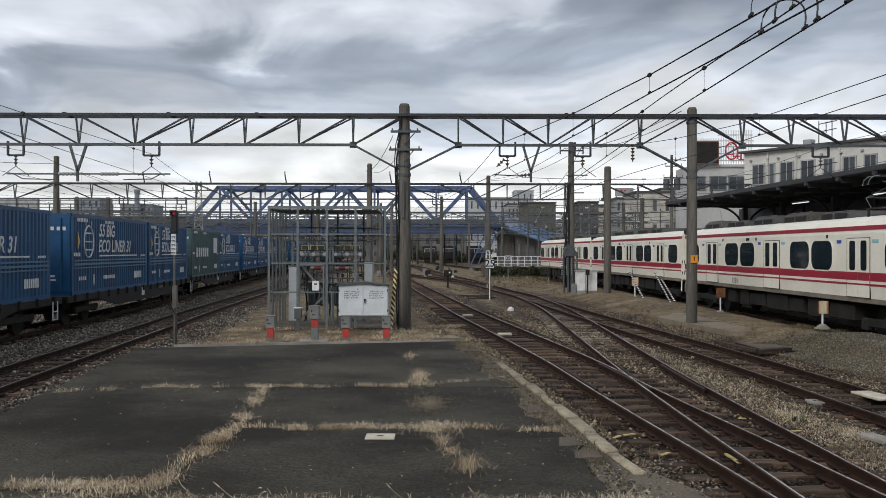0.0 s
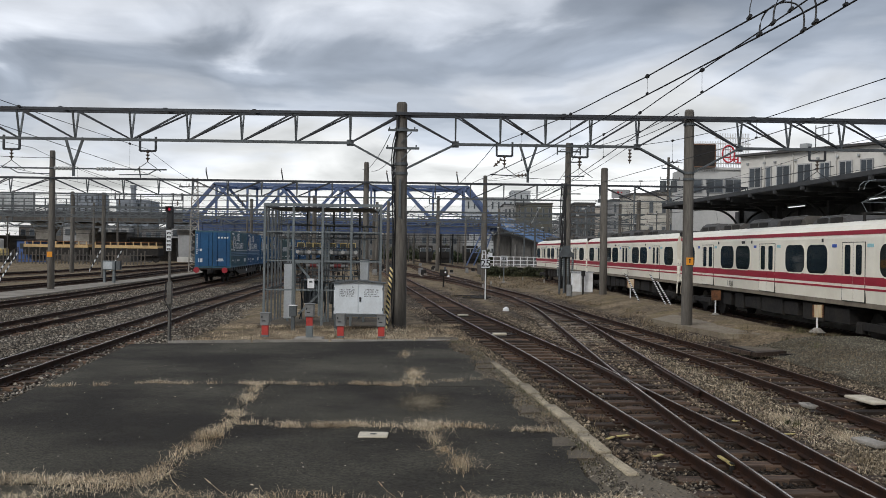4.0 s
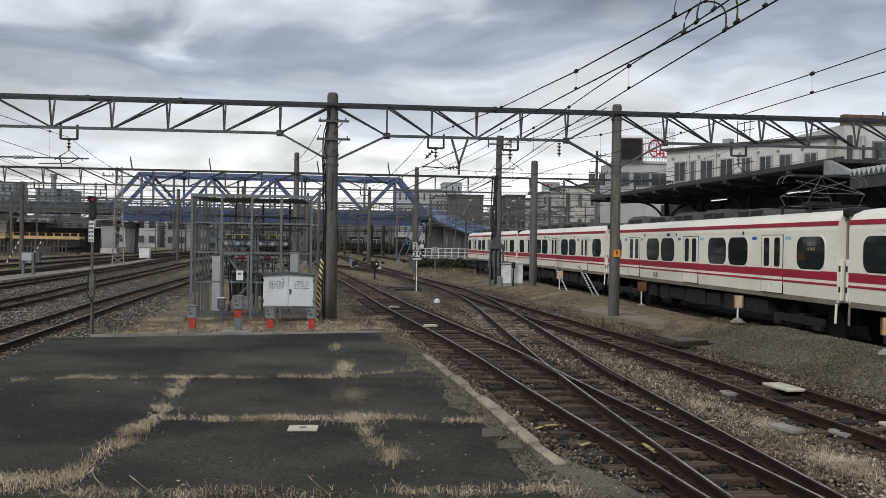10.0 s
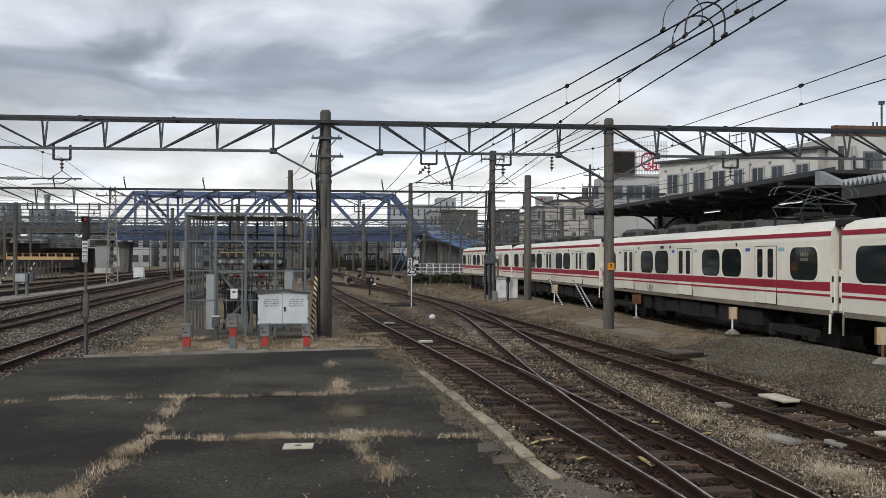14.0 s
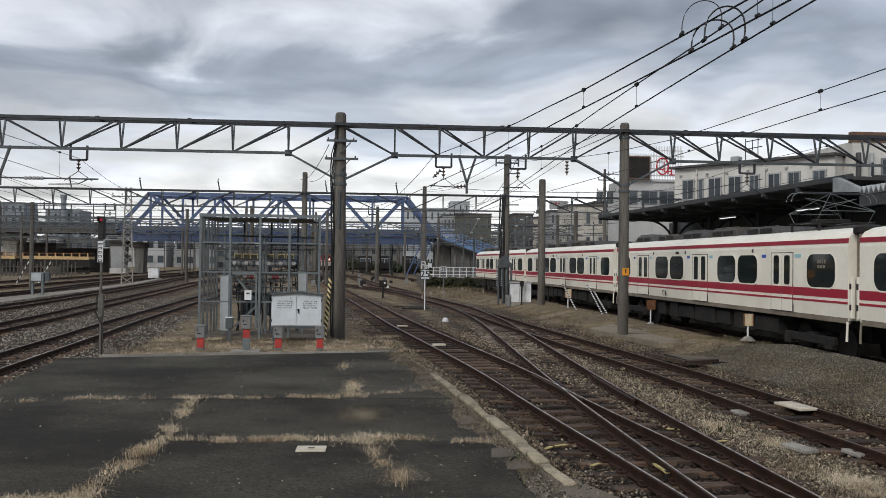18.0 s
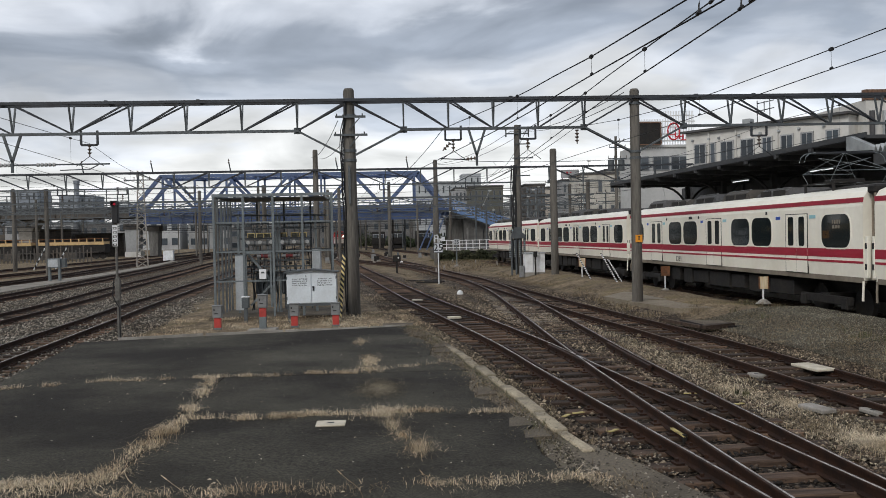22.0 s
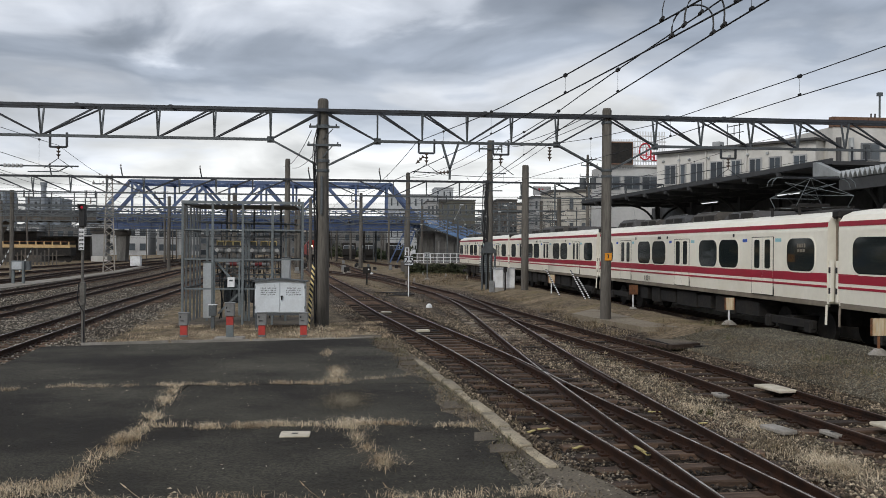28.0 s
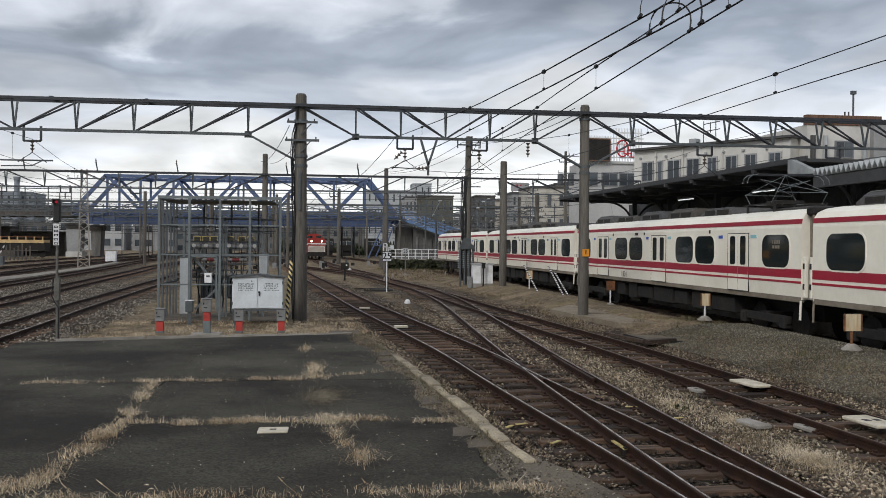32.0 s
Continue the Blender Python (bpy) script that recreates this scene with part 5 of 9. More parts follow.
def striped(name, p, q, r, n, label, a="black", b="yellow"):
    """A guard tube with slanting stripes round a guy wire."""
    t = thing(name, label, "guy guard")
    p, q = Vector(p), Vector(q)
    d = (q - p).normalized()
    u = d.cross(Vector((0, 1, 0))).normalized()
    w = d.cross(u)
    for i in range(n):
        bm = bmesh.new()
        rings = []
        for f in (i / n, (i + 1) / n):
            rings.append([bm.verts.new(p.lerp(q, f) + r * (math.cos(k * math.tau / 12) * u + math.sin(k * math.tau / 12) * w) + d * (r * 1.1 * math.cos(k * math.tau / 12))) for k in range(12)])
        for k in range(12):
            bm.faces.new((rings[0][k], rings[0][(k + 1) % 12], rings[1][(k + 1) % 12], rings[1][k]))
        bm.faces.new(rings[0][::-1])
        bm.faces.new(rings[1])
        bmesh.ops.recalc_face_normals(bm, faces=bm.faces[:])
        part("stripe", bm, a if i % 2 else b, t)
    return t


striped("guy_guard", (-1.56, 26.2, 0.1), (-1.42, 26.6, 1.92), 0.056, 24, "yellow and black striped guard tube on a guy wire")
for gx, gy, ex, ez in ((8.1, 40.0, -0.62, 1.45), (8.9, 38.5, -0.62, 1.45), (9.1, 38.4, -0.55, 1.2), (6.9, 47.0, -0.3, 0.9)):
    striped("guy_guard", (gx + 1.2, gy, 0.05), (gx + 1.2 + ex, gy + 0.6, ez), 0.036, 26, "black and white striped guard tube on a slanting guy wire", "black", "white_paint")
for gx, gy in ((-21.3, 44.0), (-21.1, 44.2)):
    striped("guy_guard", (gx - 0.6, gy - 1.5, 0.0), (gx, gy, 2.1), 0.035, 20, "black and white striped guard on a guy wire", "black", "white_paint")
for gx, gy in ((-32.2, 84.0), (-30.4, 84.5)):
    striped("guy_guard", (gx - 1.2, gy, 0.0), (gx, gy, 2.2), 0.06, 10, "striped guard on a guy wire", "black", "white_paint")


def build_dwarf_signal():
    t = thing("signal_post", "slim grey post with small red light and white sign", "railway signal", pose(-6.78, 22.2, 0))
    part("lower_post", boxes(((0.02, 0, 0.75), (0.075, 0.07, 1.6)), bevel=0.01), "post_grey", t)
    part("post", rods([((0, 0, 1.3), (0, 0, 2.95))], 0.033), "post_grey", t)
    part("box", boxes(((0.03, -0.06, 1.25), (0.12, 0.12, 0.55)), bevel=0.01), "post_grey", t)
    part("cable", tube([(-0.05, -0.1, 1.5), (-0.09, -0.1, 1.1), (0.0, -0.1, 0.9), (0.06, -0.08, 0.8), (0.06, -0.08, 0.05)], 0.015), "black", t)
    h = part("head", boxes(((0, 0, 3.15), (0.15, 0.15, 0.56)), bevel=0.02), "black", t, "black signal head")
    part("hood", boxes(((0, -0.12, 3.41), (0.15, 0.12, 0.03)), ((-0.065, -0.12, 3.36), (0.02, 0.1, 0.1)), ((0.065, -0.12, 3.36), (0.02, 0.1, 0.1))), "black", h)
    part("lens", rod(bmesh.new(), (0, -0.082, 3.35), (0, -0.09, 3.35), 0.034, seg=14), "sig_red", h, "lit red lens")
    part("sign_plate", boxes(((-0.01, -0.06, 2.57), (0.125, 0.015, 0.52))), "white_paint", t, "vertical white sign plate")
    for i in range(5):
        z = 2.77 - 0.1 * i
        part("sign_mark", boxes(((-0.01, -0.07, z), (0.10, 0.004, 0.014)), ((-0.01, -0.07, z - 0.035), (0.10, 0.004, 0.014)), ((-0.045, -0.07, z - 0.018), (0.016, 0.004, 0.05)), ((0.025, -0.07, z - 0.018), (0.016, 0.004, 0.05))), "black", t)


build_dwarf_signal()


# ---- standing red and cream train ----
TRAIN = [((11.62, 1.0), (11.26, 19.9)), ((11.25, 20.38), (10.87, 39.25)), ((10.85, 39.75), (10.02, 58.6)), ((10.0, 59.1), (8.75, 78.2))]
PROFILE = [(0.03, 1.12), (0.0, 1.5), (0.0, 2.9), (0.03, 3.12), (0.12, 3.25), (0.35, 3.35), (0.75, 3.41), (1.37, 3.44), (1.99, 3.41), (2.39, 3.35), (2.62, 3.25), (2.71, 3.12), (2.74, 2.9), (2.74, 1.5), (2.71, 1.12)]


def train_car(a, b, label, spec, front=False):
    """A railway car; its near side runs along local y at x = 0, from its near end."""
    a, b = Vector((*a, 0)), Vector((*b, 0))
    ln = (b - a).length
    yaw = math.degrees(math.atan2(-(b - a).x, (b - a).y))
    t = thing("train_car", label, "train car", pose(a.x, a.y, 0, 0, 0, yaw), "cars of the standing train")
    bm = bmesh.new()
    if front:
        # the cab end is rounded: the profile shrinks and drops towards the end
        rings = []
        for y, k, dz in ((0, 1, 0), (ln - 0.9, 1, 0), (ln - 0.35, 0.97, -0.03), (ln - 0.08, 0.90, -0.10), (ln, 0.80, -0.22)):
            rings.append([bm.verts.new((1.37 + (x - 1.37) * k, y, 1.12 + (z - 1.12) * (1 + dz / 2.6))) for x, z in PROFILE])
        for r0, r1 in zip(rings, rings[1:]):
            for i in range(len(PROFILE)):
                bm.faces.new((r0[i], r0[(i + 1) % len(PROFILE)], r1[(i + 1) % len(PROFILE)], r1[i]))
        bm.faces.new(rings[0][::-1])
        bm.faces.new(rings[-1])
        bmesh.ops.recalc_face_normals(bm, faces=bm.faces[:])
    else:
        prism(bm, PROFILE, 0, ln)
    body = part("body", bm, "cream", t)
    part("skirt", boxes(((0.07, ln / 2, 1.13), (0.09, ln - 0.1, 0.15))), "skirt", t, "dirty grey lower sill")
    end = ln - 0.35 if front else ln

    def stripe(z0, z1, x=-0.004):
        part("stripe", boxes(((x + 0.003, end / 2, (z0 + z1) / 2), (0.012, end - 0.02, z1 - z0))), "train_red", body, "dark red stripe")
    stripe(1.65, 1.87)
    stripe(1.52, 1.575, -0.008)
    bm = bmesh.new()
    bar(bm, (0.016, 0.01, 3.055), (0.016, end, 3.055), 0.03, 0.115)
    part("stripe", bm, "train_red", body, "dark red stripe")
    for kind, y, w in spec:
        if y + w > ln:
            continue
        if kind == "w":
            wn = part("window_frame", prism(bmesh.new(), [(y + w / 2 + u, 2.315 + v) for u, v in rounded(w + 0.08, 0.92, 0.30, 6)], -0.012, 0.01, "x"), "cream", t)
            part("pane", prism(bmesh.new(), [(y + w / 2 + u, 2.315 + v) for u, v in rounded(w, 0.84, 0.27, 6)], -0.018, -0.004, "x"), "dark_glass", wn)
        elif kind == "d":
            d = part("door_recess", boxes(((0.004, y + w / 2, 1.99), (0.018, w + 0.05, 1.62))), "under", t, "dark door gap")
            for k in (0, 1):
                c = y + w * (0.25 + 0.5 * k)
                lf = part("door_leaf", boxes(((0.0, c, 1.99), (0.024, w / 2 - 0.02, 1.58))), "cream", d)
                part("stripe", boxes(((-0.012, c, 1.76), (0.008, w / 2 - 0.02, 0.22)), ((-0.012, c, 1.548), (0.008, w / 2 - 0.02, 0.045))), "train_red", d)
                part("door_window", prism(bmesh.new(), [(c + u, 2.32 + v) for u, v in rounded(w / 2 - 0.30, 0.80, 0.07, 3)], -0.018, 0, "x"), "dark_glass", d)
        elif kind == "b":
            part("blue_sign", boxes(((-0.004, y, 2.70), (0.012, w, 0.09))), "blue_plate", t)
        elif kind == "c":
            part("pale_sign", boxes(((-0.004, y, 2.70), (0.012, w, 0.09))), "cyan_plate", t)
        elif kind == "k":
            part("side_lamp", boxes(((-0.004, y, 2.86), (0.02, w, 0.10))), "black", t)
    # roof gear
    for k, y in enumerate(np.arange(4.9, ln - 2.6, 2.75)):
        tall = 3.70 if k % 3 else 3.62
        bm = bmesh.new()
        lo = [(0.62, 3.34), (0.66, tall - 0.10), (0.80, tall), (1.94, tall), (2.08, tall - 0.10), (2.12, 3.34)]
        rings = []
        for yy, f in ((y, 0.0), (y + 0.22, 1.0), (y + 2.05, 1.0), (y + 2.3, 0.25)):
            rings.append([bm.verts.new((x, yy, 3.34 + (z - 3.34) * (0.35 + 0.65 * f))) for x, z in lo])
        for r0, r1 in zip(rings, rings[1:]):
            for i in range(6):
                bm.faces.new((r0[i], r0[(i + 1) % 6], r1[(i + 1) % 6], r1[i]))
        bm.faces.new(rings[0][::-1])
        bm.faces.new(rings[-1])
        bmesh.ops.recalc_face_normals(bm, faces=bm.faces[:])
        u = part("roof_unit", bm, "unit_brown" if k % 2 else "roof_grey", t, "dark roof air conditioner with sloping ends")
        part("vent_panel", boxes(((0.642, y + 0.7, 3.48), (0.02, 0.75, 0.17)), ((0.642, y + 1.6, 3.48), (0.02, 0.7, 0.17))), "under", u)
        # pale strip draws the highlight along the lid's near edge
        part("lid_edge", boxes(((0.80, y + 1.1, tall + 0.008), (0.05, 1.7, 0.02))), "box_grey", u)
    part("roof_duct", boxes(((1.37, ln / 2, 3.45), (0.5, ln - 2.5, 0.12)), bevel=0.02), "roof_grey", t)
    # underframe
    r = random.Random(int(ln * 1000 + a.y * 10))
    y = 3.9
    while y < ln - 5.0:
        w = r.uniform(0.7, 1.8)
        part("equipment_box", boxes(((0.55, y + w / 2, 0.72), (0.7, w, r.uniform(0.4, 0.6))), bevel=0.02), "under", t)
        y += w + r.uniform(0.1, 0.5)
    part("centre_sill", boxes(((1.37, ln / 2, 0.75), (0.6, ln - 1.5, 0.5))), "under", t)
    for yb in (2.3, ln - 2.3):
        bg = part("bogie", boxes(((0.30, yb, 0.52), (0.14, 2.5, 0.22)), ((2.44, yb, 0.52), (0.14, 2.5, 0.22)), ((1.37, yb, 0.55), (2.2, 0.5, 0.25)), bevel=0.02), "under", t)
        for dy in (-1.05, 1.05):
            for x in (0.80, 1.94):
                part("wheel", rod(bmesh.new(), (x - 0.07, yb + dy, 0.43), (x + 0.07, yb + dy, 0.43), 0.43, seg=20), "under", bg)
            part("axle_box", boxes(((0.28, yb + dy, 0.45), (0.2, 0.3, 0.3)), bevel=0.03), "under", bg)
    return t, ln


def build_train():
    cars = []
    spec_a = [("w", 0.56, 1.35), ("c", 2.4, 0.32), ("d", 2.68, 1.22), ("b", 4.37, 0.26), ("w", 4.78, 1.32), ("k", 5.1, 0.09), ("w", 6.28, 1.36), ("c", 8.2, 0.28),
              ("d", 8.5, 1.3), ("b", 10.2, 0.22), ("k", 10.5, 0.09), ("k", 11.3, 0.3), ("w", 10.66, 1.36), ("w", 12.25, 1.38), ("k", 13.9, 0.09), ("c", 14.25, 0.24), ("d", 14.5, 1.36), ("b", 16.3, 0.2), ("w", 16.85, 1.36)]
    spec_d = [("d", 1.5, 1.3), ("w", 3.4, 1.4), ("w", 4.95, 1.4), ("d", 6.9, 1.3), ("w", 8.8, 1.4), ("w", 10.4, 1.4), ("d", 13.1, 1.3), ("b", 14.75, 0.28), ("w", 16.85, 1.45)]
    t, ln = train_car(*TRAIN[0], "cream and red striped suburban train car at the platform", spec_d)
    cars.append((t, ln))
    t, ln = train_car(*TRAIN[1], "cream train car with red stripes, number 1331 on its side", spec_a)
    cars.append((t, ln))
    # fleet number on the sill
    n = thing("car_number", "black fleet number on the train's side", "lettering", t.matrix_basis.copy())
    for i, ch in enumerate("1331"):
        cu = bpy.data.curves.new("digit", "FONT")
        cu.body, cu.size, cu.extrude, cu.align_x = ch, 0.28, 0.002, "CENTER"
        dob = bpy.data.objects.new("digit_source", cu)
        scene.collection.objects.link(dob)
        me = bpy.data.meshes.new_from_object(dob.evaluated_get(bpy.context.evaluated_depsgraph_get()))
        bpy.data.objects.remove(dob)
        me.materials.append(M["black"])
        shared("digit", me, n, pose(-0.006, 12.6 - (i - 1.5) * 0.165, 1.24, 90, 0, -90))
    bpy.context.view_layer.update()
    t, ln = train_car(*TRAIN[2], "cream and red striped train car further along", spec_a)
    cars.append((t, ln))
    t, ln = train_car(*TRAIN[3], "leading cream and red train car with a rounded cab end", spec_a, front=True)
    cars.append((t, ln))
    part("cab_window", boxes(((0.03, ln - 0.95, 2.35), (0.05, 0.5, 0.9))), "dark_glass", t)
    # gangways between the cars
    for (t, ln) in cars[:3]:
        g = part("gangway", boxes(((1.37, ln + 0.22, 2.25), (2.3, 0.40, 2.0)), bevel=0.05), "gangway", t, "beige fabric gangway bellows")
        for y in (ln + 0.10, ln + 0.22, ln + 0.34):
            part("bellows_fold", boxes(((0.20, y, 2.55), (0.12, 0.05, 1.3)), bevel=0.015), "gangway", g)
        part("gap_top", boxes(((1.0, ln + 0.24, 3.30), (1.9, 0.34, 0.22)), bevel=0.05), "under", t, "dark rubber gap top")
        for y in (ln + 0.09, ln + 0.39):
            c = part("gap_cover", boxes(((0.06, y, 1.68), (0.10, 0.10, 1.0)), bevel=0.01), "cream", t, "white rubber gap cover")
            for z in (1.45, 1.95):
                part("latch", boxes(((0.005, y, z), (0.012, 0.07, 0.14))), "black", c)
        part("downpipe", tube([(0.04, ln + 0.03, 3.20), (0.06, ln + 0.02, 1.6), (0.06, ln + 0.02, 1.05), (0.0, ln - 0.06, 0.90), (0.0, ln - 0.06, 0.62)], 0.028), "skirt", t)
        part("lower_pipe", tube([(0.02, ln + 0.52, 1.1), (0.0, ln + 0.52, 0.62)], 0.03), "cream", t)
    # notice sheets behind the first window
    t, ln = cars[1]
    bm = bmesh.new()
    for k in range(4):
        box(bm, (-0.021, 1.02 + 0.11 * k, 2.55), (0.004, 0.07, 0.10))
    for k in range(3):
        box(bm, (-0.021, 1.06 + 0.13 * k, 2.42), (0.004, 0.10, 0.08))
    part("notice_bars", bm, "skirt", t, "pale notice behind the window")
    # folded pantograph over the second car's near end
    t, ln = cars[1]
    pg = thing("pantograph", "folded steel pantograph on the train roof", "pantograph", t.matrix_basis.copy())
    y0, zb, zt, ym = 2.40, 3.62, 4.46, 0.78
    segs = []
    for x in (0.60, 2.10):
        for ye, yk in ((0.2, -0.10), (1.36, 1.66)):
            knee = (x, y0 + yk, zb + 0.30)
            segs += [((x, y0 + ye, zb), knee), (knee, (1.35, y0 + ym, zt)), (knee, (2.7 - x, y0 + ym, zt - 0.14))]
    for yk in (-0.10, 1.66):
        segs.append(((0.60, y0 + yk, zb + 0.30), (2.10, y0 + yk, zb + 0.30)))
    segs += [((0.60, y0, zb), (2.10, y0 + 1.5, zb)), ((2.10, y0, zb), (0.60, y0 + 1.5, zb))]
    for seg in segs:
        part("arm", rods([seg], 0.008, 6), "galv", pg)
    part("collector", rods([((0.45, y0 + ym - 0.14, zt), (2.3, y0 + ym - 0.14, zt)), ((0.45, y0 + ym + 0.14, zt), (2.3, y0 + ym + 0.14, zt))], 0.016, 6), "steel_dark", pg)
    for x, d in ((0.45, -1), (2.3, 1)):
        for dy in (-0.14, 0.14):
            part("horn", tube([(x, y0 + ym + dy, zt), (x + d * 0.16, y0 + ym + dy, zt - 0.02), (x + d * 0.28, y0 + ym + dy, zt - 0.12), (x + d * 0.32, y0 + ym + dy, zt - 0.26)], 0.013, 5), "galv", pg)
    part("base_frame", bars([((0.6, y0 - 0.1, zb), (0.6, y0 + 1.7, zb)), ((2.1, y0 - 0.1, zb), (2.1, y0 + 1.7, zb)), ((0.6, y0 + 0.1, zb), (2.1, y0 + 0.1, zb)), ((0.6, y0 + 1.5, zb), (2.1, y0 + 1.5, zb))], 0.035), "under", pg)
    for x in (0.6, 2.1):
        for y in (y0, y0 + 1.5):
            part("foot", rods([((x, y, 3.3), (x, y, zb))], 0.04), "under", pg)
    part("spring_box", boxes(((1.35, y0 + 0.78, zb + 0.05), (0.9, 0.5, 0.12)), bevel=0.02), "under", pg)


build_train()


# ---- freight train ----
def container_mesh(w=2.46, h=2.6, ln=8.4):
    """Ribbed body with end doors, on the origin at its base centre, along y."""
    bm = bmesh.new()
    n, d = 34, 0.05
    for s in (-1, 1):
        ys = np.linspace(-ln / 2, ln / 2, n * 2 + 1)
        pts = []
        for i in range(n):
            pts += [(ys[2 * i], d), (ys[2 * i] + 0.03, 0), (ys[2 * i + 1], 0), (ys[2 * i + 1] + 0.03, d)]
        pts.append((ln / 2, d))
        lo = [bm.verts.new((s * (w / 2 - e), y, 0)) for y, e in pts]
        hi = [bm.verts.new((s * (w / 2 - e), y, h)) for y, e in pts]
        for i in range(len(pts) - 1):
            bm.faces.new((lo[i], lo[i + 1], hi[i + 1], hi[i]))
    box(bm, (0, 0, h / 2), (w - 0.105, ln, h - 0.01))
    for s in (-1, 1):
        for z in (0.06, h - 0.05):
            box(bm, (s * (w / 2 - 0.02), 0, z), (0.06, ln + 0.02, 0.12 if z < 1 else 0.10))
        for y in (-ln / 2 + 0.06, ln / 2 - 0.06):
            box(bm, (s * (w / 2 - 0.03), y, h / 2), (0.075, 0.14, h))
    bmesh.ops.recalc_face_normals(bm, faces=bm.faces[:])
    me = bpy.data.meshes.new("body")
    bm.to_mesh(me)
    bm.free()
    return me


def letter_mesh(text, size):
    cu = bpy.data.curves.new("letters", "FONT")
    cu.body, cu.size, cu.extrude, cu.shear, cu.offset = text, size, 0.002, 0.2, 0.012
    dob = bpy.data.objects.new("letters_source", cu)
    scene.collection.objects.link(dob)
    me = bpy.data.meshes.new_from_object(dob.evaluated_get(bpy.context.evaluated_depsgraph_get()))
    bpy.data.objects.remove(dob)
    me.materials.append(M["marking"])
    return me


def build_container(color, label, text=True, band=True):
    h, w, ln = 2.6, 2.46, 8.4
    t = thing("freight_container", label, "shipping container", group="containers on the freight train")
    me = container_mesh()
    me.materials.append(M[color])
    shared("body", me, t, Matrix())
    for s in (-1, 1):
        if band:
            part("band", boxes(((s * (w / 2 + 0.004), 0, 0.98), (0.05, ln - 0.3, 0.07)), ((s * (w / 2 + 0.004), 0, 1.10), (0.05, ln - 0.3, 0.05)), ((s * (w / 2 + 0.004), 0, 0.86), (0.05, ln - 0.3, 0.04))), "band_blue", t, "lighter blue ribbed band")
    # near side faces +x
    x = w / 2 + 0.012
    r = random.Random(5)
    if text:
        for txt, size, z, y in (("55 BIG", 0.60, 1.92, -1.7), ("ECO LINER 31", 0.60, 1.38, -1.75)):
            shared("lettering", letter_mesh(txt, size), t, pose(x, y, z, 90, 0, 90))
        part("underline", boxes(((x, 0.55, 1.25), (0.006, 4.4, 0.05))), "marking", t)
        ring = [(-2.72 + 0.45 * math.cos(a), 1.72 + 0.52 * math.sin(a)) for a in np.linspace(0, math.tau, 25)]
        part("emblem", tube([(x, u, v) for u, v in ring], 0.03, 4), "marking", t, "white outline emblem")
        part("emblem_bar", boxes(*[((x, -2.72, z), (0.006, 0.8, 0.045)) for z in (1.45, 1.72, 2.0)], ((x, -3.0, 2.32), (0.006, 0.05, 0.22)), ((x, -2.44, 2.32), (0.006, 0.05, 0.22))), "marking", t)
        part("warning_diamond", prism(bmesh.new(), [(-3.75 - 0.22, 1.72), (-3.75, 1.45), (-3.75 + 0.22, 1.72), (-3.75, 2.05)], x - 0.004, x + 0.004, "x"), "yellow", t, "yellow diamond mark")
        part("warning_diamond_half", prism(bmesh.new(), [(-3.75 - 0.22, 1.72), (-3.75, 1.45), (-3.75, 2.05)], x, x + 0.008, "x"), "black", t)
    bm = bmesh.new()
    for y, z, wd, hh in ((-3.3, 0.52, 0.7, 0.12), (-2.2, 0.45, 0.12, 0.34), (-0.6, 0.50, 1.3, 0.12), (-3.8, 1.30, 0.6, 0.12), (2.9, 0.50, 1.0, 0.26), (3.6, 1.24, 0.6, 0.07), (-3.3, 2.42, 1.0, 0.12), (-0.6, 2.42, 1.0, 0.11)):
        k = max(2, int(wd / 0.14))
        for i in range(k):
            box(bm, (x, y + (i + 0.5) * wd / k - wd / 2, z), (0.006, wd / k * 0.7, hh))
    part("stencil_bars", bm, "marking", t, "small white stencilled bars")
    # end doors at the rear
    y = -ln / 2
    for s in (-0.6, 0.6):
        dr = part("end_door", boxes(((s, y - 0.02, h / 2), (1.14, 0.05, h - 0.25)), bevel=0.008), "cont_blue" if text else color, t)
        for dx in (-0.3, 0.3):
            part("lock_rod", rods([((s + dx, y - 0.07, 0.15), (s + dx, y - 0.07, h - 0.15))], 0.025, 6), "cont_blue", dr)
        for z in (0.35, 0.95, 1.6, 2.2):
            part("panel_rib", boxes(((s, y - 0.045, z), (1.0, 0.02, 0.05))), "cont_blue", dr)
    part("end_marks", boxes(((-0.85, y - 0.05, 0.52), (0.30, 0.01, 0.26)), ((-0.85, y - 0.05, 1.25), (0.22, 0.01, 0.16)), ((0.55, y - 0.05, 0.62), (0.34, 0.01, 0.07)), ((0.5, y - 0.05, 0.5), (0.5, 0.01, 0.05)), ((0.4, y - 0.05, 2.12), (0.12, 0.01, 0.12)), ((0.62, y - 0.05, 2.12), (0.12, 0.01, 0.12)), ((0.82, y - 0.05, 2.12), (0.10, 0.01, 0.12)), ((1.0, y - 0.05, 2.12), (0.10, 0.01, 0.12)), *[((-1.08, y - 0.05, 2.3 - 0.13 * i), (0.07, 0.01, 0.09)) for i in range(11)]), "marking", t, "white stencil marks")
    return t


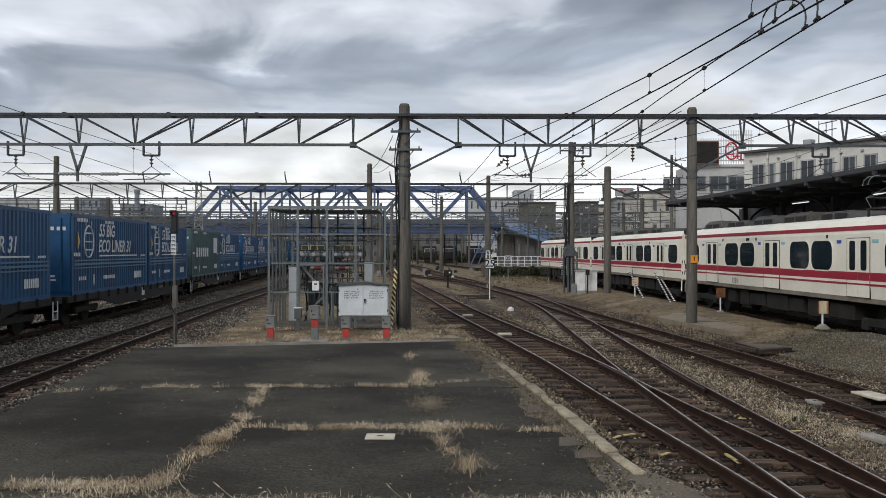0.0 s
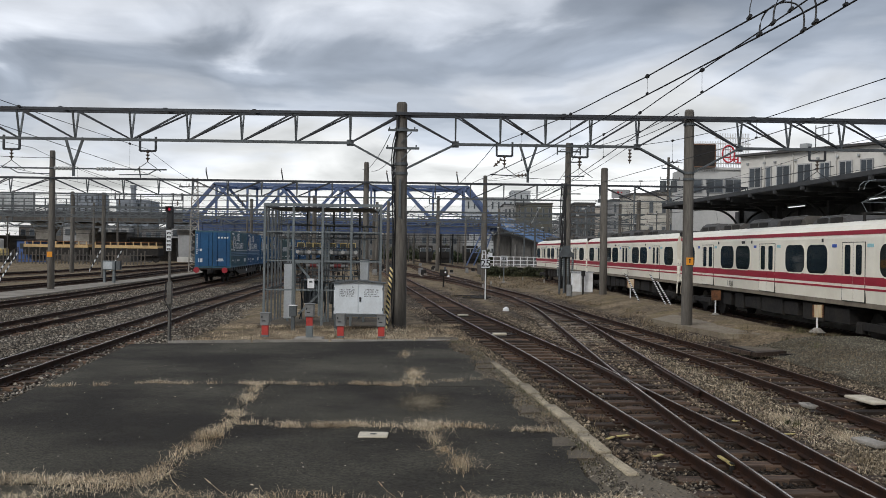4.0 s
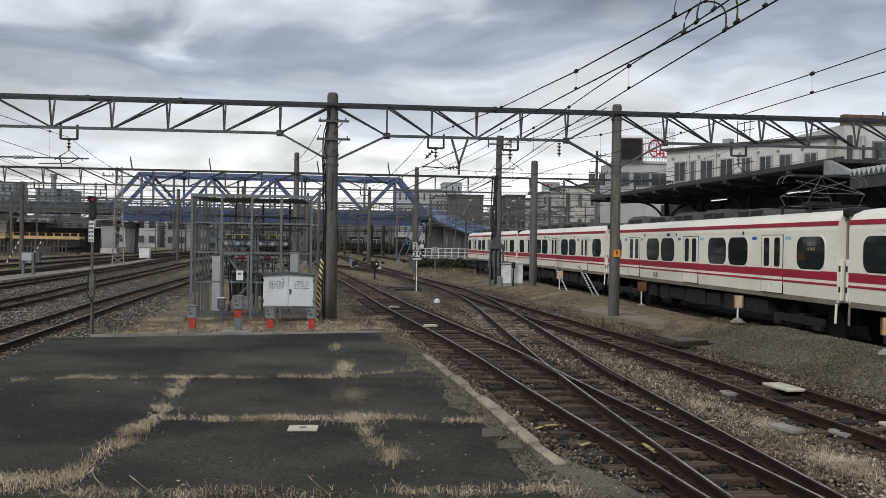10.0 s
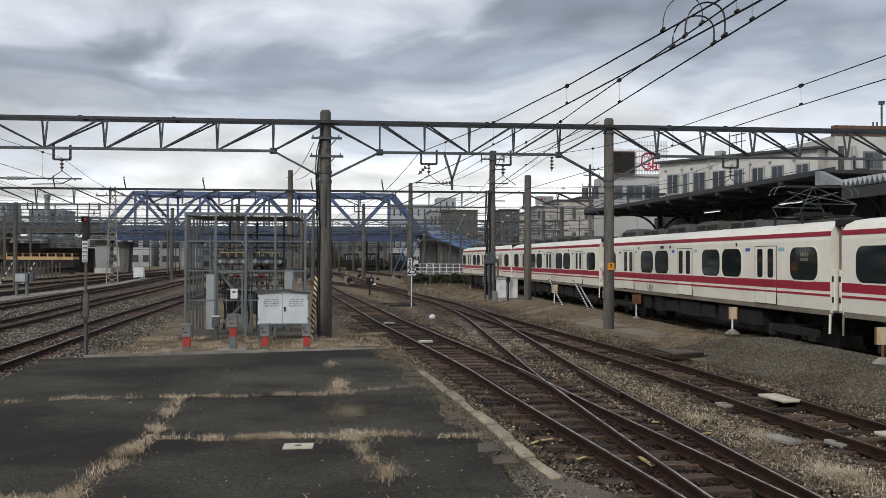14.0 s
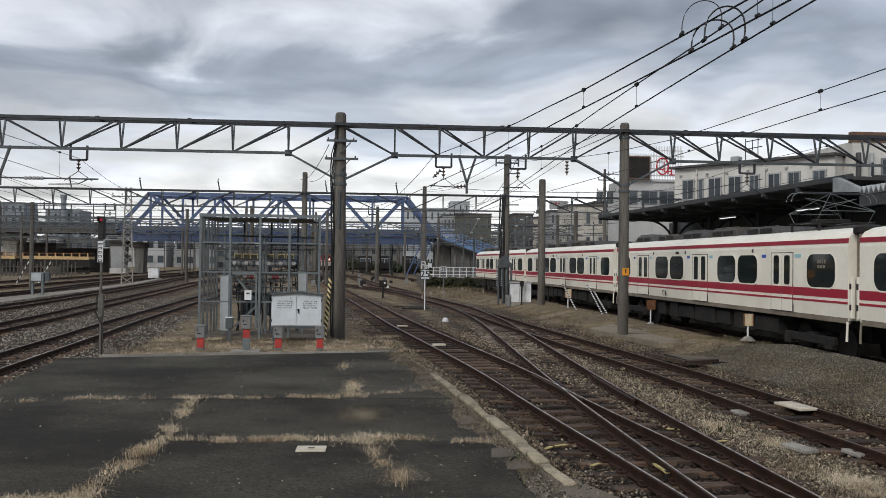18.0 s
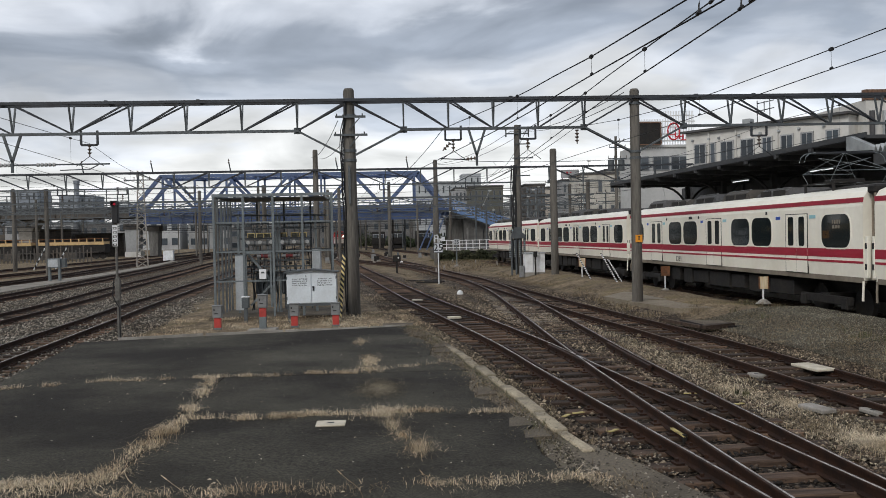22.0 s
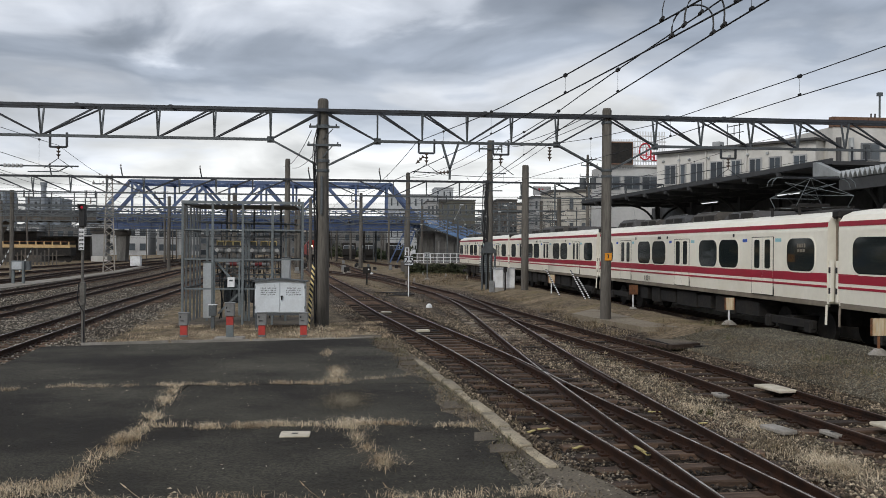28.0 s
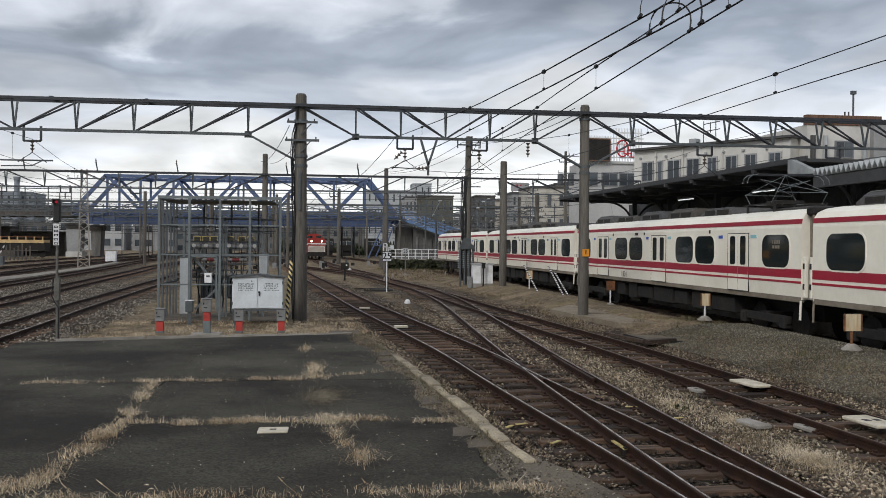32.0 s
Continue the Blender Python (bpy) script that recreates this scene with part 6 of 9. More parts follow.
def build_wagon():
    t = thing("flat_wagon", "dark steel container flat wagon with open bogies", "freight wagon", group="wagons of the freight train")
    ln = 18.5
    for s in (-1, 1):
        pts = [(-9.25, 1.0), (9.25, 1.0), (9.25, 0.80), (6.3, 0.80), (4.2, 0.46), (-4.2, 0.46), (-6.3, 0.80), (-9.25, 0.80)]
        part("side_sill", prism(bmesh.new(), pts, s * 1.22 - 0.04, s * 1.22 + 0.04, "x"), "under", t, "fish-bellied dark side sill")
        bm = bmesh.new()
        for y in np.arange(-8.7, 8.8, 1.15):
            box(bm, (s * 1.29, y, 0.93), (0.08, 0.07, 0.22))
        part("stake_pockets", bm, "under", t)
        part("step_ladder", bars([((s * 1.28, 8.5, 0.9), (s * 1.28, 8.5, 0.35)), ((s * 1.28, 8.85, 0.9), (s * 1.28, 8.85, 0.35)), ((s * 1.28, 8.5, 0.36), (s * 1.28, 8.85, 0.36)), ((s * 1.28, 8.5, 0.6), (s * 1.28, 8.85, 0.6))], 0.03), "marking", t)
    part("mark_plate", boxes(((1.265, -0.6, 0.78), (0.01, 0.4, 0.30))), "marking", t)
    part("stencil_bars", boxes(*[((1.266, 2.0 + 0.16 * i, 0.84), (0.008, 0.1, 0.09)) for i in range(5)]), "skirt", t)
    part("deck", boxes(((0, 0, 0.94), (2.4, ln, 0.10))), "under", t)
    part("centre_sill", boxes(((0, 0, 0.75), (0.5, ln, 0.35))), "under", t)
    for yb in (-6.7, 6.7):
        b = part("bogie", boxes(((0.95, yb, 0.50), (0.12, 2.3, 0.2)), ((-0.95, yb, 0.50), (0.12, 2.3, 0.2)), ((0, yb, 0.55), (2.0, 0.45, 0.3)), bevel=0.03), "under", t)
        for dy in (-0.95, 0.95):
            for x in (-0.57, 0.57):
                part("wheel", rod(bmesh.new(), (x - 0.065, yb + dy, 0.42), (x + 0.065, yb + dy, 0.42), 0.42, seg=20), "under", b)
            part("axle", rods([((-1.0, yb + dy, 0.42), (1.0, yb + dy, 0.42))], 0.07), "under", b)
    for y in (-9.3, 9.3):
        part("coupler", boxes(((0, y + (0.2 if y > 0 else -0.2), 0.78), (0.25, 0.5, 0.28)), bevel=0.03), "under", t)
    return t


def fresh(ob, m=None):
    return copy_thing(ob, m or Matrix())


def build_freight():
    blue = build_container("cont_blue", "blue ribbed freight container with white lettering")
    grey = build_container("cont_blue2", "faded grey-blue ribbed freight container with white lettering")
    green = build_container("cont_green", "teal grey freight container with white markings", text=False, band=False)
    part("panel_mark", boxes(((1.245, 2.8, 1.75), (0.01, 1.3, 0.9))), "marking", green, "pale panel mark")
    part("letter_bars", boxes(*[((1.245, -2.9 + 0.62 * i, 1.35), (0.01, 0.42, 0.5)) for i in range(6)]), "marking", green, "white letter bars")
    wag = build_wagon()
    moving = []
    order = [(grey, blue), (blue, blue), (green, blue), (blue, blue), (blue, grey), (blue, green), (blue, blue), (grey, blue), (blue, blue), (blue, green)]
    used = set()

    def one(ob):
        if ob.name in used:
            return fresh(ob)
        used.add(ob.name)
        return ob
    for i, pair in enumerate(order):
        moving.append((one(wag), 8.475 + 18.65 * i, 0.0))
        for c, off in zip(pair, (-4.275, 4.275)):
            moving.append((one(c), 8.475 + 18.65 * i + off, 0.99))
    # tail discs on the last wagon
    td = thing("tail_disc", "round red tail disc on the last wagon", "tail marker", group="tail discs")
    part("disc", rod(bmesh.new(), (0, -0.02, 0), (0, 0.02, 0), 0.2, seg=24), "red_disc", td)
    part("bracket", boxes(((0, 0.1, 0), (0.06, 0.2, 0.06))), "under", td)
    td2 = fresh(td)
    return moving, (td, td2)


FREIGHT, DISCS = build_freight()


def build_loco():
    t = thing("locomotive", "red diesel locomotive with lit headlamps and grey hood", "locomotive")
    ln, w = 14.2, 2.75
    # the front faces -y
    prof = [(-w / 2, 1.0), (-w / 2, 3.3), (-w / 2 + 0.35, 3.75), (-0.5, 3.95), (0.5, 3.95), (w / 2 - 0.35, 3.75), (w / 2, 3.3), (w / 2, 1.0)]
    low = [(-w / 2, 1.0), (-w / 2, 2.9), (-w / 2 + 0.25, 3.2), (w / 2 - 0.25, 3.2), (w / 2, 2.9), (w / 2, 1.0)]
    part("front_hood", prism(bmesh.new(), low, 0, 6.0), "loco_red", t)
    part("rear_hood", prism(bmesh.new(), low, 8.8, ln), "loco_red", t)
    cab = part("cab", prism(bmesh.new(), prof, 6.0, 8.8), "loco_red", t)
    part("cab_window", boxes(((-0.7, 5.98, 3.4), (0.8, 0.06, 0.45)), ((0.7, 5.98, 3.4), (0.8, 0.06, 0.45))), "dark_glass", cab)
    part("white_band", boxes(((0, -0.012, 2.36), (w + 0.03, 0.03, 0.16)), ((-w / 2 - 0.004, 3, 2.22), (0.02, 6, 0.10)), ((w / 2 + 0.004, 3, 2.22), (0.02, 6, 0.10))), "white_paint", t, "white waist band")
    part("grille", boxes(((0, -0.02, 1.6), (w - 0.3, 0.05, 0.95))), "wall_tan", t, "grey lower front")
    part("frame", boxes(((0, ln / 2, 0.85), (2.8, ln + 0.6, 0.35))), "under", t)
    part("buffer_beam", boxes(((0, -0.35, 0.8), (2.6, 0.2, 0.6))), "under", t)
    part("handrail", rods([((-1.2, -0.3, 1.0), (-1.2, -0.3, 1.9)), ((1.2, -0.3, 1.0), (1.2, -0.3, 1.9)), ((-1.2, -0.3, 1.9), (-0.5, -0.3, 1.9)), ((1.2, -0.3, 1.9), (0.5, -0.3, 1.9))], 0.03), "white_paint", t)
    for x in (-0.78, 0.78):
        h = part("headlamp", rod(bmesh.new(), (x, -0.10, 2.75), (x, 0.05, 2.75), 0.17, seg=16), "box_grey", t)
        part("lens", rod(bmesh.new(), (x, -0.13, 2.75), (x, -0.10, 2.75), 0.14, seg=16), "lamp_on", h, "lit headlamp lens")
    for yb in (2.6, ln - 2.6):
        b = part("bogie", boxes(((1.1, yb, 0.5), (0.14, 3.2, 0.3)), ((-1.1, yb, 0.5), (0.14, 3.2, 0.3))), "under", t)
        for dy in (-1.1, 1.1):
            for x in (-0.57, 0.57):
                part("wheel", rod(bmesh.new(), (x - 0.07, yb + dy, 0.43), (x + 0.07, yb + dy, 0.43), 0.43, seg=18), "under", b)
    return t


LOCO = build_loco()


# ---- blue truss bridge and its approaches ----
def build_bridge():
    t = thing("truss_bridge", "blue steel truss road bridge with walkway crossing the yard", "bridge")
    n = 10
    x0, x1 = -43.4, 9.7
    left = -41.2
    dx = (x1 - x0) / n
    zb, zt = 7.6, 13.35
    for y in (150.0, 158.0):
        part("top_chord", bars([((x0 + dx * 0.92, y, zt), (x1 - dx * 0.85, y, zt))], 0.5, 0.52), "bridge", t)
        part("bottom_chord", bars([((x0, y, zb), (x1, y, zb))], 0.5, 0.6), "bridge", t)
        for i in range(n + 1):
            xb = x0 + dx * i
            xt = min(max(xb, x0 + dx * 0.92), x1 - dx * 0.85)
            if i in (0, n):
                part("end_post", bars([((xb, y, zb), (x0 + dx * 0.95 if i == 0 else x1 - dx * 0.88, y, zt))], 0.5, 0.6), "bridge", t)
            else:
                part("upright", bars([((xt, y, zb), (xt, y, zt))], 0.32, 0.4), "bridge", t)
        for i in range(1, n - 1):
            a, b = x0 + dx * i, x0 + dx * (i + 1)
            up = i % 2 == 0
            part("diagonal", bars([((a, y, zb if up else zt), (b, y, zt if up else zb))], 0.34, 0.45), "bridge", t)
    for i in range(1, n):
        x = x0 + dx * i
        part("top_strut", bars([((x, 150.0, zt), (x, 158.0, zt))], 0.3, 0.4), "bridge", t)
        part("sway_brace", bars([((x, 150.0, zt - 0.3), (x + dx, 158.0, zt - 0.3)), ((x, 158.0, zt - 0.3), (x + dx, 150.0, zt - 0.3))] if i < n - 1 else [((x, 150.0, zt - 0.3), (x, 158.0, zt - 1.2))], 0.24), "bridge", t)
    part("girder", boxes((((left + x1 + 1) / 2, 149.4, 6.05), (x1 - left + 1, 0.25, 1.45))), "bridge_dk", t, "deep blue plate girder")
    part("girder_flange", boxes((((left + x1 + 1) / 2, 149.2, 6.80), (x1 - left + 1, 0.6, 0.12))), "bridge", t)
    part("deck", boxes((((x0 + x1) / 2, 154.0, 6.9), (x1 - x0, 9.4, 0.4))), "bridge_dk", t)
    for i in range(28):
        x = left + (x1 - left) * (i + 0.5) / 28
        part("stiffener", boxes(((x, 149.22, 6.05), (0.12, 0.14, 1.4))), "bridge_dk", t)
    # walkway railing on the near side
    for z in (7.3, 7.75, 8.2, 8.6):
        part("handrail", bars([((x0, 148.8, z), (x1, 148.8, z))], 0.09), "bridge", t)
    for i in range(54):
        x = x0 + (x1 - x0) * i / 53
        part("railing_post", bars([((x, 148.8, 6.7), (x, 148.8, 8.6))], 0.09), "bridge", t)
    # bracing hung below the walkway
    for i in range(13):
        x = x0 + (x1 - x0) * i / 13
        part("hanger_brace", bars([((x, 148.7, 6.7), (x + 2.0, 148.7, 7.6)), ((x + 2.0, 148.7, 7.6), (x + 4.0, 148.7, 6.7))], 0.10), "galv", t)
    # stair ramp going down at the near end
    # stairs wear the lighter blue that has sunlight in its colour
    s = thing("bridge_stairs", "blue steel stair ramp with railings leading off the bridge", "stairs")
    lo, hi = Vector((10.0, 147.5, 7.0)), Vector((20.6, 146.0, 3.0))
    for dy in (0.0, 2.2):
        off = Vector((0, dy, 0))
        part("stringer", bars([(lo + off, hi + off)], 0.2, 0.55), "bridge_sunlit", s)
        for dz in (0.75, 1.25, 1.75):
            up = Vector((0, dy - 0.1, dz))
            part("handrail", bars([(lo + up, hi + up)], 0.09), "bridge_sunlit", s)
        for i in range(15):
            p = lo.lerp(hi, i / 14) + Vector((0, dy - 0.1, 0))
            part("railing_post", bars([(p, p + Vector((0, 0, 1.75)))], 0.08), "bridge_sunlit", s)
    for i in range(24):
        p = lo.lerp(hi, (i + 0.5) / 24) + Vector((0, 1.1, 0.15))
        part("tread", boxes((p, (0.45, 2.1, 0.06))), "bridge_sunlit", s)
    part("landing", boxes(((9.3, 148.0, 6.9), (2.6, 3.0, 0.35))), "bridge_dk", s)
    for xa, xb in ((4.9, 8.0), (6.1, 9.0), (7.2, 9.6)):
        part("prop", bars([((xa, 147.5, 0), (xb, 147.8, 6.8))], 0.2), "bridge", s)
    part("prop_tie", bars([((5.9, 147.4, 2.2), (8.2, 147.4, 2.2)), ((6.9, 147.4, 4.4), (8.9, 147.4, 4.4)), ((5.9, 147.4, 2.2), (8.9, 147.4, 4.4))], 0.12), "bridge", s)
    for i, (x, y, w, d, h) in enumerate(((-43.5, 151.5, 2.4, 2.4, 4.7), (-40.2, 152.5, 1.7, 2.4, 4.4), (11.3, 154, 2.7, 6.0, 5.6))):
        p = thing("bridge_pier", "stained grey concrete bridge pier", "bridge pier", pose(x, y, -0.15), "bridge piers")
        bm = bmesh.new()
        prism(bm, [(-w / 2 + 0.2, 0), (-w / 2, h), (w / 2, h), (w / 2 - 0.2, 0)], -d / 2, d / 2)
        # second shaft's darker concrete includes the shade that it stands in
        part("shaft", bm, "wall_grey" if i == 0 else "dim_concrete", p)
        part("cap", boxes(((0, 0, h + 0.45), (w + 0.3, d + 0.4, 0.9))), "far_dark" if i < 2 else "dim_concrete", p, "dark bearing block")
        if i == 0:
            part("footing", boxes(((0.1, 0, 0.35), (w + 0.2, d + 0.3, 1.1))), "wall_white", p, "pale painted pier foot")
    w = thing("ramp_wall", "dark stained concrete wall under the stair ramp", "retaining wall", pose(12.7, 149.5, -0.15))
    bm = bmesh.new()
    prism(bm, [(0, 0), (0, 5.6), (5.2, 3.9), (7.5, 3.0), (7.5, 0)], 0, 3.0)
    part("wall_face", bm, "wall_dim", w)
    for k in range(6):
        part("buttress", boxes(((0.6 + k * 1.25, -0.12, 1.9 - 0.1 * k), (0.3, 0.25, 3.8 - 0.2 * k))), "wall_dim", w)


build_bridge()


def build_viaduct():
    t = thing("viaduct", "grey concrete elevated road with fences on round piers", "viaduct")
    x0, x1 = -150.0, -43.6
    # girder colour holds the shade under the road deck
    part("deck_girder", boxes((((x0 + x1) / 2, 154, 7.0), (x1 - x0, 9.0, 1.0))), "far_dark", t, "steel deck girder with the road's underside shade in its colour")
    part("parapet", boxes((((x0 + x1) / 2, 149.4, 7.9), (x1 - x0, 0.25, 0.9))), "steel_dark", t)
    for z in (8.6, 9.2, 9.8, 10.4, 11.0):
        part("fence_rail", bars([((x0, 149.3, z), (x1, 149.3, z))], 0.12), "galv_dark", t)
    for i in range(60):
        x = x0 + (x1 - x0) * i / 59
        part("fence_post", bars([((x, 149.3, 7.4), (x, 149.3, 11.2 if i % 2 else 10.3))], 0.14), "galv_dark", t)
    part("noise_barrier", boxes(((-110, 152.0, 10.0), (80, 0.1, 3.0))), "sheet", t, "pale translucent noise barrier")
    for i in range(22):
        x = -150 + i * 3.8
        part("barrier_post", boxes(((x, 151.9, 10.0), (0.15, 0.2, 3.2))), "galv_dark", t)
    for i in range(14):
        x = -98 + i * 4.0
        part("under_brace", bars([((x, 149.2, 6.6), (x + 2, 149.2, 5.6)), ((x + 2, 149.2, 5.6), (x + 4, 149.2, 6.6)), ((x, 149.2, 5.6), (x + 4, 149.2, 5.6))], 0.16), "galv_dark", t)
    for x in (-120, -88, -68.5, -61.5):
        p = thing("viaduct_pier", "grey concrete viaduct pier with a flared head", "bridge pier", pose(x, 153, -0.15), "viaduct piers")
        bm = bmesh.new()
        prism(bm, [(-1.1, 0), (-1.1, 4.6), (-2.2, 6.5), (2.2, 6.5), (1.1, 4.6), (1.1, 0)], -1.5, 1.5)
        part("shaft", bm, "concrete", p)
    v = thing("elevated_road", "distant grey elevated road behind the trains", "viaduct")
    part("deck", boxes(((75, 235, 9.2), (110, 8, 0.9))), "wall_grey", v)
    part("parapet", boxes(((75, 230.8, 10.3), (110, 0.3, 1.2))), "wall_grey", v)
    for i in range(40):
        part("railing_post", boxes(((21 + i * 2.75, 230.6, 11.2), (0.16, 0.16, 0.9))), "galv_dark", v)
    part("handrail", boxes(((75, 230.6, 11.6), (110, 0.12, 0.12))), "galv_dark", v)
    for x in (30, 52, 74, 96, 118):
        part("pier", boxes(((x, 235, 4.3), (2.2, 3, 9.2))), "wall_grey", v)


build_viaduct()


# ---- platform, canopy and buildings beside the standing train ----
def build_platform():
    t = thing("station_platform", "concrete station platform behind the standing train", "platform", kind="structure")
    edge = [(14.75, -5.0), (14.35, 20.0), (13.95, 40.0), (13.1, 59.0), (12.2, 70.0)]
    bm = bmesh.new()
    prism(bm, edge + [(21.5, 70.0), (26.0, -5.0)], -0.15, 1.02, "z")
    part("deck", bm, "concrete", t)
    c = thing("platform_canopy", "dark steel platform roof with strip lights underneath", "platform canopy")
    P = Path([(15.6, 27.9), (15.2, 36.0), (14.55, 46.0), (14.0, 54.6)])
    bm = bmesh.new()
    prism(bm, [(15.62, 27.9), (15.2, 36), (14.55, 46), (13.98, 54.6), (23.5, 57.0), (26.2, 27.9)], 5.30, 5.42, "z")
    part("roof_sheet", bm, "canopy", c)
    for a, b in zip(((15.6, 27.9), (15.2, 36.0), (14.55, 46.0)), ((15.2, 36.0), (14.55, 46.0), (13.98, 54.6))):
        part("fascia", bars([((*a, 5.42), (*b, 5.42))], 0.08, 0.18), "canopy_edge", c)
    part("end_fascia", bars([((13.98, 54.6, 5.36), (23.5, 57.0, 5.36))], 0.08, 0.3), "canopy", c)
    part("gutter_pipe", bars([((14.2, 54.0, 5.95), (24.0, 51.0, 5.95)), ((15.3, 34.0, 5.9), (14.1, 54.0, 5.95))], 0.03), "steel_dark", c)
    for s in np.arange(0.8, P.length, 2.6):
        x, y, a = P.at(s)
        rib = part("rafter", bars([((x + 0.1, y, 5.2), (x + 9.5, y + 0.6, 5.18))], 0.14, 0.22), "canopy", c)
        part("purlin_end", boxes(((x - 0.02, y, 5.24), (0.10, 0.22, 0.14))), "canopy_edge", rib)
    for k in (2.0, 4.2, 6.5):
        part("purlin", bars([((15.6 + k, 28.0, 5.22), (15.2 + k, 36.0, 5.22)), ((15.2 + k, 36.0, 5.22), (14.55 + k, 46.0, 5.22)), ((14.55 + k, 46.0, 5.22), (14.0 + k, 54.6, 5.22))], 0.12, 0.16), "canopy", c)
    for s in (3.5, 9.0, 14.5, 20.0, 25.0):
        x, y, a = P.at(s)
        col = part("column", boxes(((x + 4.2, y, 3.1), (0.25, 0.25, 4.3))), "canopy", c, "dark steel column with curved brackets")
        for d in (-1, 1):
            pts = [(x + 4.2 + d * (0.1 + 1.7 * (1 - math.cos(u))), y, 3.6 + 1.55 * math.sin(u)) for u in np.linspace(0, 1.45, 8)]
            part("bracket", tube(pts, 0.07, 6), "canopy", col)
    for y, x in ((31.0, 18.6), (36.2, 18.3), (43.5, 17.8)):
        lamp = thing("strip_light", "lit white strip light under the platform roof", "ceiling light", pose(x, y, 4.85, 0, 0, 3), "platform strip lights")
        part("fitting", boxes(((0, 0, 0.06), (0.16, 1.8, 0.07))), "galv", lamp)
        part("tube", boxes(((0, 0, 0), (0.07, 1.7, 0.04))), "tube", lamp)
    # nearer canopy with a corrugated edge
    k = thing("corrugated_canopy", "platform roof with a corrugated pale edge", "platform canopy")
    bm = bmesh.new()
    n = 168
    lo, hi = [], []
    for i in range(n + 1):
        y = 26.7 - i * 0.13
        z = 4.84 + (0.10 if i % 2 else -0.10)
        lo.append((y, z - 0.03))
        hi.append((y, z + 0.03))
    for (ya, za), (yb, zb2), (_, zc), (_, zd) in zip(lo, lo[1:], hi, hi[1:]):
        a = [bm.verts.new(p) for p in ((15.15, ya, za), (15.15, yb, zb2), (15.15, yb, zd), (15.15, ya, zc))]
        b = [bm.verts.new(p) for p in ((25.5, ya, za + 0.5), (25.5, yb, zb2 + 0.5), (25.5, yb, zd + 0.5), (25.5, ya, zc + 0.5))]
        bm.faces.new(a)
        bm.faces.new((a[3], a[2], b[2], b[3]))
        bm.faces.new((a[1], a[0], b[0], b[1]))
    part("roof_sheet", bm, "sheet", k)
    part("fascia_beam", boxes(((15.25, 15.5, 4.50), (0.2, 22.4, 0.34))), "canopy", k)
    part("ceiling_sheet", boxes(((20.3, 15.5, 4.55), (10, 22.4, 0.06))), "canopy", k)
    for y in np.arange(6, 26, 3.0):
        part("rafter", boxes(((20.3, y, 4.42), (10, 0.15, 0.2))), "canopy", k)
    for y in (8, 14, 20, 25.5):
        part("column", boxes(((19.2, y, 2.8), (0.25, 0.25, 3.6))), "canopy", k)
    bm = bmesh.new()
    prism(bm, [(26.6, 4.80), (28.6, 4.95), (28.6, 5.42), (28.4, 5.42)], 15.3, 15.5, "x")
    part("end_gable", bm, "sheet", k, "pale sheet metal end piece")
    # added wall, dark to give the shade beneath the platform roof
    w = thing("platform_wall", "added dark wall standing for the shade under the platform roof", "wall", kind="structure")
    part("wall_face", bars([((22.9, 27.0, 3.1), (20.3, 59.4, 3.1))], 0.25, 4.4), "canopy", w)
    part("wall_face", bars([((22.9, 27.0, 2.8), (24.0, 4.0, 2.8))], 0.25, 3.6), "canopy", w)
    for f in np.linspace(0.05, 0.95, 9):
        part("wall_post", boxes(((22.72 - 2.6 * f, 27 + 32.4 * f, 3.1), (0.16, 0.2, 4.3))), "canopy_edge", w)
    lamp = thing("strip_light", "lit yellowish strip light under the platform roof", "ceiling light", pose(17.2, 22.2, 4.25, 0, 0, 2), "platform strip lights")
    part("fitting", boxes(((0, 0, 0.06), (0.16, 1.8, 0.07))), "galv", lamp)
    part("tube", boxes(((0, 0, 0), (0.07, 1.7, 0.04))), "tube", lamp)


build_platform()


def window_unit(parent, c, w, h, yaw, panes=2, frame_mat="win_frame"):
    """A framed window set into a wall, facing local -y turned by yaw."""
    wn = part("window", boxes(((0, -0.03, 0), (w + 0.12, 0.10, h + 0.12))), frame_mat, parent)
    wn.matrix_basis = pose(*c, 0, 0, yaw)
    for i in range(panes):
        pw = w / panes
        o = part("pane", boxes((((i + 0.5) * pw - w / 2, -0.085, 0), (pw - 0.06, 0.02, h - 0.06))), "win", wn)
    return wn


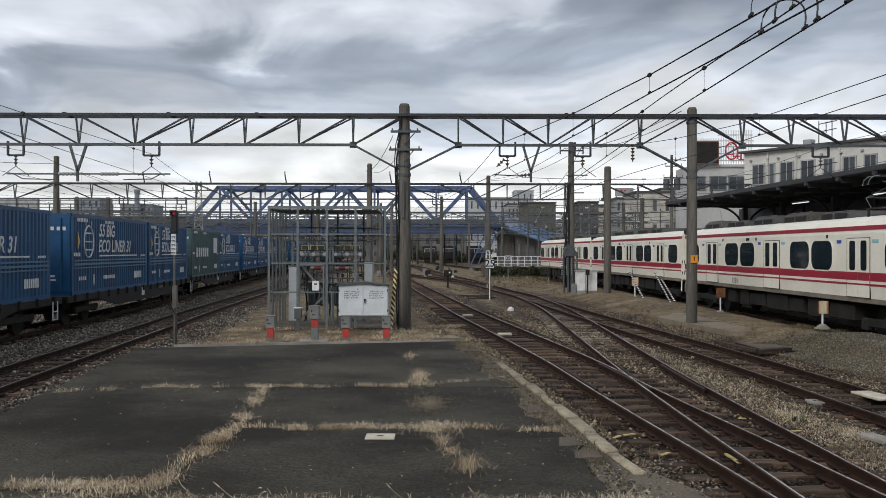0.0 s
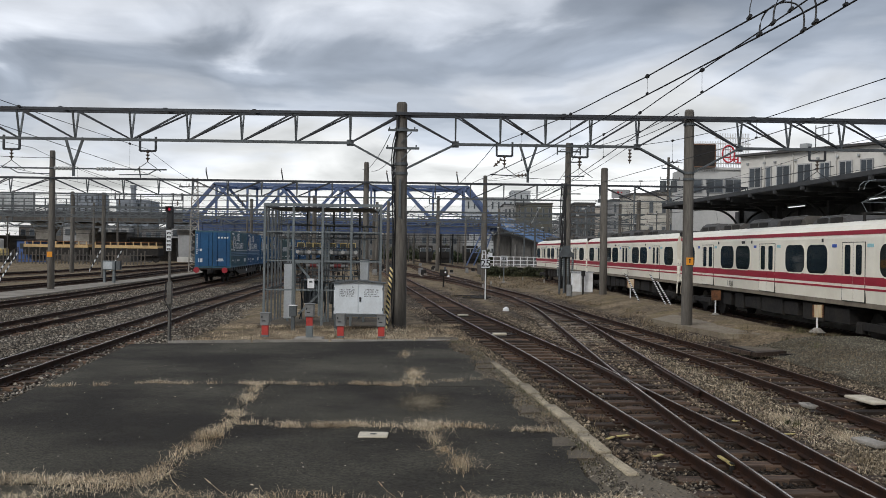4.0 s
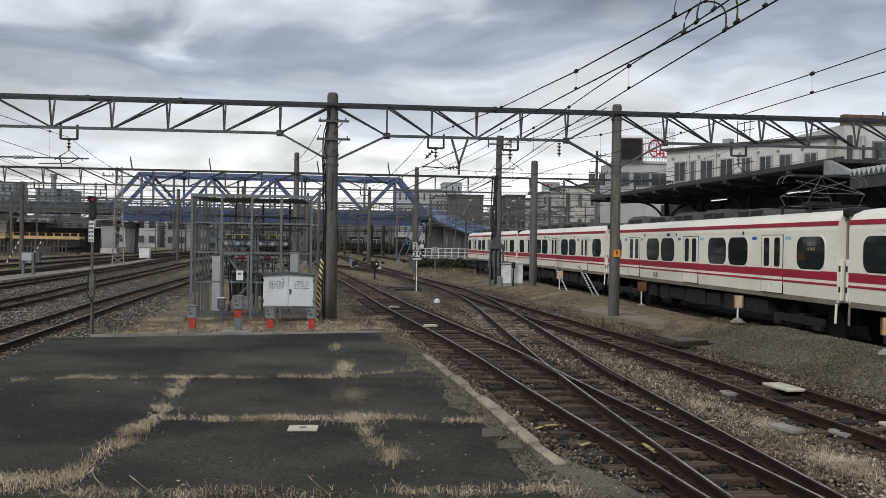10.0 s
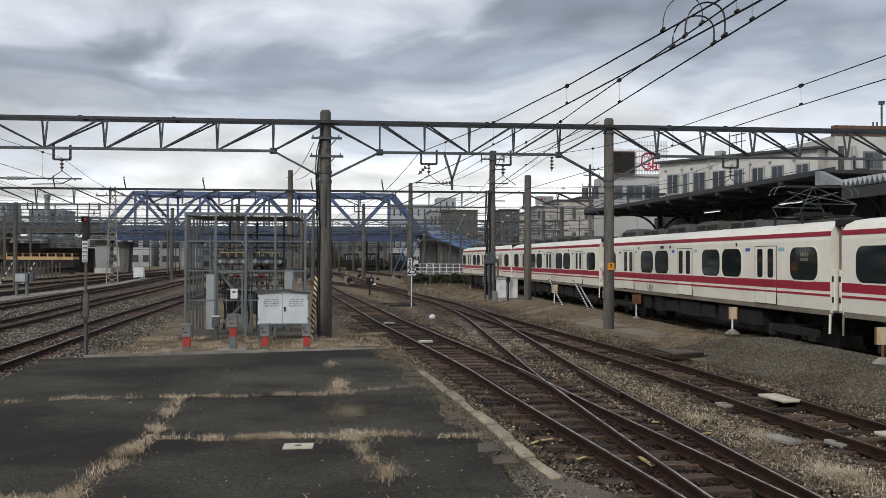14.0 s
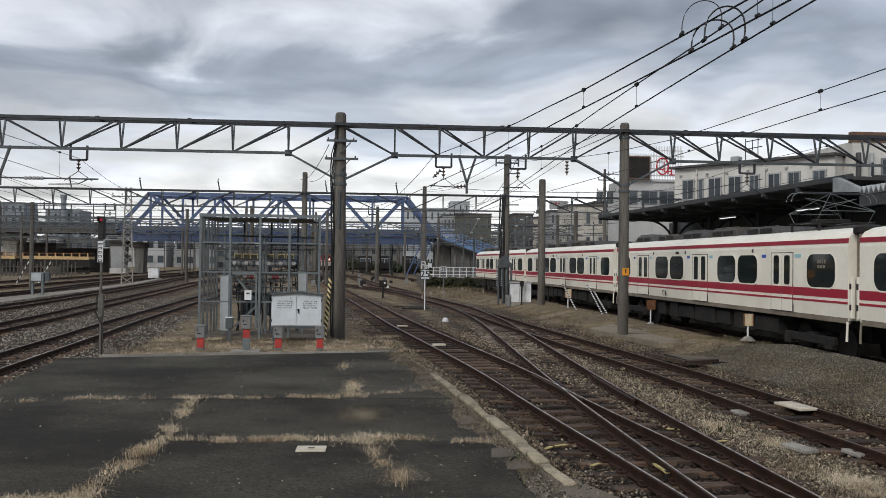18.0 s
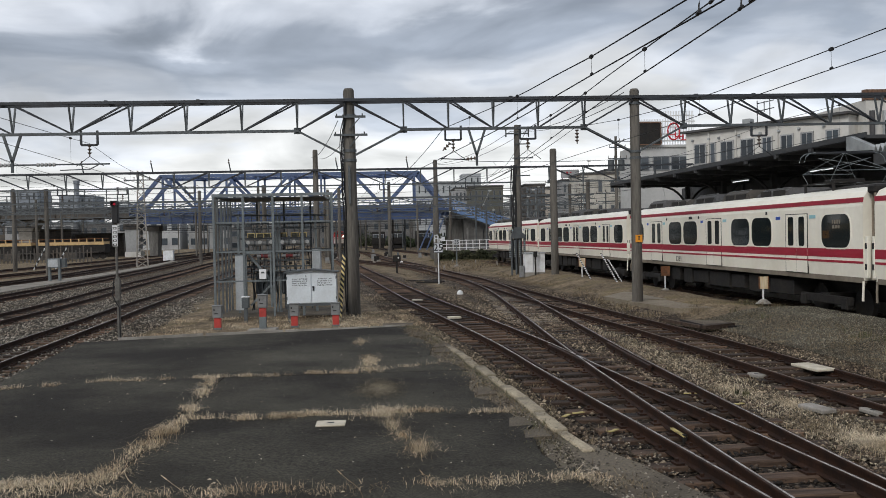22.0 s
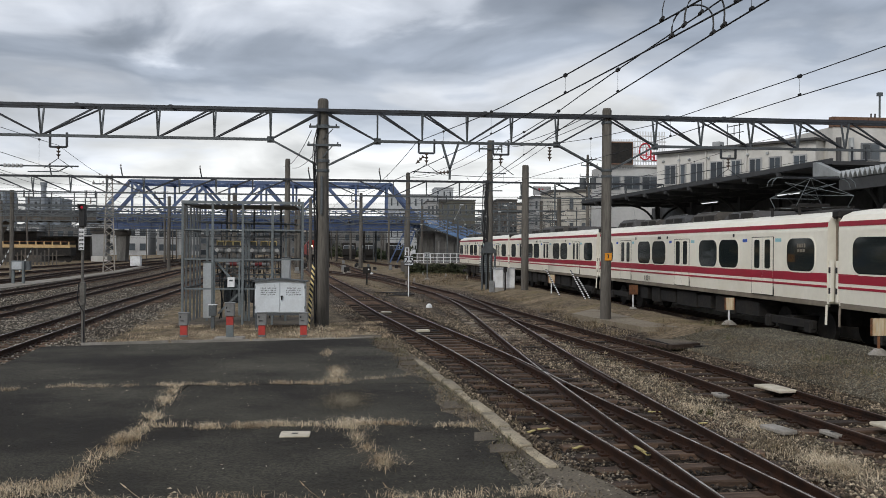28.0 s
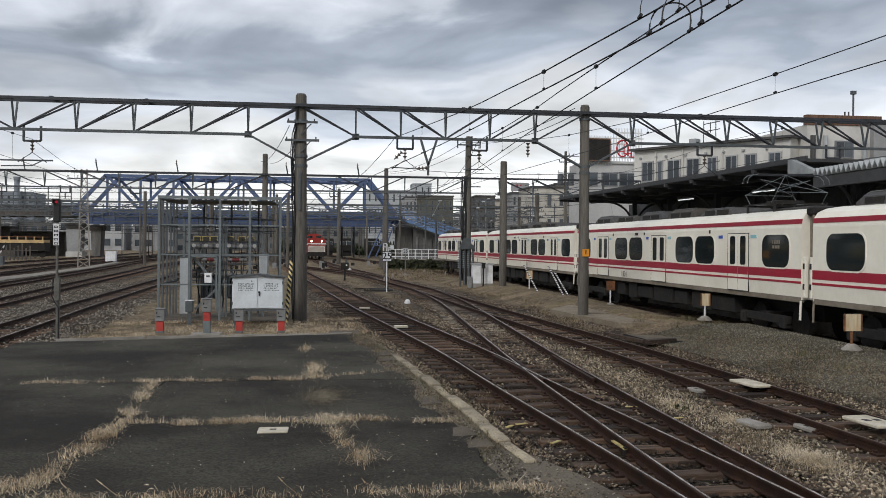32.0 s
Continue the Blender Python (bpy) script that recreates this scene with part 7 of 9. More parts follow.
def build_buildings():
    a, b = Vector((20.75, 60.0)), Vector((27.4, 50.7))
    d = (b - a)
    ln = d.length
    yaw = math.degrees(math.atan2(d.y, d.x))
    t = thing("office_building", "two-storey off-white office building with a flat grey roof edge", "building", pose(a.x, a.y, -0.15, 0, 0, yaw))
    part("wall", boxes(((ln / 2, 4.0, 4.65), (ln, 8.0, 9.3))), "wall_white", t)
    part("roof_edge", boxes(((ln / 2, 3.85, 9.36), (ln + 0.4, 8.5, 0.14))), "roof_grey", t)
    for x0, x1 in ((0.72, 1.62), (2.0, 2.35), (2.8, 3.75), (4.3, 5.25), (5.85, 6.5), (7.15, 7.95), (8.5, 9.25), (10.1, 10.9)):
        wide = (x1 - x0) * 0.95
        window_unit(t, (x0 + wide / 2, 0, 7.78), wide, 1.32, 0, 2 if wide > 0.5 else 1, "wall_grey")
        part("hood_vent", boxes(((x0 - 0.15, -0.08, 8.75), (0.16, 0.16, 0.14)), bevel=0.02), "sheet", t)
        window_unit(t, ((x0 + x1) / 2, 0, 4.6), x1 - x0, 1.15, 0)
    for x in (1.85, 3.95, 6.9):
        part("downpipe", rods([((x, -0.08, 0), (x, -0.08, 9.25))], 0.05), "wall_white", t)
    part("roof_box", boxes(((4.2, 1.0, 9.65), (0.55, 0.6, 0.5)), bevel=0.03), "sheet", t)
    part("antenna", rods([((5.0, 0.8, 9.3), (5.0, 0.8, 11.0)), ((5.0, 0.8, 10.8), (6.2, 0.8, 10.9)), ((5.0, 0.8, 10.3), (6.2, 0.8, 10.4)), ((5.5, 0.8, 10.9), (5.5, 0.8, 10.2)), ((5.9, 0.8, 11.0), (5.9, 0.8, 9.9))], 0.03), "steel_dark", t)
    # taller stair block with brown cladding
    u = thing("stair_block", "cream stair block with brown clad top and rooftop railing", "building", pose(28.3, 50.4, -0.15))
    part("wall", boxes(((2.4, 3.5, 5.05), (4.8, 7.0, 10.1))), "wall_white", u)
    part("cladding", boxes(((2.4, 0.15, 10.38), (4.9, 0.4, 0.62))), "brown", u, "brown ribbed cladding band")
    for i in range(16):
        part("cladding_rib", boxes(((0.1 + i * 0.31, -0.08, 10.38), (0.06, 0.06, 0.55))), "brown", u)
    window_unit(u, (2.4, 0, 8.6), 1.1, 0.95, 0)
    for x in (0.25, 1.05, 3.6):
        part("duct", rods([((x, -0.25, 6.5), (x, -0.25, 9.4))], 0.16), "roof_grey" if x < 0.5 else "sheet", u)
    part("rail", bars([((-1.5, -1.2, 7.3), (8.0, -2.2, 8.6)), ((-1.5, -1.2, 6.9), (8.0, -2.2, 8.1))], 0.05), "galv_dark", u)
    for i in range(7):
        part("rail_post", bars([((-1.5 + i * 1.5, -1.2 - i * 0.16, 6.3), (-1.5 + i * 1.5, -1.2 - i * 0.16, 7.3 + i * 0.2))], 0.05), "galv_dark", u)
    part("mast", rods([((3.3, 0.5, 10.4), (3.3, 0.5, 12.2))], 0.06), "galv_dark", u)
    part("mast_head", boxes(((3.3, 0.5, 12.2), (0.3, 0.2, 0.22))), "galv_dark", u)
    for dx in (0.15, 0.4):
        part("pipe", rods([((2.6 + dx, 0.5, 10.4), (2.6 + dx, 0.5, 11.0))], 0.05), "roof_grey", u)
    g = thing("grey_block", "plain grey rooftop plant building", "building", pose(32.4, 50.0, -0.15))
    part("wall", boxes(((5, 4, 5.1), (10, 8, 10.2))), "wall_grey", g)
    part("roof_edge", boxes(((5, 4, 10.25), (10.2, 8.2, 0.12))), "sheet", g)
    # sign building behind
    s = thing("sign_building", "pale shop building with roof sign lattice and dark screen", "building", pose(19.0, 75.0, -0.15))
    part("wall", boxes(((5.0, 2.0, 4.95), (5.7, 4.0, 9.9))), "sign_wall", s)
    part("parapet", boxes(((5.0, -0.04, 9.95), (5.8, 0.25, 0.2))), "sign_wall", s)
    for x in (2.9, 4.7, 6.3):
        window_unit(s, (x, 0, 8.45), 1.35, 1.1, 0, 2)
    part("screen", boxes(((3.55, -0.3, 11.0), (2.05, 0.3, 1.85))), "under", s, "dark roof-top display screen")
    part("screen_frame", bars([((2.5, -0.45, 10.05), (4.6, -0.45, 10.05)), ((2.5, -0.45, 11.95), (4.6, -0.45, 11.95)), ((2.5, -0.45, 10.05), (2.5, -0.45, 11.95)), ((4.6, -0.45, 10.05), (4.6, -0.45, 11.95))], 0.1), "brown", s)
    for i in range(36):
        x = 2.6 + i * 0.143
        part("lattice_slat", boxes(((x, 0.0, 11.0 + (0.4 if i > 16 else 0)), (0.045, 0.06, 3.2 if i > 16 else 2.6))), "white_paint", s)
    for z in (9.8, 10.4, 11.0, 11.6, 12.1, 12.6):
        part("lattice_rail", boxes(((5.2 + (1.0 if z > 12.4 else 0), 0.05, z), (5.2 - (2.2 if z > 12.4 else 0), 0.08, 0.10))), "white_paint", s)
    # red rounded sign shapes, no lettering
    ring = [(5.8 + 0.52 * math.cos(k), -0.2, 11.2 + 0.72 * math.sin(k)) for k in np.linspace(0, math.tau, 22)]
    part("sign_shape", tube(ring, 0.07, 6), "sign_red", s, "red rounded sign shape")
    for x, z, w, h in ((5.95, 11.1, 0.10, 0.9), (6.3, 10.9, 0.10, 0.8), (6.62, 10.75, 0.10, 0.7), (6.95, 10.8, 0.10, 0.6), (6.3, 10.75, 0.7, 0.10), (6.7, 10.45, 0.6, 0.10), (5.7, 10.9, 0.5, 0.10)):
        part("sign_shape", boxes(((x, -0.2, z), (w, 0.1, h)), bevel=0.03), "sign_red", s)


build_buildings()


def build_street_pole():
    t = thing("street_pole", "slim utility pole with cross arms and transformer cans", "utility pole", pose(18.4, 70.0, -0.15))
    part("shaft", rod(bmesh.new(), (0, 0, 0), (0, 0, 10.3), 0.16, 0.10, 14), "pole", t)
    for z, w in ((9.9, 1.1), (9.4, 1.3), (8.5, 1.5)):
        part("cross_arm", boxes(((0.1, -0.12, z), (w, 0.08, 0.08))), "galv_dark", t)
        for d in (-w / 2, -w / 6, w / 6, w / 2):
            insulator(t, (0.1 + d, -0.12, z), 2, 0.05, (0, 0, 1))
    for x in (-0.42, 0.42):
        can = part("transformer_can", rod(bmesh.new(), (x, -0.05, 7.5), (x, -0.05, 8.35), 0.26, seg=16), "galv_dark", t, "grey transformer can")
        part("can_lid", rod(bmesh.new(), (x, -0.05, 8.35), (x, -0.05, 8.42), 0.28, 0.2, 16), "galv_dark", can)
    part("lamp_arm", tube([(0, 0, 9.6), (0.5, -0.1, 9.9), (1.1, -0.2, 9.85)], 0.03, 6), "galv_dark", t)


build_street_pole()


def block(x, y, w, d, h, wall, floors, cols, label, category="building", z0=-0.15, roof="roof_grey", win_w=0.55):
    """A distant building with rows of windows on the side facing the tracks."""
    t = thing("distant_building", label, category, pose(x, y, z0), "distant buildings")
    part("wall", boxes(((0, d / 2, h / 2), (w, d, h))), wall, t)
    part("roof", boxes(((0, d / 2, h + 0.15), (w + 0.3, d + 0.3, 0.3))), roof, t)
    fh = h / floors
    for i in range(floors):
        for j in range(cols):
            cw = w / cols
            c = (-w / 2 + cw * (j + 0.5), 0, fh * (i + 0.55))
            wn = part("window", boxes(((c[0], -0.05, c[2]), (cw * win_w + 0.1, 0.1, fh * 0.45 + 0.1))), "win_frame", t)
            part("pane", boxes(((c[0], -0.11, c[2]), (cw * win_w, 0.03, fh * 0.45))), "win", wn)
    return t


block(22.1, 200, 8.2, 12, 13.6, "olive", 3, 6, "olive brown office block with dark windows", win_w=0.25)
block(16.6, 202, 2.7, 12, 13.4, "wall_grey", 3, 3, "pale grey narrow building with arched windows", win_w=0.35)
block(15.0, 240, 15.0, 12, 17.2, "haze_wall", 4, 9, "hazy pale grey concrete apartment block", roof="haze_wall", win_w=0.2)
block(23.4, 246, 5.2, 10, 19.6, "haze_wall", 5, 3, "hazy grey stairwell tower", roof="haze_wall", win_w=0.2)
block(33.7, 200, 4.6, 8, 13.8, "far_dark", 5, 5, "dark slate narrow building with close windows", win_w=0.6)
block(31.7, 150, 3.4, 8, 11.6, "wall_grey", 4, 4, "pale grey building with small windows", win_w=0.4)
block(29.3, 120, 5.2, 8, 10.6, "cream_wall", 3, 3, "cream stucco building with few dark windows", win_w=0.25)
block(31.9, 122, 2.4, 7, 11.2, "cream_wall", 3, 2, "cream stucco stairwell beside its neighbour", win_w=0.2)
block(40.5, 150, 9.0, 9, 9.8, "wall_grey", 3, 5, "grey flat building behind the station")
block(45.0, 230, 12.0, 9, 14.5, "wall_tan", 4, 4, "dull tan building behind the station")
block(62.0, 165, 14.0, 9, 10.5, "wall_grey", 3, 6, "grey apartment building behind the platform")
block(75.0, 175, 18.0, 12, 19.0, "wall_white", 6, 7, "white apartment building with balconies")
t = thing("roof_billboard", "white roof billboard with small red marks", "billboard", pose(31.6, 151.0, 11.6))
part("panel", boxes(((0, 0, 1.1), (3.2, 0.15, 1.5))), "wall_grey", t)
part("red_mark", boxes(((-0.5, -0.09, 1.3), (0.35, 0.04, 0.4)), ((0.1, -0.09, 1.35), (0.3, 0.04, 0.22))), "red_disc", t)
for x in (-1.3, 0, 1.3):
    part("support", boxes(((x, 0.1, 0.3), (0.12, 0.12, 0.9))), "galv_dark", t)
r_b = random.Random(21)
x = -190.0
while x < 12:
    w = r_b.uniform(9, 22)
    h = r_b.uniform(8.2, 9.8) if x < -36 else r_b.uniform(7.6, 10.4)
    block(x + w / 2, r_b.uniform(262, 300), w, 10, h, r_b.choice(["wall_dim", "wall_grey", "wall_dim", "far_dark", "wall_dim", "wall_grey"]), 2, max(3, int(w / 3)), r_b.choice(["low grey building behind the yard", "grey industrial shed behind the yard", "dull two-storey house behind the yard"]))
    x += w + r_b.uniform(0.5, 4)
x = -230.0
while x < 260:
    w = r_b.uniform(16, 40)
    h = r_b.uniform(9.5, 12) + (6 if x > 5 else 0)
    block(x + w / 2, r_b.uniform(420, 520), w, 14, h, r_b.choice(["wall_dim", "wall_grey", "wall_tan", "wall_grey"]), 3, max(4, int(w / 4)), "grey distant town building")
    x += w + r_b.uniform(2, 10)
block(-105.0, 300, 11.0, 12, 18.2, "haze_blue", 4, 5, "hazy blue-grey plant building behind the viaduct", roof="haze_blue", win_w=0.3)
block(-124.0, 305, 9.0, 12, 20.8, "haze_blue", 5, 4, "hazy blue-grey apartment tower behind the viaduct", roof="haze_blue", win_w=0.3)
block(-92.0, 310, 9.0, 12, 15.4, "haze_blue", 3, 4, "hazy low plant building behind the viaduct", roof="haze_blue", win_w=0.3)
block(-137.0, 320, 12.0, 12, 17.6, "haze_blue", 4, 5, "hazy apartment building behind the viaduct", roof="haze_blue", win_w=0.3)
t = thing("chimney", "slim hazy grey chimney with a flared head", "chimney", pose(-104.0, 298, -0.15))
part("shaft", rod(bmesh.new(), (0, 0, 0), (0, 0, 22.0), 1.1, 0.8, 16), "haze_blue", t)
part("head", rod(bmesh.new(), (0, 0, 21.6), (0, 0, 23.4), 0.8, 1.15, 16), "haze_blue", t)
block(-1.0, 256, 27.0, 10, 10.6, "wall_dim", 3, 9, "long dull shed wall beyond the bridge", win_w=0.35)
block(-16.0, 250, 13.0, 10, 6.5, "wall_dim", 2, 5, "dull building beyond the bridge")
block(-30.0, 196, 11.0, 10, 5.0, "wall_dim", 2, 5, "dull workshop wall behind the tracks", win_w=0.6)


def build_yard():
    # tan gantry wagons and dark sheds on the far sidings
    for i, x in enumerate((-57.5, -47.0)):
        t = thing("service_wagon", "tan open framed service wagon parked in the yard", "freight wagon", pose(x, 133, 0), "service wagons")
        part("body", boxes(((0, 0, 2.35), (9.6, 2.6, 0.45))), "tan_metal", t)
        part("roof", boxes(((0, 0, 3.0), (9.4, 2.5, 0.10))), "rust", t)
        for k in range(9):
            part("upright", boxes(((-4.6 + k * 1.15, -1.2, 2.8), (0.16, 0.12, 0.5))), "tan_metal", t)
        part("frame", boxes(((0, 0, 1.6), (9.8, 2.4, 1.2))), "under", t)
        for k in (-3.4, 3.4):
            part("wheel", rod(bmesh.new(), (k, -0.7, 0.5), (k, -0.55, 0.5), 0.5, seg=16), "under", t)
            part("wheel", rod(bmesh.new(), (k + 1.0, -0.7, 0.5), (k + 1.0, -0.55, 0.5), 0.5, seg=16), "under", t)
    t = thing("yard_hut", "small blue painted hut with dark windows", "hut", pose(-61.5, 134, -0.15))
    part("wall", boxes(((0, 0, 1.6), (4.4, 3.0, 3.2))), "shed_blue", t)
    part("roof", boxes(((0, 0, 3.35), (4.9, 3.5, 0.2))), "under", t)
    for k in (-1.3, 0, 1.3):
        part("window", boxes(((k, -1.52, 2.4), (0.9, 0.06, 0.8))), "win", t)
    t = thing("yellow_tractor", "small yellow rail tractor parked in the yard", "rail vehicle", pose(-64.5, 128, -0.15))
    part("body", boxes(((0, 0, 1.4), (2.6, 2.2, 1.2)), bevel=0.1), "yellow", t)
    part("cab", boxes(((-0.6, 0, 2.4), (1.3, 2.0, 0.9)), bevel=0.06), "yellow", t)
    part("frame", boxes(((0, 0, 0.5), (3.0, 2.2, 1.0))), "under", t)
    t = thing("parked_coach", "white parked railway coach with blue windows", "railway coach", pose(-79, 138, -0.15))
    part("body", boxes(((0, 0, 2.3), (20, 2.8, 2.4)), bevel=0.15), "wall_white", t)
    for k in range(12):
        part("window", boxes(((-9 + k * 1.6, -1.43, 2.6), (1.1, 0.05, 0.7))), "win", t)
    part("frame", boxes(((0, 0, 0.6), (20, 2.4, 1.2))), "under", t)
    t = thing("yard_fence", "dark slatted fence along the far sidings", "fence", pose(0, 121, -0.15))
    for k in range(110):
        xx = -95 + k * 0.5
        part("picket", boxes(((xx, 0, 0.8 + 0.15 * ((k * 7) % 3)), (0.16, 0.06, 1.7 + 0.3 * ((k * 7) % 3)))), "far_dark", t)
    for z in (0.5, 1.3):
        part("fence_rail", boxes(((-67.5, 0.05, z), (56, 0.06, 0.1))), "far_dark", t)
    t = thing("storage_shed", "dark brown open storage shed in the yard", "shed", pose(-55, 141, -0.15))
    part("wall", boxes(((0, 2, 1.3), (11, 4, 2.6))), "far_dark", t)
    part("roof", boxes(((0, 1.6, 2.7), (11.6, 5, 0.2))), "rust", t)
    # added dark blocks stand for the deep shade below the elevated road
    for i in range(9):
        xx = -126 + i * 9.2
        k = thing("storage_bay", "added dark block standing for the shade under the elevated road", "shed", pose(xx, 161, -0.15), "storage bays")
        hh = 3.2 + 0.9 * ((i * 5) % 3)
        part("wall", boxes(((0, 2, hh / 2), (8.6, 4, hh))), "far_dark" if i % 3 else "wall_dim", k)
        part("door", boxes(((-1.5, -0.05, 1.3), (3.2, 0.12, 2.6))), "under", k)
        part("roof", boxes(((0, 2, hh + 0.1), (9.0, 4.6, 0.2))), "roof_grey", k)
    # white relay cabinet beside the far tracks
    t = thing("relay_cabinet", "white double-door relay cabinet beside the tracks", "electrical cabinet", pose(-28.3, 113.5, -0.1))
    part("body", boxes(((0, 0, 0.65), (1.25, 0.7, 1.25)), bevel=0.03), "white_paint", t)
    part("roof", boxes(((0, 0, 1.3), (1.35, 0.8, 0.06))), "white_paint", t)
    for k in (-0.31, 0.31):
        part("door", boxes(((k, -0.36, 0.66), (0.58, 0.04, 1.1))), "white_paint", t)
    t = thing("trackside_box", "grey steel box on two legs beside the siding", "junction box", pose(-22.45, 60.0, -0.1))
    part("body", boxes(((0, 0, 1.2), (0.85, 0.4, 0.62)), bevel=0.02), "galv", t)
    part("door", boxes(((-0.05, -0.21, 1.2), (0.62, 0.03, 0.5))), "cab_grey", t)
    part("side_box", boxes(((0.62, 0, 1.2), (0.25, 0.35, 0.6))), "galv_dark", t)
    for k in (-0.35, 0.3):
        part("leg", boxes(((k, 0, 0.45), (0.14, 0.2, 1.1))), "galv", t)
    # concrete strip that carries the pole
    t = tagged(new("concrete_strip"), "pale concrete walkway strip between the sidings", "pavement", kind="structure")
    bm = bmesh.new()
    prism(bm, [(-23.4, 15), (-22.9, 45), (-23.3, 70), (-24.8, 90), (-27.6, 112), (-26.8, 112), (-23.4, 88), (-21.6, 66), (-20.3, 45), (-19.6, 15)], -0.3, -0.08, "z")
    part("slab", bm, "dusty", t)


build_yard()


def line_portal(y, x0, x1, z, poles, label):
    t = thing("catenary_portal", label, "overhead portal", group="overhead portals")
    xs = list(np.linspace(x0, x1, max(4, int((x1 - x0) / 2.6))))
    part("top_chord", bars([((x0, y, z), (x1, y, z))], 0.12, 0.12), "galv_dark", t)
    part("bottom_chord", bars([((x0, y, z - 0.8), (x1, y, z - 0.8))], 0.10, 0.10), "galv_dark", t)
    for i, (a, b) in enumerate(zip(xs, xs[1:])):
        part("diagonal", bars([((a, y, z if i % 2 else z - 0.8), (b, y, z - 0.8 if i % 2 else z))], 0.07), "galv_dark", t)
    for x in poles:
        part("leg", rods([((x, y, -0.15), (x, y, z + 1.2))], 0.17), "pole", t)
    r = random.Random(int(y))
    for x in np.arange(x0 + 2, x1, 4.3):
        insulator(t, (x, y, z - 0.85), 3, 0.1)
        part("hanger_frame", bars([((x - 0.4, y, z - 0.8), (x - 0.4, y, z - 1.3)), ((x - 0.4, y, z - 1.3), (x + 0.4, y, z - 1.3)), ((x + 0.4, y, z - 1.3), (x + 0.4, y, z - 0.8))], 0.07), "galv_dark", t)


line_portal(72, -46, 17, 5.6, (-45, -27.5, -10.2, 16.5), "thin lattice portal across the yard")
line_portal(96, -62, 21, 6.6, (-61, -40, -20.5, -5.5, 20), "thin lattice portal across the yard")
line_portal(122, -75, 28, 7.2, (-70, -48, -24, -9.0, 8.5, 27), "thin lattice portal far along the yard")
line_portal(142, -85, 36, 6.4, (-80, -52, -31, -12, 4.5, 33), "thin lattice portal just before the bridge")
line_portal(175, -70, 30, 7.0, (-60, -34, -18, -2, 22), "thin lattice portal beyond the bridge")
line_portal(215, -80, 30, 7.0, (-66, -40, -22, -6, 20), "thin lattice portal beyond the bridge")


def build_far_clutter():
    """Thin masts with cross arms and hedges that fill the yard beyond the bridge."""
    r = random.Random(44)
    for i in range(80):
        x, y = (r.uniform(-95, 34), r.uniform(104, 240)) if i < 46 else (r.uniform(-36, 12), r.uniform(160, 215))
        if -42 < x < 6 and y < 140:
            continue
        t = thing("line_mast", "thin steel line mast with cross arms in the yard", "mast", pose(x, y, -0.15), "line masts")
        h = r.uniform(5.5, 8.5)
        part("shaft", rods([((0, 0, 0), (0, 0, h))], r.uniform(0.08, 0.16)), r.choice(["galv_dark", "pole", "far_dark", "galv"]), t)
        for k in range(r.randint(1, 3)):
            z, w = h - 0.5 - k * r.uniform(0.6, 1.2), r.uniform(0.8, 2.4)
            part("cross_arm", boxes(((r.uniform(-0.6, 0.6), -0.1, z), (w, 0.1, 0.1))), "galv_dark", t)
            insulator(t, (r.uniform(-0.8, 0.8), -0.1, z), 3, 0.09, (0, 0, 1))
    for i in range(9):
        y = 128 + i * 11
        z = r.uniform(4.2, 7.5)
        t = thing("span_wire", "cross span wire with hanging insulators", "overhead wire", group="span wires")
        part("wire", tube(sag((-80, y, z + 0.6), (34, y + r.uniform(-6, 6), z + 0.6), 0.8), 0.035, 4), "wire", t)
    g = np.random.default_rng(6)
    for cx, cy, w, h in ((-75, 170, 34, 4.2), (-4, 232, 26, 4.0), (9, 190, 12, 3.2), (30, 150, 16, 3.4), (-100, 190, 40, 5.0)):
        n = 2600
        p = np.stack([cx + g.uniform(-w / 2, w / 2, n), cy + g.normal(0, 1.2, n), np.abs(g.uniform(0, 1, n)) ** 0.7 * h * (0.65 + 0.35 * np.sin(np.arange(n) * 0.7))], -1)
        p[:, 2] *= 0.7 + 0.3 * np.sin(p[:, 0] * 0.8)
        v = np.repeat(p, 4, 0).reshape(n, 4, 3) + g.normal(0, 0.22, (n, 4, 3))
        f = np.arange(n * 4).reshape(n, 4)
        soup("hedge", v.reshape(-1, 3), f, "leaves", "dark ragged hedge and shrubs beyond the yard", "hedge")


build_far_clutter()


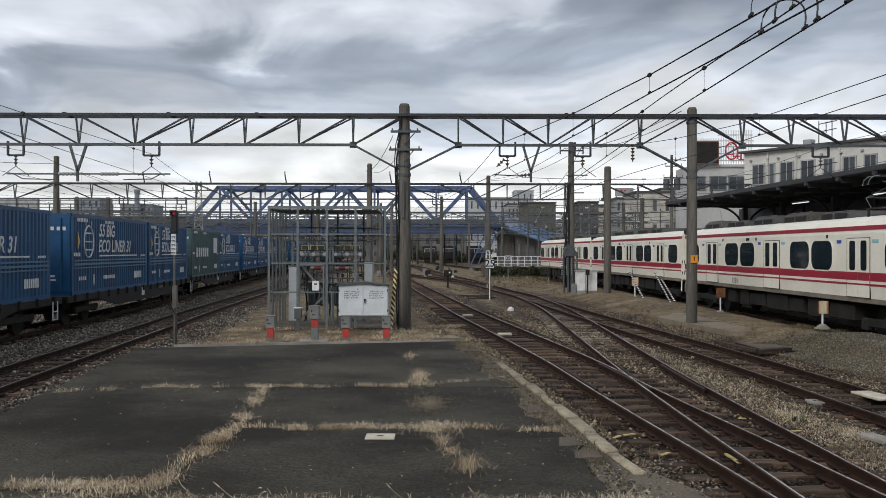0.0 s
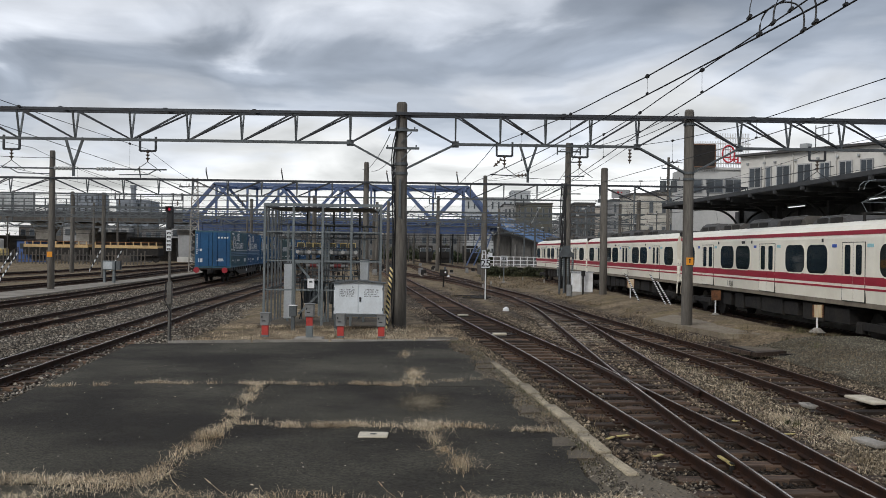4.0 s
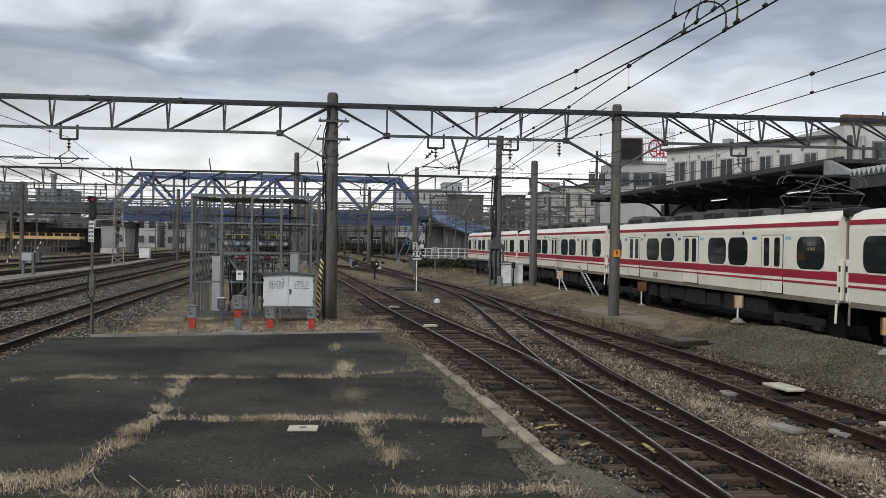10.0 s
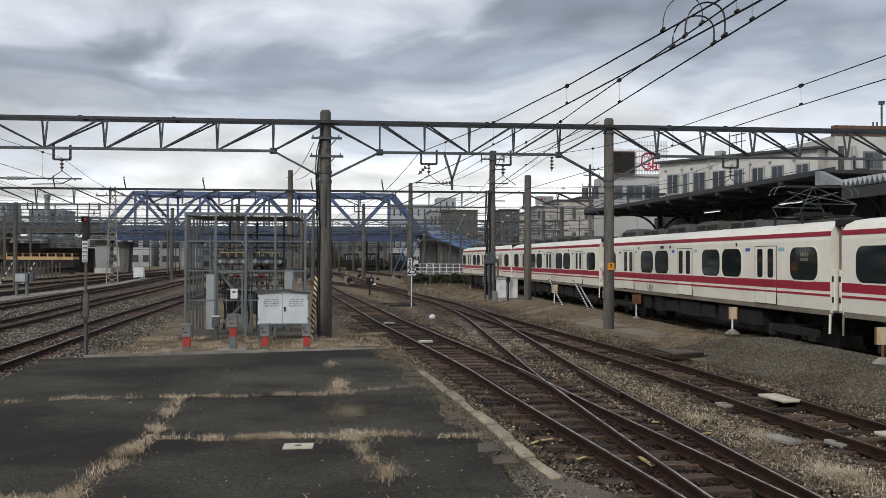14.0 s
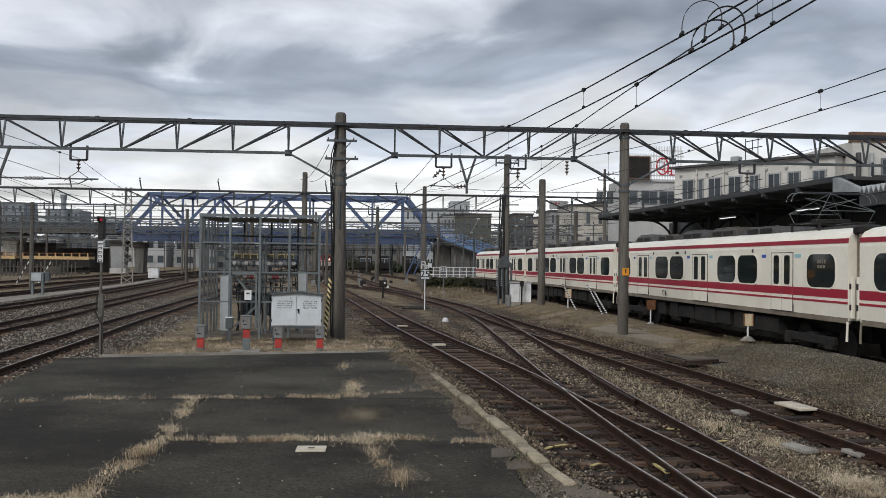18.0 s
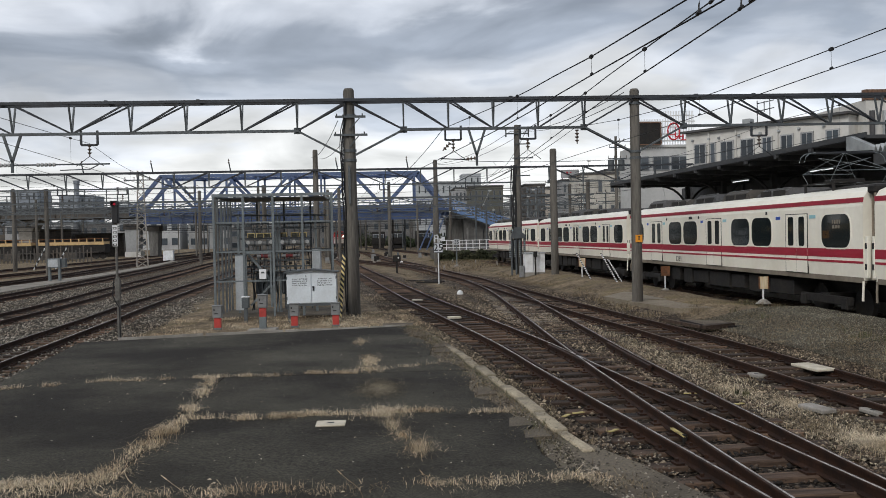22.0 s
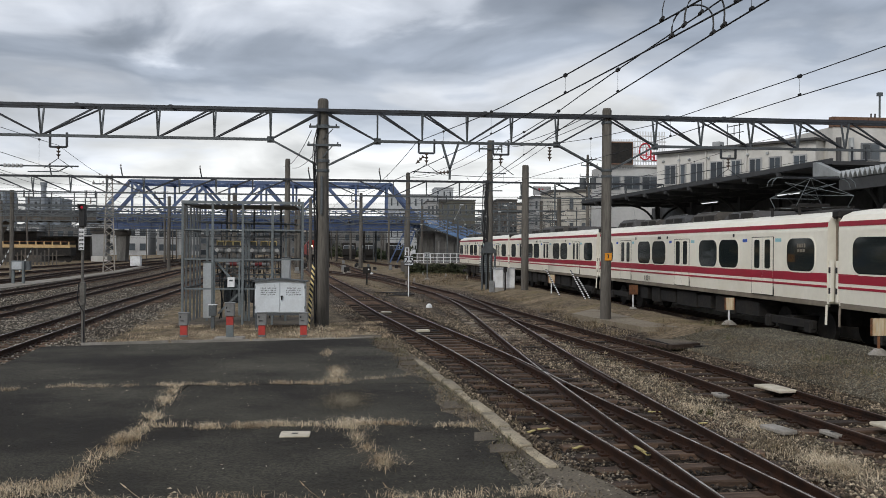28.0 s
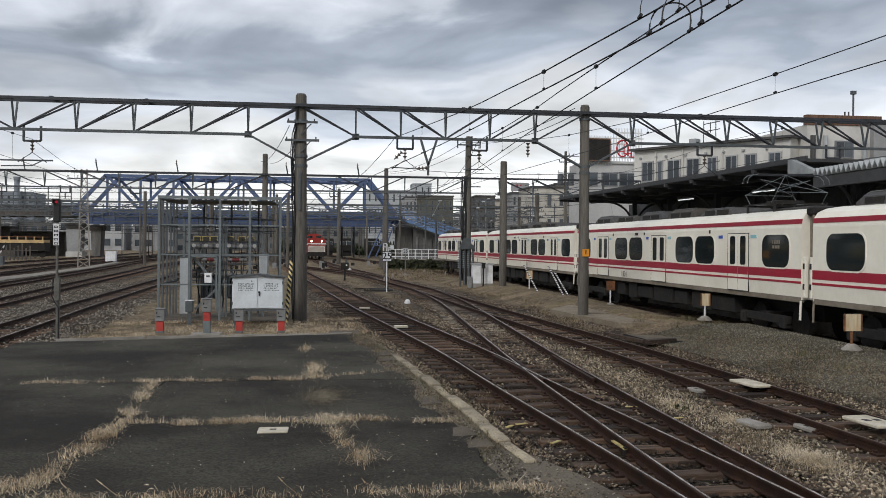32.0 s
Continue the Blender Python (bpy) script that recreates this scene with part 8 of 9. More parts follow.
def build_feeder_clutter():
    """Cross spans, pull-off arms and small insulators over the tracks beyond the train."""
    r = random.Random(52)
    for k in range(11):
        y = 56 + 7.0 * k
        z = 5.0 + r.uniform(0, 2.2)
        t = thing("cross_span", "thin cross span wire with small pale insulators", "overhead wire", group="cross spans")
        a, b = (6.0 + r.uniform(-1, 1), y, z), (19.0 + 0.10 * y, y + 3, z + r.uniform(-0.6, 1.4))
        pts = sag(a, b, r.uniform(0.15, 0.6), 12)
        part("wire", tube(pts, 0.012 + 0.0001 * y, 4), "galv_dark", t)
        for i in range(1, 12, 2):
            if r.random() < 0.7:
                p = Vector(pts[i])
                part("insulator", rod(bmesh.new(), p - Vector((0.12, 0, 0)), p + Vector((0.12, 0, 0)), 0.06, 0.05, 8), r.choice(["insulator_w", "insulator_w", "insulator", "sheet"]), t)
            if r.random() < 0.6:
                p = Vector(pts[i])
                part("pull_off", tube([p, p + Vector((r.uniform(-0.4, 0.4), 0, -0.5)), p + Vector((r.uniform(-0.9, 0.9), 0.4, -r.uniform(0.7, 1.3)))], 0.018, 4), r.choice(["galv_dark", "sheet", "wire"]), t)
    for k in range(14):
        x, y = r.uniform(11.5, 27), r.uniform(80, 118)
        if x < 13.0 + 0.0 * y and y < 84:
            continue
        t = thing("line_mast", "thin steel line mast with cross arms behind the station track", "mast", pose(x + 2, y, -0.15), "line masts")
        h = r.uniform(6.5, 8.8)
        part("shaft", rods([((0, 0, 0), (0, 0, h))], r.uniform(0.06, 0.11)), r.choice(["galv_dark", "galv", "far_dark"]), t)
        for q in range(3):
            z, w = h - 0.4 - q * 0.8, r.uniform(0.8, 2.0)
            part("cross_arm", boxes(((r.uniform(-0.3, 0.3), -0.1, z), (w, 0.08, 0.08))), "galv_dark", t)
            for d in (-w / 2, 0, w / 2):
                insulator(t, (d, -0.1, z), 2, 0.08, (0, 0, 1))


build_feeder_clutter()


def build_low_platform():
    t = thing("low_platform", "short concrete platform end with a white railing", "platform")
    part("deck", boxes(((8.3, 91, 0.45), (7.8, 12, 1.0))), "far_dark", t)
    part("edge", boxes(((8.3, 84.9, 0.93), (7.9, 0.3, 0.12))), "concrete", t)
    for z in (1.2, 1.55, 1.9):
        part("railing_bar", bars([((4.8, 85, z), (10.0, 85, z))], 0.06), "white_paint", t)
    for i in range(9):
        part("railing_post", boxes(((4.8 + i * 0.65, 85, 1.45), (0.07, 0.07, 1.0))), "white_paint", t)
    for x in (4.3, 4.75):
        part("marker", boxes(((x, 84.8, 1.7), (0.12, 0.06, 0.9)), ((x + 0.14, 84.8, 2.05), (0.3, 0.06, 0.12))), "white_paint", t)


build_low_platform()
gh = np.random.default_rng(61)
nh = 2400
ph = np.stack([gh.uniform(4.3, 10.2, nh), gh.normal(84.2, 0.28, nh), np.abs(gh.uniform(0, 1, nh)) ** 0.8 * 0.95], -1)
ph[:, 2] *= 0.55 + 0.45 * np.abs(np.sin(ph[:, 0] * 1.9 + 0.6))
vh = np.repeat(ph, 4, 0).reshape(nh, 4, 3) + gh.normal(0, 0.075, (nh, 4, 3))
soup("hedge", vh.reshape(-1, 3), np.arange(nh * 4).reshape(nh, 4), "leaves", "dark green weeds below the white railing", "hedge")


# ---- small things on the ground ----
def text_mesh(body, size, material):
    cu = bpy.data.curves.new("text", "FONT")
    cu.body, cu.size, cu.extrude, cu.align_x, cu.align_y, cu.offset = body, size, 0.003, "CENTER", "CENTER", 0.006
    ob = bpy.data.objects.new("text_source", cu)
    scene.collection.objects.link(ob)
    me = bpy.data.meshes.new_from_object(ob.evaluated_get(bpy.context.evaluated_depsgraph_get()))
    bpy.data.objects.remove(ob)
    me.materials.append(M[material])
    return me


def build_speed_sign():
    t = thing("speed_sign", "white speed board marked 25 on a thin pale post", "railway sign", pose(2.47, 45.6, -0.1))
    part("post", rods([((0, 0, 0), (0, 0, 2.5))], 0.03), "white_paint", t)
    b = part("board", boxes(((0, -0.05, 1.87), (0.50, 0.02, 0.52)), bevel=0.01), "black", t, "black sign board")
    part("white_panel", boxes(((0, -0.064, 1.87), (0.44, 0.01, 0.46))), "marking", b)
    shared("digits", text_mesh("25", 0.50, "black"), b, pose(0, -0.074, 1.87, 90, 0, 0))
    part("upper_mark", boxes(((-0.17, -0.05, 2.36), (0.05, 0.02, 0.40)), ((-0.09, -0.05, 2.53), (0.18, 0.02, 0.05)), ((-0.11, -0.05, 2.36), (0.12, 0.02, 0.045))), "marking", t)
    part("upper_mark", boxes(((0.16, -0.05, 2.32), (0.04, 0.02, 0.30)), ((0.27, -0.05, 2.34), (0.16, 0.02, 0.20))), "marking", t)


build_speed_sign()


def build_far_speed_sign():
    t = thing("speed_sign", "small grey speed board marked 35 on a thin post", "railway sign", pose(5.3, 70.0, -0.1))
    part("post", rods([((0, 0, 0), (0, 0, 1.9))], 0.04), "galv", t)
    b = part("board", boxes(((0, -0.05, 1.95), (0.46, 0.02, 0.46)), bevel=0.01), "cab_grey", t, "grey sign board")
    shared("digits", text_mesh("35", 0.36, "black"), b, pose(0, -0.064, 1.95, 90, 0, 0))
    part("foot", rod(bmesh.new(), (0, 0, 0.0), (0, 0, 0.16), 0.25, 0.1, 10), "concrete", t)


build_far_speed_sign()


def marker_board(x, y, z, h, w, bh, mat_name, label):
    t = thing("marker_board", label, "trackside sign", pose(x, y, z), "trackside marker boards")
    part("foot", rod(bmesh.new(), (0, 0, -0.04), (0, 0, 0.09), 0.23, 0.08, 10), "concrete", t, "pale concrete cone foot")
    for e in (0.0,):
        part("post", rods([((e, 0, 0.0), (e, 0, h))], 0.028), "rust" if w > 0.35 else "white_paint", t)
    b = part("board", boxes(((0, -0.03, h), (w, 0.03, bh))), mat_name, t)
    for e in (-w / 2, w / 2):
        part("board_edge", bars([((e, -0.045, h - bh / 2), (e, -0.045, h + bh / 2))], 0.03), "rust", b)


marker_board(10.78, 24.95, 0.27, 0.57, 0.27, 0.36, "board", "weathered wooden board on a white post with concrete foot")
marker_board(10.72, 17.4, 0.30, 0.54, 0.38, 0.36, "board", "weathered wooden board on twin posts with concrete foot")
marker_board(10.2, 32.2, 0.17, 0.74, 0.30, 0.36, "rust", "rusty orange board on a thin post")
marker_board(9.35, 42.5, 0.15, 0.80, 0.32, 0.42, "board", "small wooden board on a thin white post")
for x, y in ((5.6, 79.0), (7.4, 76.0), (8.6, 70.5), (3.9, 64.0), (10.55, 19.3), (3.0, 58.0)):
    t = thing("marker_stone", "small white painted marker stone in the gravel", "marker stone", pose(x, y, 0.0), "marker stones")
    part("stone", rod(bmesh.new(), (0, 0, -0.15), (0, 0, 0.24), 0.085, 0.045, 8), "concrete", t)


def flat_plate(x, y, z, w, d, h, yaw, mat_name, label, name="cover_plate", holes=0, sag_deg=0.0):
    t = thing(name, label, "cover plate", pose(x, y, z, sag_deg, 0, yaw))
    part("plate", boxes(((0, 0, h / 2), (w, d, h)), bevel=min(0.012, h / 3)), mat_name, t)
    for k in range(holes):
        part("slot", boxes((((k - (holes - 1) / 2) * w * 0.4, 0, h + 0.001), (w * 0.22, d * 0.16, 0.006))), "black", t)
    return t


flat_plate(7.26, 14.93, -0.04, 0.36, 0.76, 0.05, 8, "ivory", "white flat board lying between the rails", holes=0)
flat_plate(7.34, 11.5, -0.03, 0.40, 0.72, 0.05, 6, "ivory", "white flat board with dark slots between the rails", holes=2)
flat_plate(5.76, 11.8, -0.10, 0.24, 0.50, 0.06, 12, "concrete", "broken pale concrete slab in the gravel")
flat_plate(6.55, 11.7, -0.15, 0.27, 0.40, 0.06, 8, "concrete", "grey concrete handhole cover in the gravel", holes=2)
flat_plate(6.28, 14.88, -0.15, 0.25, 0.36, 0.06, 8, "concrete", "grey concrete handhole cover in the gravel", holes=2)
flat_plate(-0.76, 10.33, 0.25, 0.34, 0.27, 0.022, 0, "ivory", "off-white square handhole cover in the asphalt", holes=1)
for x, y, a in ((1.86, 26.5, 10), (0.98, 34.1, 7)):
    t = flat_plate(x, y, -0.12, 0.40, 0.22, 0.07, a, "ivory", "white sensor box between the rails", name="track_sensor")
    part("cable", tube([(0.27, 0, 0.05), (0.38, 0.03, 0.04), (0.52, 0.0, 0.02)], 0.02), "black", t)
for x, y, r0 in ((2.92, 37.5, 0.15), (1.05, 85.0, 0.18), (4.6, 88.0, 0.18)):
    t = thing("concrete_lump", "rounded white painted marker lump in the ballast", "marker stone", pose(x, y, -0.13), "marker lumps")
    part("lump", rod(bmesh.new(), (0, 0, -0.05), (0, 0, 0.10), r0, r0 * 0.8, 12), "white_paint", t)
    part("crown", rod(bmesh.new(), (0, 0, 0.10), (0, 0, 0.17), r0 * 0.8, r0 * 0.3, 12), "white_paint", t)
for x, y, a in ((3.44, 10.65, 2), (4.72, 10.75, -2)):
    t = thing("joint_marker", "pale yellow bar beside the rail", "rail marker", pose(x, y, -0.03, 0, 0, a), "joint markers")
    part("bar", boxes(((0, 0, -0.03), (0.045, 0.46, 0.018))), "marker_yellow", t)
    part("bracket", boxes(((0, -0.2, -0.06), (0.04, 0.06, 0.1))), "under", t)
for x, y, a in ((2.35, 12.1, 50), (2.55, 12.25, 20), (4.55, 13.4, -20), (4.95, 12.5, 15), (2.75, 11.1, 40)):
    t = thing("paint_scrap", "pale flake of yellow paint on sleepers", "debris", pose(x, y, -0.118, 0, 0, a), "paint scraps")
    part("flake", prism(bmesh.new(), [(-0.1, -0.02), (-0.02, -0.035), (0.1, -0.015), (0.07, 0.03), (-0.03, 0.018), (-0.09, 0.03)], 0, 0.012, "z"), "marker_yellow", t)


def build_slab():
    t = tagged(new("concrete_base"), "cracked concrete base slab around the portal pole", "slab", kind="structure")
    for poly, top in (([(7.40, 30.3), (7.66, 28.2), (9.3, 28.6), (9.4, 31.6), (9.0, 33.0)], 0.16), ([(7.68, 28.15), (8.22, 25.2), (9.6, 25.0), (9.32, 28.5)], 0.145), ([(9.34, 28.6), (9.65, 25.0), (10.7, 25.4), (10.4, 31.0), (9.42, 31.5)], 0.155)):
        bm = bmesh.new()
        prism(bm, poly, -0.25, top, "z")
        part("slab_piece", bm, "base_slab", t)
    k = thing("timber_beam", "old timber beams lying beside the main track", "timber", pose(7.6, 22.5, 0))
    part("beam", bars([((0.05, -1.2, 0.0), (0.9, -0.9, 0.02))], 0.2, 0.1), "sleeper", k)
    part("beam", bars([((0.05, -1.1, 0.0), (-0.2, 1.4, -0.04))], 0.10, 0.08), "sleeper", k)
    g = thing("steel_plate", "rusty steel drain plate in the gravel", "cover plate", pose(8.25, 22.2, 0.0, 1, 2, 8))
    part("plate", boxes(((0, 0, 0), (1.0, 1.3, 0.03))), "rubble", g)
    part("edge_angle", bars([((-0.55, -0.75, 0), (-0.55, 0.75, 0)), ((-0.55, -0.75, 0), (0.55, -0.75, 0))], 0.04, 0.05), "under", g)
    d = thing("drain_cover", "dark timber drain cover between the tracks", "cover plate", pose(1.9, 48.0, -0.08, 0, 0, 6))
    r = random.Random(9)
    for i in range(7):
        part("plank", box(bmesh.new(), (r.uniform(-0.5, 0.5), i * 0.45 - 1.4, 0.015 * (i % 2)), (r.uniform(1.0, 2.0), 0.22, 0.05), r.uniform(-14, 14)), "under", d)


build_slab()


def build_signal_cabinets():
    t = thing("signal_cabinet", "pair of white signal cabinets beside a concrete pole", "electrical cabinet", pose(7.75, 47.2, -0.05))
    part("body", boxes(((-0.3, 0, 0.85), (0.48, 0.5, 1.0)), bevel=0.02), "white_paint", t)
    part("body", boxes(((0.27, 0, 0.87), (0.6, 0.5, 1.05)), bevel=0.02), "white_paint", t)
    part("roof", boxes(((0.0, 0, 1.41), (1.2, 0.6, 0.05))), "cab_grey", t)
    part("base", boxes(((0, 0, 0.17), (1.15, 0.5, 0.38))), "concrete", t)
    s = thing("point_box", "grey box beside a dark trackside post", "junction box", pose(7.05, 47.0, -0.05))
    part("box", boxes(((0, 0, 0.42), (0.24, 0.3, 0.62)), bevel=0.02), "box_grey", s)
    part("post", rods([((0.7, -0.3, 0), (0.7, -0.3, 1.3))], 0.05), "under", s)
    part("lamp", boxes(((0.7, -0.32, 1.35), (0.2, 0.16, 0.3)), bevel=0.03), "under", s)
    b = thing("buffer_lamp", "low dark track signal with two lenses", "railway signal", pose(0.4, 60.0, -0.1))
    part("post", rods([((0, 0, 0), (0, 0, 0.9))], 0.06), "under", b)
    part("head", boxes(((0, 0, 1.0), (0.55, 0.25, 0.45)), bevel=0.03), "under", b)
    part("lens", rod(bmesh.new(), (0.12, -0.13, 1.05), (0.12, -0.15, 1.05), 0.06, seg=12), "white_paint", b)
    r = random.Random(14)
    for i in range(16):
        x, y = r.uniform(-8, 5), r.uniform(80, 140)
        k = thing("trackside_box", "small trackside equipment box in the yard", "junction box", pose(x, y, -0.12), "far trackside boxes")
        h = r.uniform(0.3, 0.6)
        part("body", boxes(((0, 0, h / 2 + 0.1), (r.uniform(0.25, 0.5), 0.4, h)), bevel=0.02), r.choice(["box_grey", "galv_dark", "under", "under", "box_grey"]), k)
        part("foot", boxes(((0, 0, 0.05), (0.5, 0.4, 0.2))), "concrete", k)
    # dark wagons standing under the bridge
    for x, y in ((1.5, 176), (6.5, 172), (-2.5, 186)):
        k = thing("parked_wagon", "dark parked wagon end with pale window frames", "rail vehicle", pose(x, y, -0.05))
        part("body", boxes(((0, 4, 2.1), (2.8, 8, 2.9)), bevel=0.1), "under", k)
        part("frame", boxes(((0, 4, 0.5), (2.4, 8, 0.9))), "under", k)
        for wx in (-0.6, 0.6):
            part("end_window", boxes(((wx, -0.02, 2.6), (0.8, 0.06, 0.7))), "win", k)
        part("window_trim", bars([((-1.1, -0.04, 3.0), (1.1, -0.04, 3.0)), ((-1.1, -0.04, 2.2), (-1.1, -0.04, 3.0)), ((0, -0.04, 2.2), (0, -0.04, 3.0)), ((1.1, -0.04, 2.2), (1.1, -0.04, 3.0))], 0.08), "cab_grey", k)


build_signal_cabinets()

t = thing("edge_strip", "thin pale concrete strip at the asphalt's end", "kerb", kind="structure")
for (xa, ya), (xb, yb) in (((-6.2, 20.0), (-4.4, 20.45)), ((-4.35, 20.46), (-2.6, 20.75)), ((-2.55, 20.76), (-0.6, 21.0)), ((-0.55, 21.0), (0.3, 21.2))):
    part("strip_piece", bars([((xa, ya + 0.25, 0.18), (xb, yb + 0.25, 0.18))], 0.055, 0.15), "concrete", t)


# ---- gravel and dry grass ----
def gravel(name, spots, r0, r1, material, label, seed):
    g = np.random.default_rng(seed)
    n = len(spots)
    base = np.array([(1, 0, 0), (-1, 0, 0), (0, 1, 0), (0, -1, 0), (0, 0, 0.75), (0, 0, -0.75)], float)
    tri = np.array([(0, 2, 4), (2, 1, 4), (1, 3, 4), (3, 0, 4), (2, 0, 5), (1, 2, 5), (3, 1, 5), (0, 3, 5)])
    size = g.uniform(r0, r1, n) * g.uniform(0.7, 1.3, n)
    shape = base[None] * g.uniform(0.6, 1.25, (n, 6, 1))
    a = g.uniform(0, math.tau, n)
    b = g.uniform(-0.6, 0.6, n)
    c, s = np.cos(a), np.sin(a)
    x = shape[..., 0] * c[:, None] - shape[..., 1] * s[:, None]
    y = shape[..., 0] * s[:, None] + shape[..., 1] * c[:, None]
    z = shape[..., 2] + x * np.sin(b)[:, None] * 0.6
    v = np.stack([x, y, z], -1) * size[:, None, None]
    v += spots[:, None, :]
    v[..., 2] += size[:, None] * 0.25
    f = tri[None] + (np.arange(n) * 6)[:, None, None]
    return soup(name, v.reshape(-1, 3), f.reshape(-1, 3), material, label, "gravel")


def scatter_ballast():
    g = np.random.default_rng(12)
    out, worn = [], []
    for p, y0, y1, wide, count in ((R1, 3, 38, 1.9, 60000), (R2, 5, 40, 2.0, 64000), (C1, 4.5, 40, 1.5, 8000), (R3, 12, 30, 1.6, 2500)):
        # more stones where they are seen larger
        y = y0 + (y1 - y0) * g.uniform(0, 1, count) ** 1.5
        off = g.uniform(-wide, wide, count)
        keep = (np.abs(np.abs(off) - HALF) > 0.085)
        inner = np.abs(off) < 1.05
        keep &= ~inner | (g.uniform(0, 1, count) < 0.30)
        y, off = y[keep], off[keep]
        x = np.interp(y, p.p[:, 1], p.p[:, 0]) + off
        z = np.full(len(y), -0.145) + g.uniform(-0.01, 0.012, len(y))
        z = z - 0.028 * (np.abs(off) < 1.1)
        ok = (x < np.interp(y, KERB.p[:, 1], KERB.p[:, 0]) - 9) | (x > np.interp(y, KERB.p[:, 1], KERB.p[:, 0]) + 0.12) | (y > 22.5)
        ok &= (x < np.interp(y, LEFT.p[:, 1], LEFT.p[:, 0])) | (x > 0) | (y > 22)
        for q in (R1, R2, C1, L1, L2):
            d = np.abs(x - np.interp(y, q.p[:, 1], q.p[:, 0], left=99, right=99))
            ok &= np.abs(d - HALF) > 0.075
        oily = (np.abs(off) < 1.12) & (p in (R1, C1))
        out.append(np.stack([x, y, z], -1)[ok & ~oily])
        worn.append(np.stack([x, y, z], -1)[ok & oily])
    gravel("oily_ballast_stones", np.concatenate(worn), 0.016, 0.034, "ballast_oily", "dark oily ballast stones between the sleepers", 34)
    gravel("ballast_stones", np.concatenate(out), 0.016, 0.034, "ballast", "loose grey and brown ballast stones around the tracks", 4)
    grey = []
    for p, y0, y1, wide, count in ((L1, 9, 40, 2.6, 34000), (L2, 18, 56, 2.8, 26000), (L3, 30, 60, 1.8, 6000)):
        y = y0 + (y1 - y0) * g.uniform(0, 1, count) ** 1.5
        x = np.interp(y, p.p[:, 1], p.p[:, 0]) + g.uniform(-wide, wide, count)
        ok = x < np.interp(y, LEFT.p[:, 1], LEFT.p[:, 0]) - 0.1
        for q in (L1, L2, L3):
            d = np.abs(x - np.interp(y, q.p[:, 1], q.p[:, 0], left=99, right=99))
            ok &= (np.abs(d - HALF) > 0.08) & ((d > 1.05) | (g.uniform(0, 1, count) < 0.25))
        grey.append(np.stack([x, y, np.full(count, -0.145) + g.uniform(-0.01, 0.012, count)], -1)[ok])
    gravel("grey_ballast_stones", np.concatenate(grey), 0.020, 0.045, "ballast_grey", "pale grey ballast stones around the freight tracks", 5)
    bank = np.stack([g.uniform(7.6, 11.4, 70000), 9 + 14.5 * g.uniform(0, 1, 70000), np.zeros(70000)], -1)
    mid = np.interp(bank[:, 1], R2.p[:, 1], R2.p[:, 0])
    up = np.clip((bank[:, 0] - mid - 1.5) / 2.4, 0, 1)
    bank[:, 2] = -0.07 + 0.33 * up * up * (3 - 2 * up)
    bank = bank[bank[:, 0] > mid + 1.5]
    pale = np.stack([g.uniform(4.9, 6.2, 9000), 6 + 20 * g.uniform(0, 1, 9000) ** 1.2, np.full(9000, -0.135)], -1)
    side = np.interp(pale[:, 1], R2.p[:, 1], R2.p[:, 0]) - 0.95
    low = np.interp(pale[:, 1], R1.p[:, 1], R1.p[:, 0]) + 1.0
    low = np.maximum(low, np.interp(pale[:, 1], C1.p[:, 1], C1.p[:, 0], left=0) + 0.95)
    pale = pale[(pale[:, 0] < side) & (pale[:, 0] > low)]
    gravel("pale_gravel", pale, 0.012, 0.030, "bank_stone", "pale mixed gravel between the tracks", 19)
    gravel("bank_gravel", bank, 0.008, 0.019, "bank_grey", "fine grey gravel on the bank beside the train", 9)


scatter_ballast()


def blades(name, spots, h0, h1, width, material, label, seed, lean=0.6):
    """Bent grass blades of two tapering pieces each, at spots (x, y, z)."""
    g = np.random.default_rng(seed)
    n = len(spots)
    h = g.uniform(h0, h1, n)
    a = g.uniform(0, math.tau, n)
    ln = np.abs(g.normal(0, lean, n))
    dx, dy = np.cos(a) * ln, np.sin(a) * ln
    b = a + g.uniform(0.8, 2.2, n)
    wx, wy = np.cos(b) * width / 2, np.sin(b) * width / 2
    p = spots
    v = np.zeros((n, 5, 3))
    v[:, 0] = p + np.stack([-wx, -wy, np.zeros(n)], -1)
    v[:, 1] = p + np.stack([wx, wy, np.zeros(n)], -1)
    mid = p + np.stack([dx * h * 0.35, dy * h * 0.35, h * 0.62], -1)
    v[:, 2] = mid + np.stack([wx * 0.7, wy * 0.7, np.zeros(n)], -1)
    v[:, 3] = mid - np.stack([wx * 0.7, wy * 0.7, np.zeros(n)], -1)
    v[:, 4] = p + np.stack([dx * h, dy * h, h * np.clip(1 - 0.30 * ln, 0.15, 1)], -1)
    t = np.array([(0, 1, 2), (0, 2, 3), (3, 2, 4)])
    f = t[None] + (np.arange(n) * 5)[:, None, None]
    return soup(name, v.reshape(-1, 3), f.reshape(-1, 3), material, label, "grass")


